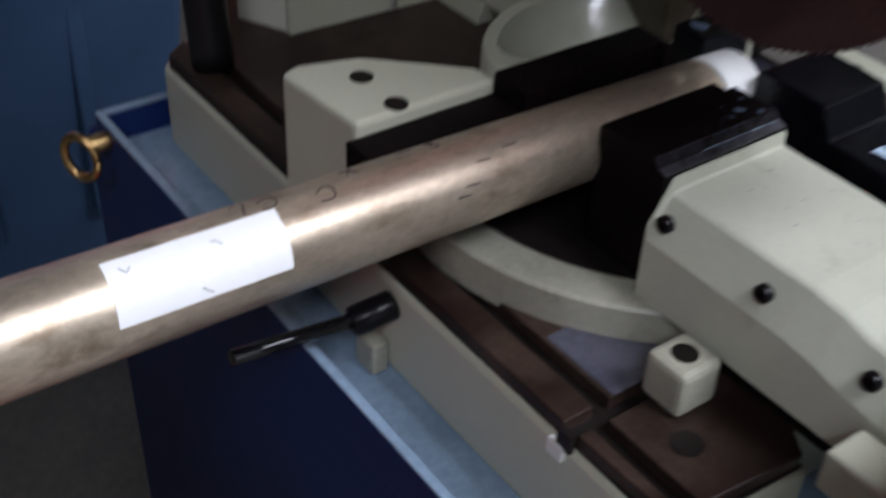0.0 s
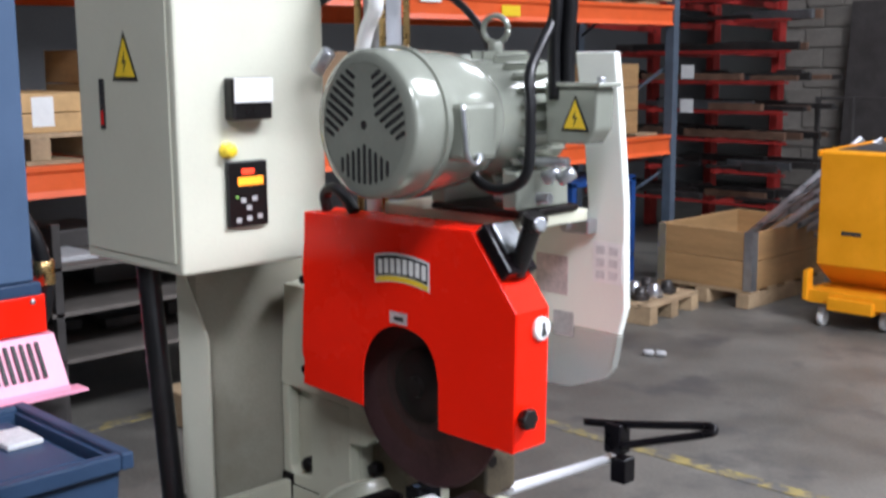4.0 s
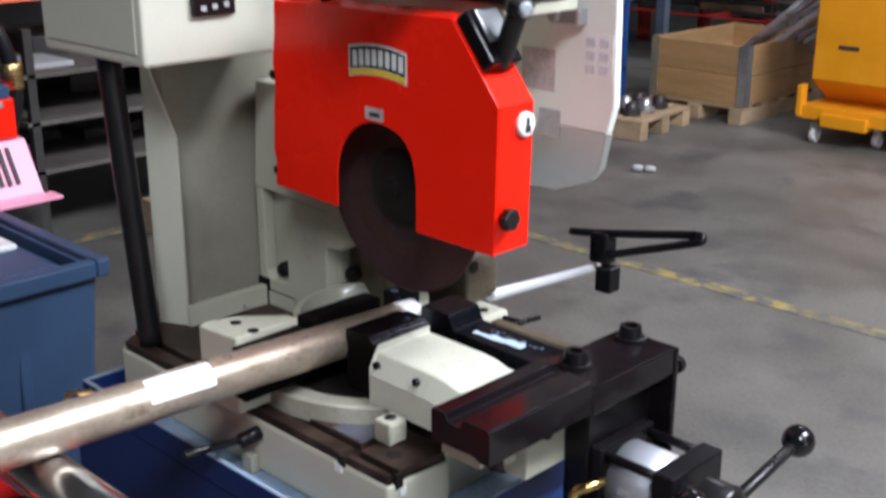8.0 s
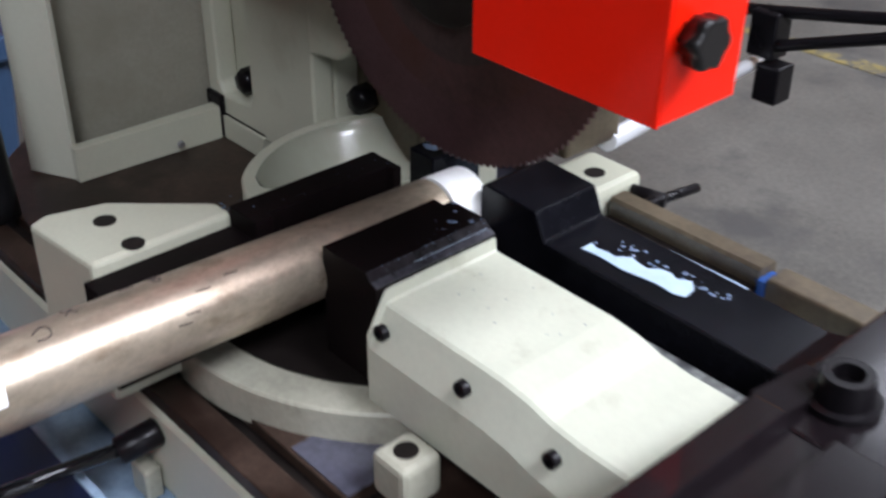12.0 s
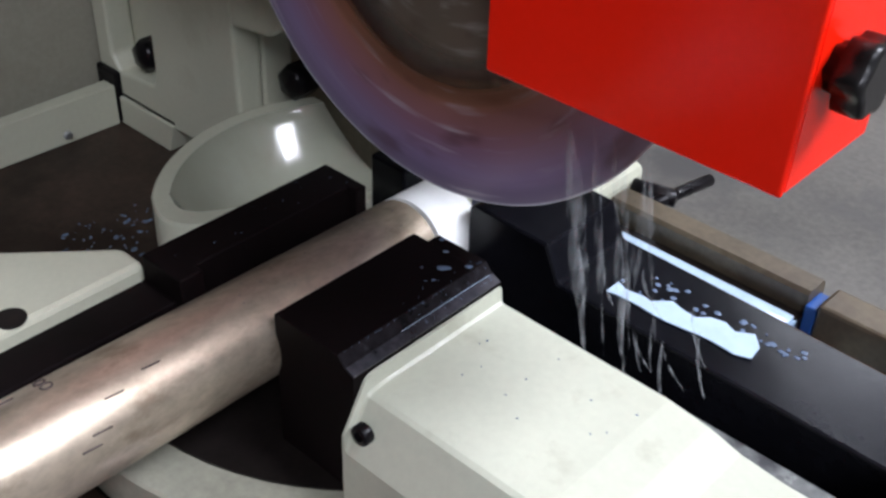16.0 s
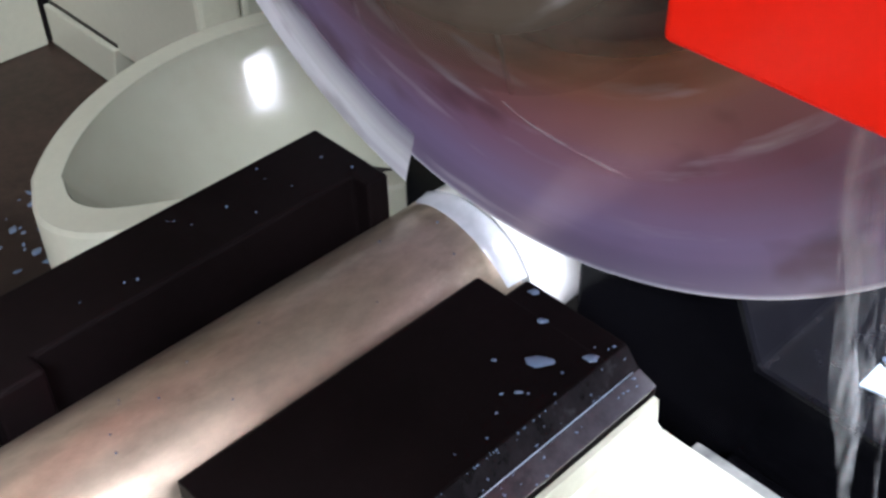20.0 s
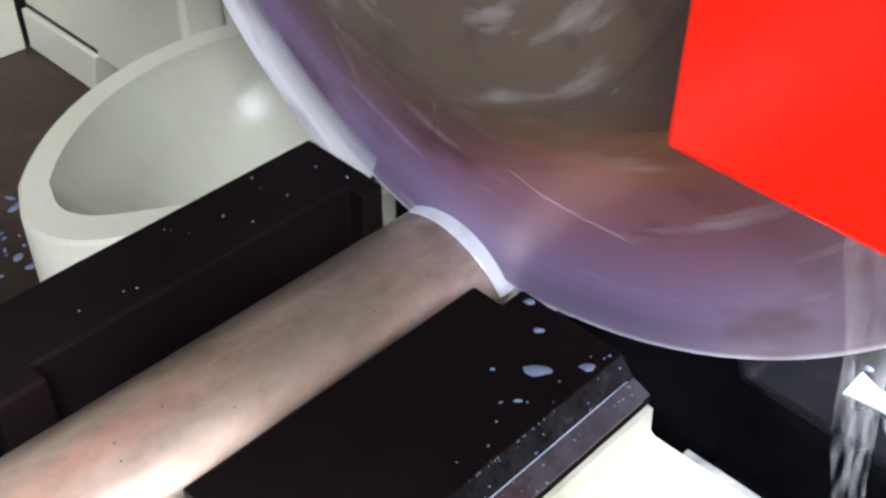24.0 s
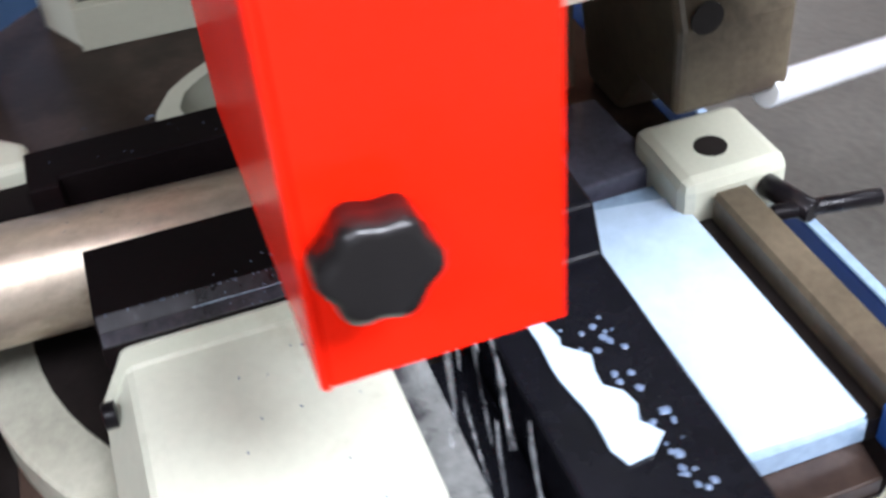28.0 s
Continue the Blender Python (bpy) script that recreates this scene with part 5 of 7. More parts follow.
    bm = bx(B(), 0.150, 0.222, -0.131, -0.066, 1.580, 1.660, 0.008)
    part("capacitor_cover", bm, GREEN_GREY, head, "rounded grey-green capacitor cover")
    bm = B()
    sweep(bm, [(0.2245, -0.139, 1.658), (0.2265, -0.137, 1.62), (0.2265, -0.133, 1.592), (0.2260, -0.118, 1.577), (0.2250, -0.104, 1.584)], 0.0033, 8, 5)
    bolt_head(bm, (0.2215, -0.106, 1.585), (1, 0, 0), 0.006, 0.006, False)
    part("cover_clip", bm, ZINC, head)
    bm = B()
    prism(bm, [(0.208, 1.596), (0.204, 1.678), (0.301, 1.678), (0.298, 1.618), (0.284, 1.596)], "y", 0.056, 0.098, 0.004)
    bx(bm, 0.208, 0.309, 0.050, 0.104, 1.6782, 1.685, 0.002)
    part("terminal_box", bm, GREEN_GREY, head, "grey-green motor terminal box")
    triangle_sign(head, (0.263, 0.0555, 1.634), (1, 0, 0), (0, 0, 1), (0, -1, 0), 0.052)
    for x in (0.216, 0.301):
        part("terminal_screw", bolt_head(B(), (x, 0.066, 1.6845), (0, 0, 1), 0.006, 0.008, False), ZINC, head)
    bm = B()
    ring = [Vector((0.103, 0.06, 1.764)) + Vector((0.020 * math.cos(2 * math.pi * k / 22), 0.006 * math.cos(2 * math.pi * k / 22), 0.020 * math.sin(2 * math.pi * k / 22))) for k in range(23)]
    sweep(bm, ring, 0.0046, 10, 1)
    cyl(bm, (0.103, 0.06, 1.72), (0.103, 0.06, 1.746), 0.012, 14, 0.002)
    part("motor_eye", bm, GREEN_GREY, head, "motor lifting eye")
    # dark iron puts the shade under the motor into this plate
    box_part("motor_base", (0.02, 0.205, 0.0, 0.14, 1.4865, 1.497), DARK_IRON, head, 0.003, "motor foot plate, shade under the motor put into its colour")
    for x in (0.02, 0.17):
        box_part("motor_foot", (x, x + 0.03, 0.0, 0.12, 1.4975, 1.555), GREEN_GREY, head, 0.004)
    box_part("motor_riser", (-0.10, 0.200, 0.0085, 0.17, 1.4665, 1.486), CREAM, head, 0.003, "cream top of the gearbox")
    bm = B()
    for x in (0.235, 0.262):
        cyl(bm, (x, 0.02, 1.545), (x + 0.02, 0.03, 1.560), 0.010, 14, 0.002)
    part("cable_gland", bm, ZINC, head, "bright cable glands")
    cyl_part("tension_rod", (0.135, 0.045, 1.566), (0.255, 0.050, 1.570), 0.007, ZINC, head, 14, 0.001, "bright belt tension rod")
    cyl_part("tension_rod", (0.118, 0.045, 1.508), (0.222, 0.050, 1.514), 0.008, ZINC, head, 14, 0.001, "bright belt tension rod")
    bm = sweep(B(), [(0.222, 0.058, 1.800), (0.226, 0.045, 1.770), (0.238, 0.005, 1.735), (0.254, -0.035, 1.700), (0.264, -0.045, 1.655), (0.266, -0.048, 1.600), (0.262, -0.05, 1.562), (0.238, -0.05, 1.541), (0.200, -0.05, 1.535), (0.168, -0.05, 1.546), (0.150, -0.05, 1.572)], 0.0078, 12, 8)
    part("motor_cable", bm, RUBBER, head, "black motor cable")
    # hoses that climb from the terminal box
    for k, (dx, dy, r) in enumerate(((-0.010, 0.0, 0.0115), (0.0105, 0.004, 0.0105), (0.001, -0.016, 0.0085))):
        bm = sweep(B(), [(0.222 + dx, 0.072 + dy, 1.66), (0.2265 + dx, 0.066 + dy, 1.744), (0.2315 + dx, 0.065 + dy, 1.80), (0.226 + dx, 0.065 + dy, 1.845), (0.208 + dx, 0.065 + dy, 1.895), (0.15 + dx, 0.07, 1.96 + 0.02 * k), (0.06, 0.085, 1.985 + 0.015 * k), (-0.05, 0.10, 1.94), (-0.12, 0.12, 1.85)], r, 14, 8)
        part("motor_hose", bm, RUBBER, head, "thick black motor hose")
    bm = sweep(B(), [(0.06, 0.10, 1.715), (0.02, 0.12, 1.762), (-0.045, 0.13, 1.812), (-0.12, 0.12, 1.85)], 0.0065, 12, 8)
    part("coolant_hose", bm, RUBBER, head, "black coolant hose")
    bm = sweep(B(), [(-0.20, -0.03, 1.468), (-0.20, -0.035, 1.495), (-0.175, -0.035, 1.507), (-0.15, -0.03, 1.49), (-0.13, -0.03, 1.47)], 0.010, 12, 8)
    part("guard_hose", bm, RUBBER, head, "dark coolant hose loop on the guard")


def lift_cylinder():
    bm = cyl(B(), (-0.198, 0.10, 1.32), (-0.198, 0.10, 2.35), 0.033, 32, 0.002)
    lc = part("lift_cylinder", bm, ALU, saw, "tall bright lift cylinder")
    for dx, dy in ((-0.037, -0.025), (0.036, -0.033), (-0.040, 0.030), (0.031, 0.027)):
        cyl_part("guide_rod", (-0.198 + dx, 0.10 + dy, 1.32), (-0.198 + dx, 0.10 + dy, 2.35), 0.006, GOLD, lc, 12, 0, "yellow zinc-plated guide rod")
    box_part("cylinder_foot", (-0.25, -0.11, 0.03, 0.18, 1.301, 1.325), DARK_IRON, lc, 0.003)
    bm = sweep(B(), [(-0.33, 0.05, 1.838), (-0.287, 0.046, 1.851), (-0.225, 0.04, 1.866), (-0.165, 0.035, 1.852), (-0.142, 0.035, 1.810), (-0.168, 0.035, 1.765), (-0.190, 0.035, 1.70)], 0.013, 16, 8)
    part("white_hose", bm, WHITE, lc, "white flexible hose from the switch box")
    bm = sweep(B(), [(-0.33, 0.05, 1.815), (-0.29, 0.046, 1.825), (-0.24, 0.046, 1.842), (-0.20, 0.05, 1.84)], 0.009, 12, 6)
    part("cable_tail", bm, RUBBER, lc)
    bm = B()
    cyl(bm, (-0.262, 0.0, 1.70), (-0.235, 0.01, 1.735), 0.013, 14, 0.002)
    part("hose_valve", bm, ZINC, lc, "small bright hose valve")


BLADE_R = 0.172


def blade():
    """The toothed disc about its own centre, axis along y."""
    teeth = 150
    bm = B()
    th = 0.00125
    def ring(r_of, y):
        return [bm.verts.new((r_of(k) * math.cos(2 * math.pi * k / (teeth * 2)), y, r_of(k) * math.sin(2 * math.pi * k / (teeth * 2)))) for k in range(teeth * 2)]
    inner = lambda k: 0.016
    hub = lambda k: 0.092
    mid = lambda k: 0.124
    rim = lambda k: BLADE_R - (0.0035 if k % 2 else 0.0)
    sides = []
    for y in (-th, th):
        sides.append((ring(inner, y), ring(hub, y), ring(mid, y), ring(rim, y)))
    n = teeth * 2
    for s, (a, h, b, c) in enumerate(sides):
        for k in range(n):
            for lo, hi, idx in ((a, h, 2), (h, b, 0), (b, c, 1)):
                f = (lo[k], lo[(k + 1) % n], hi[(k + 1) % n], hi[k])
                face = bm.faces.new(f if s else f[::-1])
                face.material_index = idx
    for k in range(n):
        bm.faces.new((sides[0][3][k], sides[0][3][(k + 1) % n], sides[1][3][(k + 1) % n], sides[1][3][k])).material_index = 1
        bm.faces.new((sides[1][0][k], sides[1][0][(k + 1) % n], sides[0][0][(k + 1) % n], sides[0][0][k]))
    bmesh.ops.recalc_face_normals(bm, faces=bm.faces)
    ob = part("saw_blade", bm, BLADE, head, "stained toothed circular saw blade", local=True)
    ob.data.materials.append(BLADE_RIM)
    ob.data.materials.append(HUB_STEEL)
    return ob


# ---- the workpiece ----
TUBE_AT, TUBE_DIR, TUBE_R = Vector((-0.0160, 0, 0.9610)), Vector((-0.058, 1, -0.072)).normalized(), 0.0302


def on_tube(a, deg, lift=0.0):
    """A place on the tube's skin: metres along it from the blade, degrees up from the +x side."""
    u = (Vector((1, 0, 0)) - TUBE_DIR * TUBE_DIR.x).normalized()
    w = u.cross(TUBE_DIR)
    if w.z < 0:
        w = -w
    r = radians(deg)
    return TUBE_AT + TUBE_DIR * a + (u * math.cos(r) + w * math.sin(r)) * (TUBE_R + lift)


def workpiece():
    t = thing("steel_tube", TUBE_AT - TUBE_DIR * 0.6 - Vector((0, 0, TUBE_R)), "long bare steel tube with pen marks, clamped in the vise", "tube")
    def sleeve(a0, a1):
        q0, q1 = TUBE_AT + TUBE_DIR * a0, TUBE_AT + TUBE_DIR * a1
        n = a1 - a0
        bm = turned(B(), q0, q1, [(0, TUBE_R), (n * 0.5, TUBE_R), (n, TUBE_R)], 48, cap=False)
        turned(bm, q0, q1, [(0, TUBE_R - 0.004), (n, TUBE_R - 0.004)], 48, cap=False)
        for s in (0.0, n):
            turned(bm, q0, q1, [(s, TUBE_R), (s, TUBE_R - 0.004)], 48, cap=False)
        bmesh.ops.recalc_face_normals(bm, faces=bm.faces)
        return bm
    part("tube_wall", sleeve(-2.6, -0.0035), TUBE, t, "brownish bare steel tube")
    part("offcut", sleeve(0.0003, 0.038), TUBE_CUT, t, "wet end of the tube, glare put into its colour")
    # paper label: a curved sheet with thin turned-down edges
    bm = B()
    skew = 0.0025
    cols, lines = 8, 12
    def sheet(i, j, lift):
        q, d = j / cols, 12 + (82 - 12) * i / lines
        return on_tube(-0.4925 + 0.1045 * q + skew * (i / lines - 0.5), d - 1.5 * q, lift)
    grid = [[bm.verts.new(sheet(i, j, 0.0007)) for j in range(cols + 1)] for i in range(lines + 1)]
    for a, b in zip(grid, grid[1:]):
        for k in range(cols):
            bm.faces.new((a[k], b[k], b[k + 1], a[k + 1])).smooth = True
    border = [(0, j) for j in range(cols)] + [(i, cols) for i in range(lines)] + [(lines, j) for j in range(cols, 0, -1)] + [(i, 0) for i in range(lines, 0, -1)]
    hi, lo = [bm.verts.new(sheet(i, j, 0.0007)) for i, j in border], [bm.verts.new(sheet(i, j, 0.0)) for i, j in border]
    for k in range(len(border)):
        bm.faces.new((hi[k], hi[(k + 1) % len(border)], lo[(k + 1) % len(border)], lo[k]))
    part("paper_label", bm, LABEL_GLOSS, t, "white paper label stuck on the tube")
    rnd = random.Random(4)
    for a, d in ((-0.445, 24), (-0.432, 66), (-0.484, 70)):
        bm = sweep(B(), [on_tube(a, d, 0.0010), on_tube(a + 0.003, d + rnd.uniform(-8, 8), 0.0013), on_tube(a + 0.006, d + rnd.uniform(-10, 10), 0.0010)], 0.0004, 5, 4)
        part("label_scribble", bm, LABEL_GREY, t)
    # pen strokes along the top: crosses, hooks and loops
    def stroke(a, d, pts):
        part("pen_mark", sweep(B(), [on_tube(a + p * 0.006, d + q * 11, 0.0003) for p, q in pts], 0.00055, 5, 5), PEN, t, "black felt-pen stroke")
    loop = [(0.0, 0.0), (0.5, 0.5), (0.3, 1.0), (-0.3, 0.9), (-0.5, 0.4), (0.0, 0.0), (0.5, -0.4), (0.3, -0.9), (-0.3, -1.0), (-0.5, -0.5), (0.0, 0.0)]
    hook = [(-0.6, 0.9), (0.4, 0.8), (0.5, 0.4), (0.1, -0.3), (-0.1, -1.0)]
    ess = [(-0.9, 0.2), (0.2, 0.9), (0.9, 0.6), (0.9, -0.5), (0.2, -1.0), (-0.9, -0.9)]
    bar = [(-0.9, 0.1), (0.9, 0.0)]
    for a, d, pts in ((-0.403, 97, hook), (-0.387, 95, ess), (-0.352, 80, ess), (-0.3265, 104, [(-0.7, 0.8), (0.0, 0.0), (0.7, -0.8)]), (-0.3265, 104, [(0.7, 0.8), (0.0, 0.0), (-0.7, -0.8)]), (-0.283, 108, bar), (-0.262, 106, loop), (-0.240, 54, bar), (-0.254, 30, bar), (-0.262, 20, bar), (-0.215, 62, bar)):
        stroke(a, d, pts)


def roller_stand():
    t = thing("roller_stand", (-0.08, -0.62, 0.0), "red roller stand with a bright steel roller under the tube", "roller stand")
    cz, cy = 0.940, -0.625
    part("roller", cyl(B(), (-0.32, cy, cz), (0.185, cy, cz), 0.034, 36, 0.003), STEEL, t, "bright steel support roller")
    hexa = [(-0.700, 0.935), (-0.634, 0.930), (-0.606, 0.936), (-0.576, 0.921), (-0.539, 0.865), (-0.580, 0.792), (-0.624, 0.786), (-0.70, 0.80), (-0.74, 0.88)]
    for x in (0.196, -0.335):
        pl = part("side_plate", prism(B(), hexa, "x", x, x + 0.006, 0.001), RED_STAND, t, "red painted hexagonal side plate")
        bx0 = x - 0.0105 if x > 0 else x + 0.0075
        bm = turned(B(), (bx0, cy, cz), (bx0 + 0.006, cy, cz), [(0, 0.022), (0.002, 0.022), (0.004, 0.016), (0.004, 0.009), (0.006, 0.008), (0.006, 0.0005)], 24)
        part("roller_bearing", bm, GREY_STOCK, pl, "grey roller bearing")
        bm = B()
        bolt_head(bm, (x + 0.006, -0.622, 0.914), (1, 0, 0), 0.006, 0.006)
        part("plate_screw", bm, ZINC, pl)
        bm = turned(B(), (x + 0.0062, -0.636, 0.834), (x + 0.0072, -0.636, 0.834), [(0, 0.021), (0.0008, 0.021)], 22)
        prism(bm, [(-0.632, 0.85), (-0.612, 0.872), (-0.609, 0.868), (-0.627, 0.845)], "x", x + 0.0062, x + 0.0072)
        part("plate_opening", bm, INK, pl, "dark keyhole opening")
        bx(bm := B(), x + 0.0074, x + 0.011, -0.640, -0.634, 0.842, 0.872, 0.0008)
        part("locking_pin", bm, ZINC, pl)
    for y, z in ((-0.578, 0.912), (-0.70, 0.90)):
        box_part("side_rail", (-0.329, 0.196, y - 0.006, y + 0.006, z - 0.022, z + 0.012), RED_STAND, t, 0.002, "red side rail")
    box_part("post", (-0.11, -0.04, -0.68, -0.60, 0.05, 0.86), RED_STAND, t, 0.003, "red stand post")
    box_part("cross_head", (-0.329, 0.196, -0.67, -0.61, 0.83, 0.86), RED_STAND, t, 0.003)
    for d in ((-0.35, 0.20, -0.665, -0.615), (-0.105, -0.045, -0.86, -0.40)):
        box_part("foot", (*d, 0.0, 0.05), RED_STAND, t, 0.003, "red stand foot")


def coolant_marks():
    rnd = random.Random(11)
    bm = B()
    k = 0
    # on the moving jaw: its flat top, its bevel and its step
    def jaw_z(x):
        return 1.0002 if x < 0.0687 else (1.0003 - 1.26 * (x - 0.0687) if x < 0.0738 else 0.9944 - 0.40 * (x - 0.0740))
    for x, y, rx, ry in ((0.056, -0.0435, 0.0040, 0.0022), (0.0655, -0.0325, 0.0023, 0.0015), (0.046, -0.031, 0.0016, 0.0010), (0.036, -0.0235, 0.0018, 0.0012), (0.047, -0.052, 0.0008, 0.0005), (0.060, -0.056, 0.0013, 0.0004)):
        blob(bm, (x, y, jaw_z(x)), rx, ry, 0.0006, k, 14, radians(42))
        k += 1
    for _ in range(40):
        x, y = min(0.080, max(0.04, rnd.gauss(0.072, 0.007))), rnd.uniform(-0.085, -0.024)
        r = rnd.uniform(0.0001, 0.00042)
        blob(bm, (x, y, jaw_z(x)), r * rnd.uniform(1, 2.2), r, 0.0003, k, 7, radians(rnd.uniform(20, 110)))
        k += 1
    for _ in range(46):
        y = rnd.uniform(-0.134, -0.050)
        r = rnd.uniform(0.00012, 0.00034)
        blob(bm, (0.0692, y, jaw_z(0.0692)), r, r, 0.0005, k, 6)
        k += 1
    # on the fixed jaw and the table beside it
    for _ in range(14):
        r = rnd.uniform(0.0002, 0.0005)
        blob(bm, (rnd.uniform(-0.07, -0.046), rnd.uniform(-0.15, -0.02), 1.0031), r, r, 0.0003, k, 7)
        k += 1
    for _ in range(80):
        x, y = rnd.gauss(-0.276, 0.017), rnd.gauss(-0.058, 0.034)
        r = rnd.uniform(0.001, 0.0028) if rnd.random() < 0.3 else rnd.uniform(0.0004, 0.0012)
        if (x + 0.100) ** 2 + (y - 0.03) ** 2 > 0.143 ** 2:
            blob(bm, (x, y, 0.8713), r * 1.2, r * rnd.uniform(0.5, 1), 0.0005, k, 9, radians(rnd.uniform(0, 180)))
        k += 1
    blob(bm, (-0.056, 0.034, 0.9962), 0.008, 0.006, 0.0008, k, 11)
    # fine specks on the tube
    for _ in range(12):
        p = on_tube(rnd.uniform(-0.16, -0.01), rnd.uniform(60, 110), 0.0001)
        r = rnd.uniform(0.0002, 0.0005)
        blob(bm, (p.x, p.y, p.z), r, r, 0.0003, k, 6)
        k += 1
    # on the far arm
    for _ in range(44):
        x = 0.105 + 0.13 * rnd.random() ** 0.7
        y = 0.064 + 0.11 * (x - 0.1) + rnd.uniform(-0.010, 0.012)
        z = 0.966 - 0.004 * (x - 0.086) / 0.214
        r = rnd.uniform(0.0005, 0.0022)
        if y < 0.084:
            blob(bm, (x, y, z + 0.0003), r * 1.3, r, 0.0005, k, 9)
        k += 1
    # on the slide block
    for _ in range(12):
        x, y = rnd.uniform(0.095, 0.195), rnd.uniform(-0.12, -0.03)
        r = rnd.uniform(0.0003, 0.0008)
        blob(bm, (x, y, 0.9788 - 0.0026 * (x - 0.085)), r, r, 0.0004, k, 8)
        k += 1
    tagged(part("coolant_spatter", bm, DROP_BLUE, saw, "scattered drops of milky coolant"), "scattered drops of milky coolant", kind="stuff")
    bm = B()
    rnd = random.Random(31)
    near = [(0.112 + 0.0086 * q, 0.043 + 0.0006 * q + 0.0012 * math.sin(q)) for q in range(12)]
    far = [(0.207 - 0.0086 * q + rnd.uniform(-0.002, 0.002), 0.073 - 0.0019 * q + rnd.uniform(-0.004, 0.004)) for q in range(12)]
    near[-1], far[0] = (0.2075, 0.052), (0.206, 0.064)
    prism(bm, near + far, "z", 0.9655, 0.9663)
    bmesh.ops.rotate(bm, cent=(0.16, 0.04, 0.9655), matrix=Matrix.Rotation(radians(1.1), 3, "Y"), verts=bm.verts)
    part("coolant_puddle", bm, COOLANT, saw, "puddle of milky coolant on the arm")


# ---- the workshop round the saw ----
def pallet(name_at, label, lx, ly, turn=0.0, group=""):
    t = thing("pallet", name_at, label, "pallet", group)
    for k in range(6):
        y = -ly / 2 + (ly - 0.1) * k / 5
        bm = bx(B(), -lx / 2, lx / 2, y, y + 0.1, 0.105, 0.127, 0.003)
        part("board", bm, PALLET, t, local=True)
    for x in (-lx / 2, -0.05, lx / 2 - 0.1):
        part("bearer", bx(B(), x, x + 0.1, -ly / 2, ly / 2, 0.0, 0.1045, 0.003), PALLET, t, local=True)
    t.rotation_euler = (0, 0, turn)
    return t


def pallet_rack():
    x0, x1 = -4.75, -3.75
    t = thing("pallet_rack", (-4.25, 2.4, 0), "orange and grey-blue steel pallet rack loaded with stock", "pallet rack")
    for y in (-1.5, 0.55, 3.35, 6.36):
        for x in (x0, x1 - 0.08):
            bm = B()
            bx(bm, x, x + 0.08, y - 0.035, y + 0.035, 0.0, 3.6, 0.004)
            part("upright", bm, RACK_GREY, t, "grey-blue perforated upright")
        bm = B()
        for k in range(4):
            z = 0.3 + 0.8 * k
            sweep(bm, [(x0 + 0.08, y, z), (x1 - 0.08, y, z + 0.55)], 0.012, 6, 1)
        part("brace", bm, RACK_GREY, t)
    for ya, yb, zs in ((-1.46, 0.51, (1.09, 2.02)), (0.59, 3.31, (1.09, 2.02, 3.1)), (3.39, 6.32, (0.975, 1.96, 3.1))):
        for z in zs:
            for x in (x0, x1 - 0.05):
                bm = prism(B(), [(x, z), (x, z + 0.15), (x + 0.05, z + 0.15), (x + 0.05, z + 0.125), (x + 0.035, z + 0.11), (x + 0.035, z + 0.03), (x + 0.05, z)], "y", ya, yb)
                part("beam", bm, ORANGE, t, "orange box beam")
            for k in range(6):
                yy = ya + (yb - ya) * (k + 0.5) / 6
                part("deck_board", bx(B(), x0 + 0.05, x1 - 0.06, yy - 0.14, yy + 0.14, z + 0.151, z + 0.168), PALLET, t)
    # labels on the front beam
    for y, z in ((3.62, 2.11), (4.35, 2.04)):
        box_part("beam_label", (x1 + 0.001, x1 + 0.003, y, y + 0.18, z - 0.05, z + 0.10 if y < 4 else z + 0.02), PAPER if y < 4 else INK_YELLOW, t, 0.0)
    # stock on the shelves, each a thing of its own
    rnd = random.Random(5)
    for ya, yb, z, kind in ((-1.3, 0.4, 1.26, 0), (1.62, 3.2, 1.26, 0), (3.5, 6.2, 1.145, 1), (-1.3, 0.4, 2.19, 1), (0.7, 3.2, 2.19, 0), (3.5, 6.2, 2.13, 2), (0.7, 3.2, 3.27, 0), (3.5, 6.2, 3.27, 0)):
        y = ya
        while y < yb - 0.35:
            w = rnd.uniform(0.28, 0.62)
            w = min(w, yb - y)
            h = rnd.uniform(0.2, 0.55)
            d = rnd.uniform(0.5, 0.8)
            xf = -3.82 - rnd.uniform(0.0, 0.12)
            if kind == 2 or (kind == 1 and rnd.random() < 0.5):
                ob = thing("stock_bundle", (xf - d / 2, y + w / 2, z), "bundle of dark steel stock on a rack shelf", "steel stock", "stock on the rack")
                for k in range(9):
                    bm = B()
                    yy, zz = -w / 2 + 0.04 + (k % 5) * w / 5.4, 0.04 + (k // 5) * 0.085
                    bx(bm, -d / 2, d / 2 + rnd.uniform(-0.05, 0.03), yy, yy + w / 7, zz - 0.039, zz + 0.035, 0.004)
                    part("steel_bar", bm, DARK_STOCK, ob, local=True)
            elif rnd.random() < 0.6:
                ob = thing("cardboard_box", (xf - d / 2, y + w / 2, z), "brown cardboard box on a rack shelf", "box", "boxes on the rack")
                part("carton", bx(B(), -d / 2, d / 2, -w / 2, w / 2, 0, h, 0.006), CARDBOARD, ob, local=True)
                part("tape", bx(B(), d / 2 - 0.2, d / 2 + 0.0015, -0.03, 0.03, h - 0.08, h + 0.0015), LABEL_GREY, ob, local=True)
            else:
                ob = thing("wooden_case", (xf - d / 2, y + w / 2, z), "plain wooden case on a rack shelf", "case", "cases on the rack")
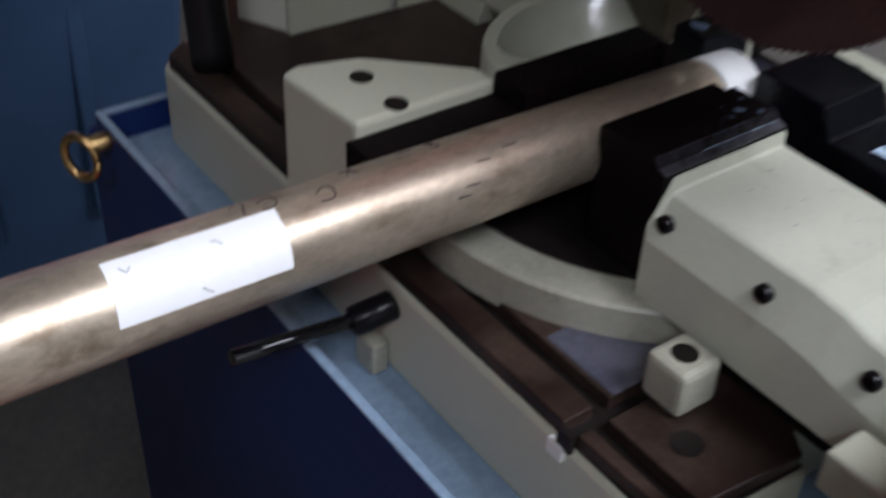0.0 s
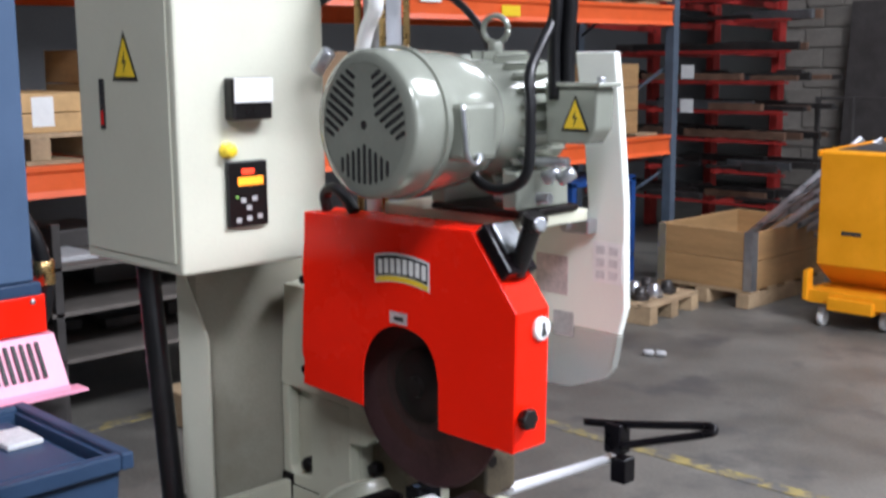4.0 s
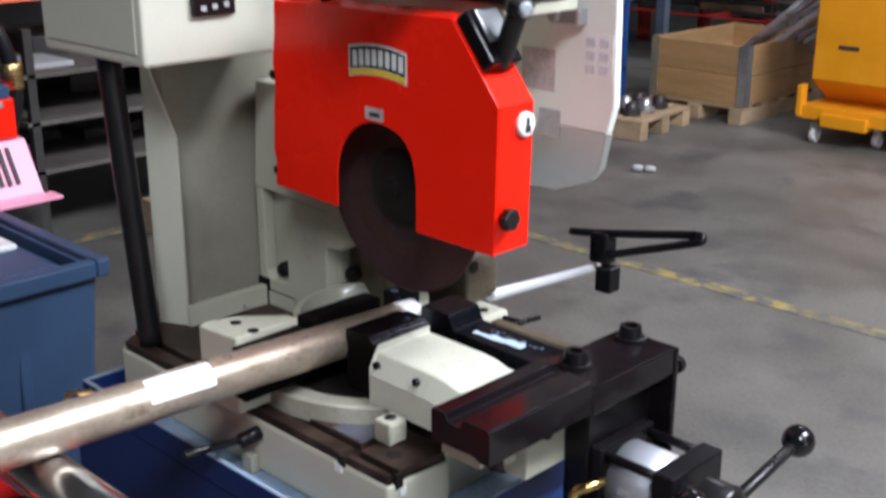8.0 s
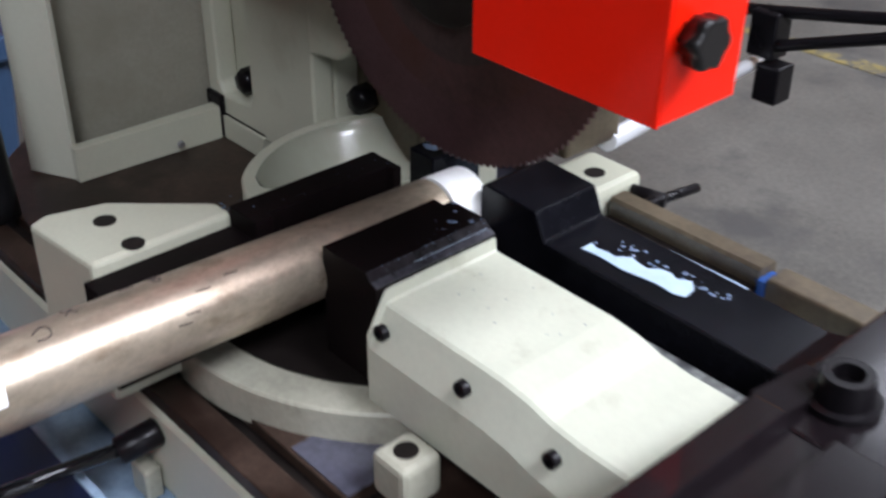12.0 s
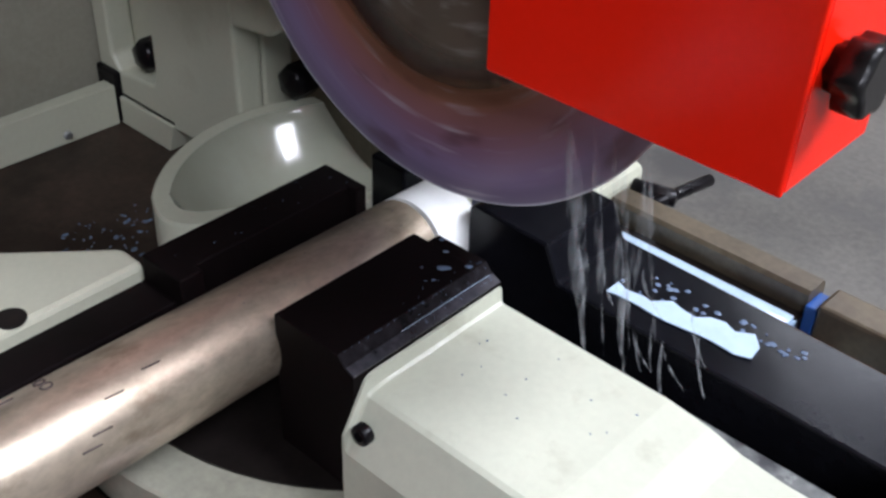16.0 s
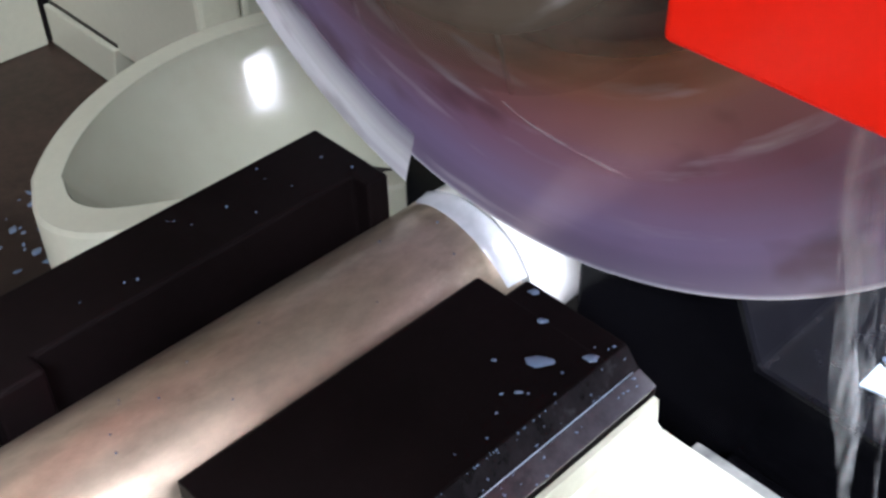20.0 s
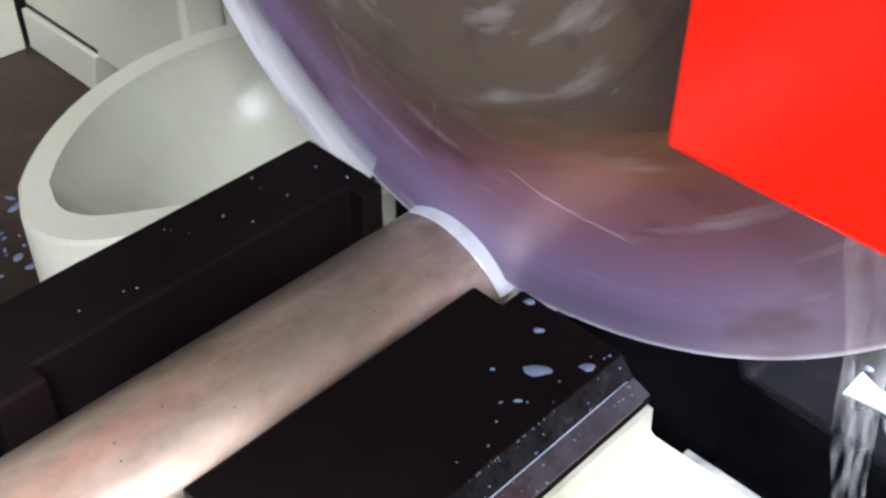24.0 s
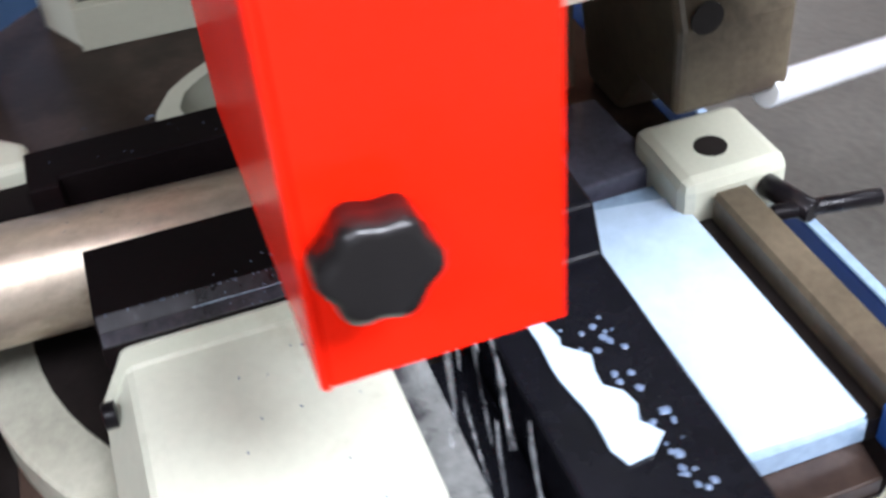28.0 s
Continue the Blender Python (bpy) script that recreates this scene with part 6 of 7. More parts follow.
                for k in range(3):
                    part("plank", bx(B(), -d / 2, d / 2, -w / 2, w / 2, k * h / 3 + 0.002, (k + 1) * h / 3 - 0.004, 0.004), WOOD, ob, local=True)
            y += w + rnd.uniform(0.04, 0.14)
    # a planked case on its own low pallet, with a pale stock label
    pallet((-4.15, 1.22, 1.2585), "low wooden pallet under a planked case", 0.72, 0.62, radians(90), "pallets on the rack")
    ob = thing("wooden_case", (-4.15, 1.22, 1.386), "bright pine case with a pale label on a rack shelf", "case")
    for k in range(2):
        part("plank", bx(B(), -0.28, 0.28, -0.33, 0.27, k * 0.095 + 0.001, k * 0.095 + 0.092, 0.004), WOOD_PALE, ob, local=True)
    part("stock_label", bx(B(), 0.2805, 0.2825, -0.02, 0.09, 0.03, 0.17), PAPER, ob, "pale printed stock label", local=True)
    # pallets on the upper shelf
    for y in (4.55, 5.75, 2.2):
        pallet((-4.22, y, 2.138 if y > 3 else 2.195), "weathered wooden pallet on the rack's upper shelf", 1.05, 0.95, radians(90), "pallets on the rack")
    # pink tube standing on the shelf
    solid("marker_tube", cyl(B(), (-3.86, 4.45, 1.17), (-3.86, 4.45, 1.72), 0.03, 16, 0.004), PINK, "bright pink tube standing on the rack", "tube")
    # grey shelving under the first bays
    s = thing("steel_shelving", (-4.0, 1.35, 0), "low dark grey steel shelving with dusty shelves", "shelving")
    for y in (1.08, 2.35):
        for x in (-4.55, -3.54):
            part("shelf_post", bx(B(), x, x + 0.04, y, y + 0.04, 0, 1.0, 0.002), SHELF_GREY, s)
    for z in (0.352, 0.573, 0.785):
        part("shelf", bx(B(), -4.55, -3.5, 1.06, 2.39, z, z + 0.02, 0.002), DUSTY, s, "dusty grey shelf")
    solid("paper_pad", bx(B(), -3.90, -3.60, 1.13, 1.36, 0.8052, 0.83, 0.004), LABEL_GREY, "grey paper pad lying on the shelving", "papers")
    rnd = random.Random(15)
    for z in (0.352, 0.573, 0.785):
        for k in range(3):
            y, w, h = 1.15 + 0.40 * k + (0.2 if z > 0.7 else 0), rnd.uniform(0.16, 0.33), rnd.uniform(0.05, 0.13)
            kind = rnd.choice((DARK_STOCK, SHELF_GREY))
            solid("parts_box", bx(B(), -4.4, -3.95 + rnd.uniform(-0.1, 0.04), y, y + w, z + 0.0205 - 0.0, z + 0.021 + h, 0.006), kind, "small dusty parts box on the shelving", "box", "boxes on the shelving")
    for y, z in ((1.5, 0.0), (2.0, 0.0)):
        solid("scrap_box", bx(B(), -3.45, -3.1, y + 0.05, y + 0.40, 0.002, 0.17, 0.01), PALLET, "low wooden scrap box on the floor", "box", "scrap boxes")


def cantilever_rack():
    t = thing("cantilever_rack", (-4.4, 8.6, 0), "red cantilever rack crowded with dark bar stock", "cantilever rack")
    for x in (-5.6, -4.9, -4.2):
        part("column", bx(B(), x, x + 0.08, 8.62, 8.74, 0, 2.5, 0.004), RACK_RED, t, "dark red rack column")
    rnd = random.Random(8)
    levels = (0.42, 0.70, 0.97, 1.22, 1.48, 1.74, 2.0, 2.18, 2.36)
    for z in levels:
        for x in (-5.6, -4.9, -4.2):
            part("arm", prism(B(), [(7.6, z), (7.6, z + 0.035), (8.62, z + 0.035), (8.62, z - 0.03)], "x", x + 0.02, x + 0.06), RACK_RED, t, "red rack arm")
        part("front_rail", bx(B(), -5.6 + rnd.uniform(0.3, 1.6), -3.46, 7.585, 7.599, z + 0.012, z + 0.032), RACK_RED, t, "red front rail")
    for z in levels[:-1]:
        for j in range(13):
            a = -5.75 + rnd.uniform(0, 1.9)
            b = min(-3.44, a + rnd.uniform(0.15, 1.1))
            y = 7.62 + j * 0.073
            h = rnd.uniform(0.02, 0.085)
            kind = DARK_STOCK if rnd.random() < 0.72 else (GREY_STOCK if rnd.random() < 0.5 else RUST)
            solid("bar_stock", bx(B(), a, b, y, y + rnd.uniform(0.03, 0.062), z + 0.036, z + 0.036 + h, 0.004), kind, "length of bar stock on a cantilever rack", "bar stock", "bars on the cantilever rack")
    for z, x in ((1.60, -4.50), (1.30, -4.50)):
        solid("paper_tag", bx(B(), x, x + 0.13, 7.575, 7.58, z - 0.07, z + 0.05), PAPER, "white paper tag hanging on the rack", "tag", "rack tags")


def block_wall():
    w = part("wall_block", bx(B(), -4.62, 6.0, 9.65, 9.85, 0.0, 6.0), MORTAR, None)
    tagged(w, "grey concrete block wall with recessed joints", "wall", kind="structure")
    me = bpy.data.meshes.new("concrete_block")
    bm = bx(B(), -0.192, 0.192, -0.02, 0.006, -0.092, 0.092, 0.006, 1)
    bm.to_mesh(me)
    bm.free()
    me.materials.append(BLOCK)
    for r in range(17):
        for c in range(16):
            ob = new("concrete_block", me)
            ob.parent = w
            ob.location = (-4.40 + 0.4 * c + (0.2 if r % 2 else 0.0), 9.648, 0.10 + 0.2 * r)


def crate():
    t = thing("wooden_crate", (-3.05, 6.12, 0), "open pine crate on a pallet, full of steel strip", "crate")
    x0, x1, y0, y1 = -3.42, -2.66, 5.70, 6.78
    for k, x in enumerate((x0, x0 + 0.33, x1 - 0.1)):
        part("bearer", bx(B(), x, x + 0.1, y0 - 0.02, y1, 0.0, 0.10, 0.004), PALLET, t)
    for k in range(5):
        y = y0 + (y1 - y0 - 0.12) * k / 4
        part("deck_board", bx(B(), x0, x1, y, y + 0.12, 0.101, 0.122, 0.003), PALLET, t)
    for k in range(2):
        z = 0.124 + k * 0.205
        part("plank", bx(B(), x0, x1, y0, y0 + 0.022, z, z + 0.200, 0.003), WOOD, t)
        part("plank", bx(B(), x0, x1, y1 - 0.022, y1, z, z + 0.200, 0.003), WOOD, t)
        part("plank", bx(B(), x1 - 0.022, x1, y0 + 0.023, y1 - 0.023, z, z + 0.200, 0.003), WOOD, t)
        part("plank", bx(B(), x0, x0 + 0.022, y0 + 0.023, y1 - 0.023, z, z + 0.200, 0.003), WOOD, t)
    for x, y in ((x1, y0), (x0, y0)):
        sx = 1 if x == x1 else -1
        bm = B()
        bx(bm, min(x + sx * 0.001, x + sx * 0.004), max(x + sx * 0.001, x + sx * 0.004), y - 0.004, y + 0.07, 0.12, 0.535)
        bx(bm, min(x + sx * 0.004, x - sx * 0.06), max(x + sx * 0.004, x - sx * 0.06), y - 0.005, y - 0.001, 0.12, 0.535)
        part("corner_iron", bm, ZINC, t, "grey corner iron")
    # steel strips leaning out
    rnd = random.Random(3)
    for k in range(15):
        y = 5.82 + 0.045 * k
        a = Vector((-3.12 + rnd.uniform(-0.06, 0.06), y, 0.20))
        b = Vector((-1.98 + rnd.uniform(-0.22, 0.05), y + 0.50 + rnd.uniform(-0.1, 0.1), 1.16 - 0.026 * k + rnd.uniform(-0.05, 0.05)))
        solid("steel_strip", sweep(B(), [a, b], 0.026, 4, 1), STRIP, "grey steel strip leaning out of the crate", "steel strip", "strips in the crate")


def hopper():
    t = thing("tipping_hopper", (-1.3, 6.1, 0), "yellow steel tipping hopper on castors", "hopper")
    x0, x1 = -2.14, -0.45
    prof = [(5.60, 0.40), (5.60, 1.115), (5.62, 1.125), (6.62, 1.15), (6.62, 0.5), (6.2, 0.24), (5.82, 0.24)]
    body = part("hopper_body", prism(B(), prof, "x", x0, x1, 0.006), HOPPER, t, "yellow folded-steel hopper body")
    part("hopper_inside", prism(B(), [(5.72, 1.1275), (5.72, 1.1300), (6.58, 1.1515), (6.58, 1.149)], "x", x0 + 0.05, x1 - 0.05), SHELF_GREY, body, "dark opening of the hopper")
    part("rim", prism(B(), [(5.585, 1.09), (5.585, 1.128), (6.635, 1.154), (6.635, 1.115)], "x", x0 - 0.015, x0 + 0.0), HOPPER, body, "yellow rolled rim")
    part("lower_frame", prism(B(), [(5.555, 0.150), (5.555, 0.232), (5.84, 0.2385), (5.84, 0.150)], "x", x0 - 0.04, x1, 0.004), HOPPER, t, "yellow lower frame")
    for x in (x0 + 0.12, x1 - 0.42):
        part("fork_pocket", bx(B(), x, x + 0.3, 5.52, 6.5, 0.12, 0.20, 0.005), HOPPER, t, "yellow fork pocket")
    part("release_lever", bx(B(), x0 - 0.06, x0 - 0.025, 5.54, 5.62, 0.16, 0.36, 0.006), HOPPER, t)
    for x, y in ((x0 + 0.06, 5.60), (x1 - 0.1, 5.60), (x0 + 0.06, 6.4), (x1 - 0.1, 6.4), (x0 + 0.42, 5.72)):
        c = part("castor", bx(B(), x - 0.025, x + 0.025, y - 0.02, y + 0.02, 0.07, 0.125, 0.004), ZINC, t, "bright castor fork")
        part("castor_wheel", cyl(B(), (x - 0.02, y, 0.05), (x + 0.02, y, 0.05), 0.05, 20, 0.004), WHITE, c, "pale castor wheel")
    box_part("maker_bar", (-1.98, -1.85, 5.5955, 5.5995, 0.60, 0.625), SHELF_GREY, t, 0.0, "small unreadable mark")


def small_pallet():
    pallet((-3.15, 5.12, 0), "small weathered pallet on the concrete floor", 0.68, 0.5, radians(96))
    rnd = random.Random(6)
    for k in range(6):
        x, y = -3.20 + 0.15 * (k // 3) + rnd.uniform(-0.02, 0.02), 4.95 + 0.16 * (k % 3) + rnd.uniform(-0.02, 0.02)
        bm = turned(B(), (x, y, 0.128), (x, y, 0.23), [(0, 0.062), (0.03, 0.062), (0.035, 0.045), (0.07, 0.042), (0.085, 0.02)], 18)
        solid("machine_part", bm, ZINC if k % 3 == 1 else DARK_STOCK, "turned metal machine part on a pallet", "machine part", "parts on the pallet")
    for k, (x, y) in enumerate(((-2.47, 4.17), (-2.405, 4.20))):
        bm = turned(B(), (x, y, 0.020), (x + 0.07, y + 0.03, 0.020), [(0, 0.015), (0.012, 0.020), (0.05, 0.019), (0.062, 0.011)], 14)
        solid("metal_offcut", bm, LABEL_GREY, "pale metal offcut lying on the concrete floor", "offcut", "offcuts on the floor")


def blue_racks():
    t = thing("blue_trolley", (-4.0, 5.3, 0), "dark blue steel trolley under the rack", "trolley")
    for x, y in ((-4.3, 5.0), (-3.72, 5.0), (-4.3, 5.7), (-3.72, 5.7)):
        part("leg", bx(B(), x, x + 0.05, y, y + 0.05, 0.0, 0.86, 0.003), BLUE_DOOR, t)
    for z in (0.25, 0.82):
        part("shelf", bx(B(), -4.3, -3.67, 5.0, 5.75, z, z + 0.03, 0.003), BLUE_DOOR, t)
    solid("yellow_strap", sweep(B(), [(-3.6, 5.35, 0.012), (-3.61, 5.34, 0.25), (-3.63, 5.35, 0.45), (-3.66, 5.36, 0.60)], 0.022, 8, 6), INK_YELLOW, "yellow plastic strap hanging down", "strap")


def trash_bin():
    t = thing("waste_bin", (-1.45, -0.12, 0), "blue-grey plastic waste bin with a full bag inside", "waste bin")
    x0, x1, y0, y1 = -1.80, -1.225, -0.40, 0.125
    bm = B()
    lo = [(x0 + 0.05, y0 + 0.05), (x1 - 0.05, y0 + 0.05), (x1 - 0.05, y1 - 0.05), (x0 + 0.05, y1 - 0.05)]
    hi = [(x0, y0), (x1, y0), (x1, y1), (x0, y1)]
    inn = [(x0 + 0.03, y0 + 0.03), (x1 - 0.03, y0 + 0.03), (x1 - 0.03, y1 - 0.03), (x0 + 0.03, y1 - 0.03)]
    rings = [[bm.verts.new((*p, z)) for p in ps] for ps, z in ((lo, 0.0), (hi, 0.735), (inn, 0.735), ([(a * 0.98 - 0.03, b) for a, b in inn], 0.66))]
    bm.faces.new(rings[0][::-1]), bm.faces.new(rings[3])
    for a, b in zip(rings, rings[1:]):
        for k in range(4):
            bm.faces.new((a[k], a[(k + 1) % 4], b[(k + 1) % 4], b[k]))
    bmesh.ops.recalc_face_normals(bm, faces=bm.faces)
    bmesh.ops.bevel(bm, geom=[e for e in bm.edges if abs(e.verts[0].co.z - e.verts[1].co.z) > 0.3], offset=0.02, segments=3, profile=0.5, affect="EDGES")
    part("bin_body", bm, BIN_BLUE, t, "blue-grey plastic bin body")
    bm = B()
    for d in ((x0 - 0.02, x1 + 0.02, y0 - 0.02, y0 + 0.015, 0.705, 0.75), (x0 - 0.02, x1 + 0.02, y1 - 0.015, y1 + 0.02, 0.705, 0.75), (x0 - 0.02, x0 + 0.015, y0 + 0.0155, y1 - 0.0155, 0.705, 0.75), (x1 - 0.015, x1 + 0.02, y0 + 0.0155, y1 - 0.0155, 0.705, 0.75)):
        bx(bm, *d, 0.006)
    part("bin_rim", bm, BIN_BLUE, t, "thick rolled bin rim")
    for k, y in enumerate((-0.3, -0.1)):
        part("rib", bx(B(), x1 - 0.045, x1 - 0.012, y, y + 0.03, 0.15, 0.68, 0.006), BIN_BLUE, t)
    bm = B()
    bx(bm, -1.77, -1.30, -0.185, 0.08, 0.662, 0.722, 0.02, 2)
    solid("plastic_bag", bm, BIN_BLUE, "full blue plastic bag in the waste bin", "bag")
    bm = bx(B(), -1.64, -1.50, -0.05, 0.05, 0.7222, 0.740, 0.006, 2)
    solid("crumpled_card", bm, LABEL_PALE, "crumpled pale card in the waste bin", "cardboard")
    bm = bx(B(), -1.76, -1.40, -0.33, -0.19, 0.664, 0.80, 0.006)
    solid("white_carton", bm, PAPER, "small white carton on top of the waste bin", "box")


def second_machine():
    """A slate-blue machine with a red panel and a slotted pink guard."""
    t = thing("band_saw", (-2.3, -0.35, 0), "slate-blue band saw with red and pink slotted guards", "saw")
    part("base", bx(B(), -2.75, -2.02, -0.95, 0.28, 0.0, 0.50, 0.01), MACHINE_BLUE, t, "slate-blue machine base")
    part("bed", bx(B(), -2.7, -2.0, -1.0, 0.372, 0.585, 0.735, 0.008), SHELF_GREY, t, "black machine bed")
    part("bed_support", bx(B(), -2.6, -2.1, -0.8, 0.2, 0.50, 0.585, 0.004), SHELF_GREY, t)
    part("side_table", bx(B(), -2.05, -1.72, -0.45, 0.16, 0.60, 0.63, 0.004), LABEL_GREY, t, "pale steel side table")
    part("column", bx(B(), -2.5, -2.0, -0.6, 0.285, 1.06, 1.98, 0.008), MACHINE_BLUE, t, "tall slate-blue column")
    part("top_cover", bx(B(), -2.51, -1.99, -0.61, 0.29, 1.982, 2.35, 0.006), PAPER, t, "white top cover")
    part("column_foot", bx(B(), -2.5, -1.985, -0.6, 0.30, 1.02, 1.058, 0.004), BIN_BLUE, t)
    part("red_panel", bx(B(), -2.48, -1.99, -0.6, 0.312, 0.90, 1.018, 0.004), RED, t, "red guard panel")
    bm = prism(B(), [(-1.985, 0.895), (-1.900, 0.745), (-1.880, 0.735), (-2.4, 0.735), (-2.4, 0.895)], "y", -0.6, 0.33, 0.003)
    g = part("slotted_guard", bm, PINK, t, "pink slanting slotted guard")
    for k in range(24):
        y = 0.262 - 0.0245 * k
        bm = B()
        p = [(-1.970, 0.878), (-1.913, 0.778), (-1.9085, 0.7805), (-1.9655, 0.8805)]
        prism(bm, p, "y", y - 0.0052, y + 0.0052)
        part("slot", bm, INK, g)
    part("guard_lip", bx(B(), -1.93, -1.86, -0.6, 0.37, 0.725, 0.7345, 0.002), PINK, g)
    bolt_head(bm := B(), (-1.99, 0.27, 1.0), (1, 0, 0), 0.008, 0.006, False)
    part("panel_screw", bm, ZINC, t)
    part("hose", sweep(B(), [(-2.15, 0.32, 1.26), (-2.12, 0.36, 1.15), (-2.12, 0.38, 1.02), (-2.14, 0.36, 0.9), (-2.2, 0.30, 0.8)], 0.025, 12, 8), RUBBER, t, "black machine hose")
    part("brass_fitting", cyl(B(), (-2.12, 0.375, 1.02), (-2.12, 0.375, 1.10), 0.034, 14, 0.004), GOLD, t)


def wall_clutter():
    """Sheets and frames that lean against the block wall."""
    for k, (x, w, h) in enumerate(((-3.85, 0.5, 2.25), (-3.25, 0.4, 2.0), (-2.6, 0.5, 2.4))):
        bm = bx(B(), x, x + w, 9.30, 9.32, 0.02, h, 0.003)
        bmesh.ops.rotate(bm, cent=(x, 9.31, 0.02), matrix=Matrix.Rotation(radians(-5), 3, "X"), verts=bm.verts)
        solid("leaning_sheet", bm, GREY_STOCK if k % 2 else SHELF_GREY, "dark steel sheet leaning on the block wall", "sheet", "leaning sheets")
    t = thing("tube_rack", (-3.0, 8.5, 0), "dark tubular steel stock rack standing by the wall", "rack")
    for x in (-3.68, -3.36, -3.05, -2.7):
        part("post", bx(B(), x, x + 0.04, 8.5, 8.54, 0.0, 1.36, 0.003), SHELF_GREY, t)
    for z in (0.7, 1.33):
        part("rail", bx(B(), -3.68, -2.66, 8.545, 8.58, z, z + 0.03, 0.003), SHELF_GREY, t)


# ---- falling coolant ----
def coolant_streams():
    """Rigid streams of coolant that leave the guard and fall beside the blade; each entry holds the piece, its drop and its phase."""
    rnd = random.Random(21)
    made = []

    def ribbon(xa, ya, xb, yb, n, w):
        """A thin wavy sheet of liquid, foot to top, n high and w wide."""
        bm = B()
        side = Vector((0.80, 0.60, 0.0))
        rows = []
        ph = rnd.random() * 6
        for s in range(25):
            q = s / 24
            c = Vector((xa + (xb - xa) * q, ya + (yb - ya) * q, 1.255 + n * q)) + side * (w * 0.05 * math.sin(4 * q + ph))
            half = 1.25 * w * (0.30 + 0.10 * math.sin(7 * q + ph) + 0.06 * math.sin(17 * q + 2 * ph)) * min(1.0, 3 * q + 0.06, 5 * (1 - q) + 0.15)
            rows.append([bm.verts.new(c + side * half * k + Vector((0.6, -0.8, 0)) * (0.25 * half * (1 - k * k))) for k in (-1.0, -0.5, 0.0, 0.5, 1.0)])
        for a, b in zip(rows, rows[1:]):
            for k in range(4):
                bm.faces.new((a[k], a[k + 1], b[k + 1], b[k])).smooth = True
        return bm
    for xa, ya, xb, yb, n, w in ((0.136, -0.008, 0.107, -0.007, 0.150, 0.0075), (0.142, -0.012, 0.114, -0.010, 0.140, 0.011), (0.152, 0.010, 0.130, 0.010, 0.130, 0.005), (0.141, 0.033, 0.137, 0.030, 0.085, 0.008), (0.168, 0.016, 0.146, 0.012, 0.125, 0.004), (0.160, -0.004, 0.136, -0.004, 0.135, 0.006), (0.150, -0.012, 0.124, -0.010, 0.140, 0.005)):
        ob = part("coolant_stream", ribbon(xa, ya, xb, yb, n, w), SPRAY, saw, "thin falling stream of milky coolant")
        made.append((ob, 1.255 - 0.965 if ya < 0.03 else 1.255 - 0.990, rnd.random()))
    # short curling threads that break off the streams
    for k in range(12):
        x, y = 0.118 + 0.075 * rnd.random(), rnd.uniform(-0.010, 0.020)
        n, r = rnd.uniform(0.018, 0.05), rnd.uniform(0.0005, 0.0010)
        bend = rnd.uniform(0.0, 0.018)
        pts = [Vector((x + bend * (s / 5) ** 2, y, 1.33 - n * s / 5)) for s in range(6)]
        ob = part("coolant_thread", sweep(B(), pts, r, 6, 4, lambda s, r=r: r * (0.3 + 0.8 * math.sin(math.pi * min(1.0, s * 0.95 + 0.03)))), SPRAY, saw, "short thread of falling coolant")
        made.append((ob, 0.285 + 0.075 * rnd.random(), rnd.random()))
    return made


def ring_sector(name, r0, r1, y, spread, mat, label):
    bm = B()
    n = 30
    grid = [[bm.verts.new(((r0 + (r1 - r0) * j / 4) * math.cos(radians(-spread + 2 * spread * i / n)), y, (r0 + (r1 - r0) * j / 4) * math.sin(radians(-spread + 2 * spread * i / n)))) for j in range(5)] for i in range(n + 1)]
    for a, b in zip(grid, grid[1:]):
        for j in range(4):
            bm.faces.new((a[j], a[j + 1], b[j + 1], b[j]))
    return part(name, bm, mat, head, label, local=True)


def coolant_films():
    """Milky films that the turning blade drags out of the guard: rigid sectors about the blade's centre."""
    return [ring_sector("coolant_film", 0.098, 0.1722, -0.0022 - 0.00025 * k, 36.6, FILM, "thin lavender film of coolant on the blade") for k in range(5)]


def hub_films():
    """Grey water that whirls round the spindle."""
    return [ring_sector("hub_film", 0.030, 0.098, -0.0372 - 0.00025 * k, 37.2, HUB_FILM, "grey whirling film of coolant round the spindle") for k in range(5)]


def coolant_streaks():
    """Thin curved threads of coolant thrown across the turning blade."""
    rnd = random.Random(77)
    made = []
    for k in range(4):
        r0, grow, spread = rnd.uniform(0.112, 0.128), rnd.uniform(0.006, 0.028), rnd.uniform(9, 20)
        pts = [Vector(((r0 + grow * s / 8) * math.cos(radians(-spread + 2 * spread * s / 8)), -0.0042 - 0.0004 * math.sin(s), (r0 + grow * s / 8) * math.sin(radians(-spread + 2 * spread * s / 8)))) for s in range(9)]
        r = rnd.uniform(0.0002, 0.0005)
        ob = part("coolant_streak", sweep(B(), pts, r, 6, 3, lambda s, r=r: r * (0.2 + 0.9 * math.sin(math.pi * min(1.0, s * 0.96 + 0.02)))), SPRAY, head, "thin streak of coolant on the blade", local=True)
        made.append((ob, rnd.uniform(70, 168), rnd.random()))
    return made


hall()
cabinet()
base_casting()
turntable()
fixed_jaw()
moving_vise()
far_side()
column()
switch_box()
saw_head()
lift_cylinder()
the_blade = blade()
workpiece()
roller_stand()
coolant_marks()
pallet_rack()
cantilever_rack()
crate()
hopper()
small_pallet()
blue_racks()
trash_bin()
second_machine()
wall_clutter()
strands = coolant_streams()
films = coolant_films()
whirls = hub_films()
streaks = coolant_streaks()
bm = B()
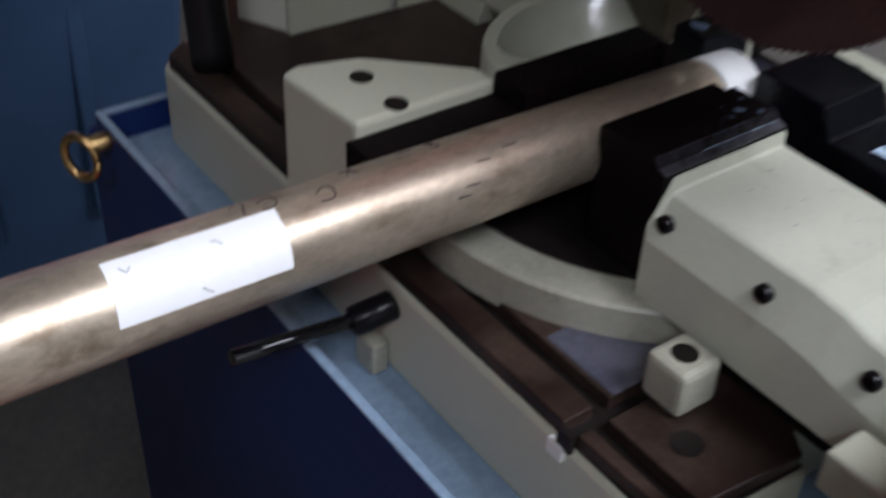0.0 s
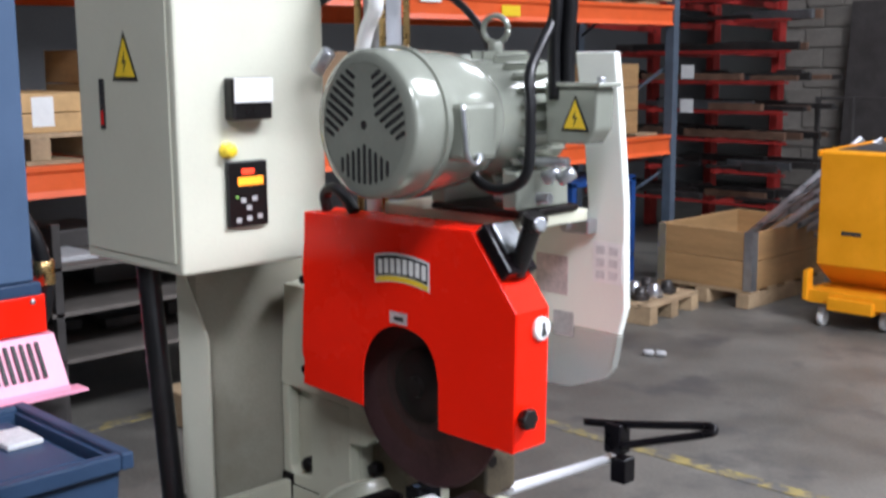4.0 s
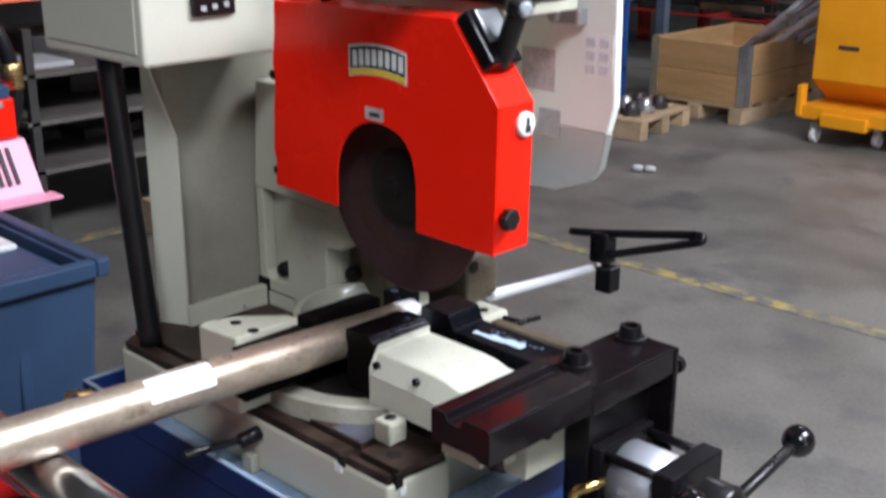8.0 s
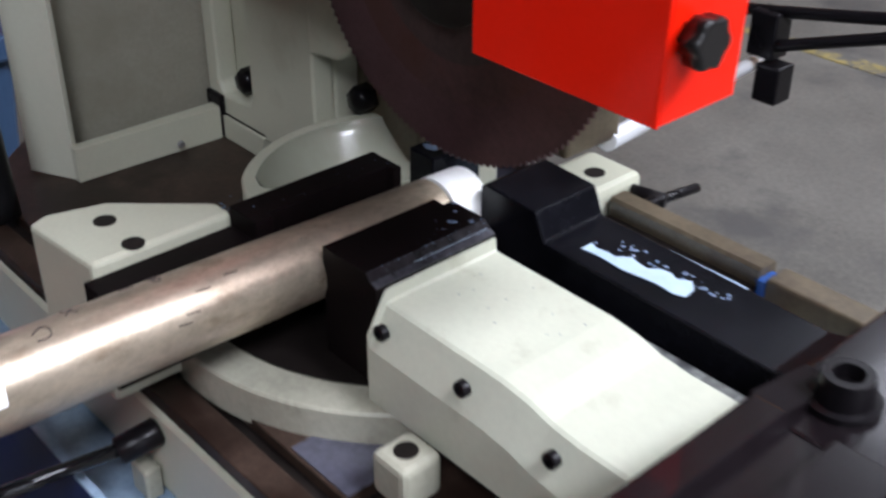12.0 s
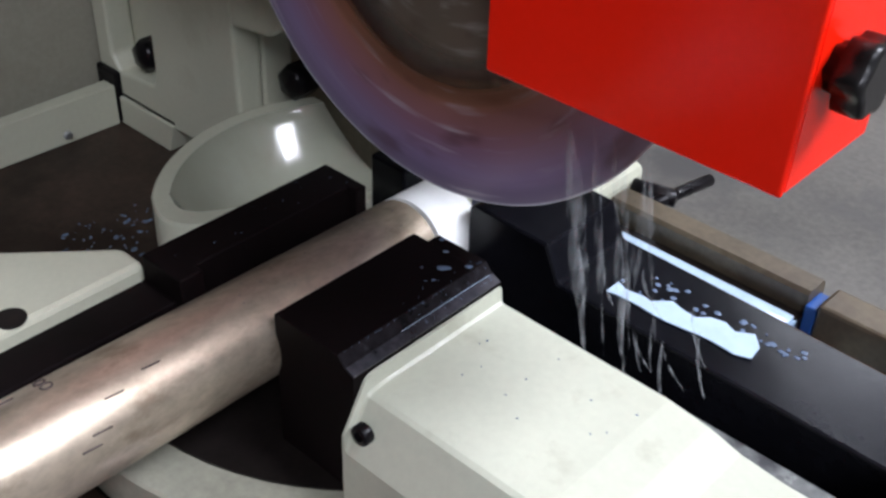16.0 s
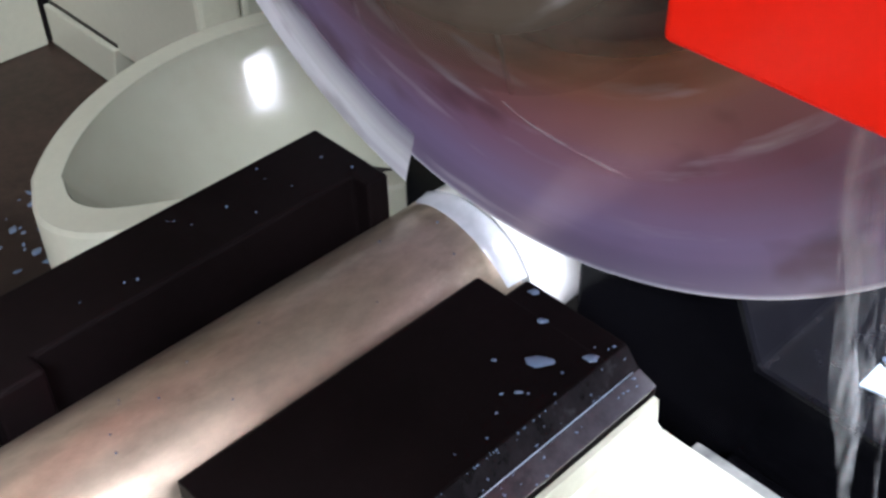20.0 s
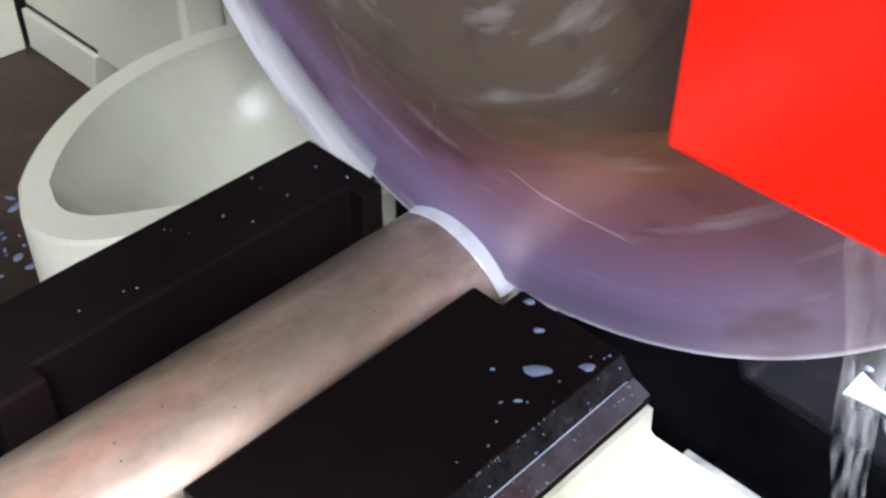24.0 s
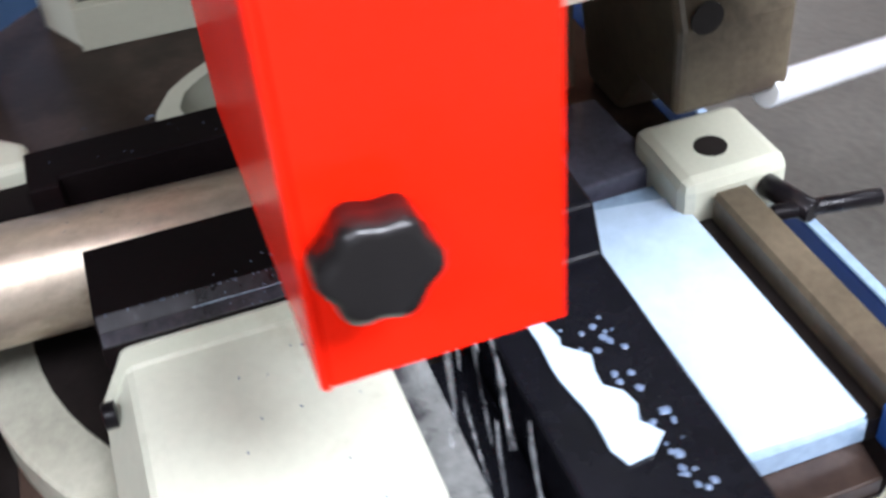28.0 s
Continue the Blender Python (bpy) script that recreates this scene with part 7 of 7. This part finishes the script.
lo = [[bm.verts.new(on_tube(a * (0.55 + 0.45 * math.sin(math.pi * (d + 6) / 142)), d, lift)) for a, lift in ((-0.0125, 0.0001), (-0.0115, 0.0009), (-0.006, 0.0013), (-0.0030, 0.0018), (-0.0018, 0.0012), (-0.0018, 0.0001))] for d in range(28, 128, 4)]
for a, b in zip(lo, lo[1:]):
    for j in range(5):
        bm.faces.new((a[j], a[j + 1], b[j + 1], b[j])).smooth = True
collar = part("coolant_collar", bm, COLLAR, saw, "pale band of coolant round the cut")
crest = ring_sector("coolant_crest", 0.160, 0.1835, -0.0042, 17, FOAM, "white crest of coolant along the rim")
block_wall()

# the head's travel: seconds and metres of descent
DROP = [(0, 0.0), (13.2, 0.0), (14.5, 0.0), (15.5, 0.003), (17, 0.012), (18.5, 0.024), (20, 0.0265), (21.5, 0.031), (23.5, 0.043), (25, 0.0475), (26.5, 0.051), (28, 0.051)]


FILM_TURN = (92, 164, 236, 308, 20)


def motions():
    walk(head, [(t, pose(0, 0, -d)) for t, d in DROP])
    rows = [(0, pose(0.005, -0.0015, 1.196)), (13.4, pose(0.005, -0.0015, 1.196))]
    turn, t = 0.0, 13.4
    while t < 27.95:
        t = round(t + 0.2, 2)
        turn += 64 if t > 14.2 else 25
        rows.append((min(t, 28.0), pose(0.005, -0.0015, 1.196, 0, turn, 0)))
    walk(the_blade, rows)
    for k, ob in enumerate(films):
        rows = [(0, pose(0.005, -0.0015, 1.196, 0, -62, 0)), (15.0, pose(0.005, -0.0015, 1.196, 0, -62, 0))]
        for j in range(1, 6):
            rows.append((15.0 + 0.22 * j, pose(0.005, -0.0015, 1.196, 0, -62 + FILM_TURN[k] * j / 5, 0)))
        rows.append((28.0, pose(0.005, -0.0015, 1.196, 0, -62 + FILM_TURN[k] + 14, 0)))
        walk(ob, rows)
    for k, ob in enumerate(whirls):
        rows = [(0, pose(0.128, -0.0015, 1.262, 0, -36, 0)), (15.2, pose(0.128, -0.0015, 1.262, 0, -36, 0))]
        for j in range(1, 7):
            rows.append((15.2 + 0.2 * j, pose(0.128 - 0.123 * j / 6, -0.0015, 1.262 - 0.066 * j / 6, 0, -36 + (FILM_TURN[k] + 10) * j / 6, 0)))
        rows.append((28.0, pose(0.005, -0.0015, 1.196, 0, -26 + FILM_TURN[k] + 60, 0)))
        walk(ob, rows)
    for ob, turn, phase in streaks:
        rows = [(0, pose(0.005, -0.0015, 1.196, 0, -62, 0)), (15.4 + 0.6 * phase, pose(0.005, -0.0015, 1.196, 0, -62, 0))]
        for j in range(1, 5):
            rows.append((16.1 + 0.6 * phase + 0.2 * j, pose(0.005, -0.0015, 1.196, 0, -62 + (turn + 62) * j / 4, 0)))
        for j in range(1, 8):
            rows.append((18.0 + 1.4 * j, pose(0.005, -0.0015, 1.196, 0, turn + 9 * math.sin(j * 2.1 + 6 * phase), 0)))
        walk(ob, rows + [(28.0, pose(0.005, -0.0015, 1.196, 0, turn, 0))])
    walk(crest, [(t, pose(0.005, -0.0015, 1.196, 0, a, 0)) for t, a in ((0, -60), (16.8, -60), (17.1, 2), (17.4, 64), (17.7, 124), (20.0, 121), (24.0, 127), (28.0, 127))])
    def about_tube(deg):
        return Matrix.Translation(TUBE_AT) @ Matrix.Rotation(radians(deg), 4, TUBE_DIR) @ Matrix.Translation(-TUBE_AT)
    walk(collar, [(t, about_tube(a)) for t, a in ((0, 180), (18.0, 180), (18.3, 120), (18.6, 60), (18.9, 0), (28.0, 0))])
    for ob, fall, phase in strands:
        rows = [(0, pose(0, 0, 0)), (15.0 + 0.3 * phase, pose(0, 0, 0))]
        t = 15.2 + 0.4 * phase
        k = 0
        while t < 27.7:
            rows.append((round(t, 2), pose(0.004 * math.sin(k * 1.7 + 6 * phase), 0, -fall - 0.010 * math.sin(k * 2.3 + 9 * phase))))
            t += 0.5
            k += 1
        rows.append((28.0, pose(0, 0, -fall)))
        walk(ob, rows)


motions()
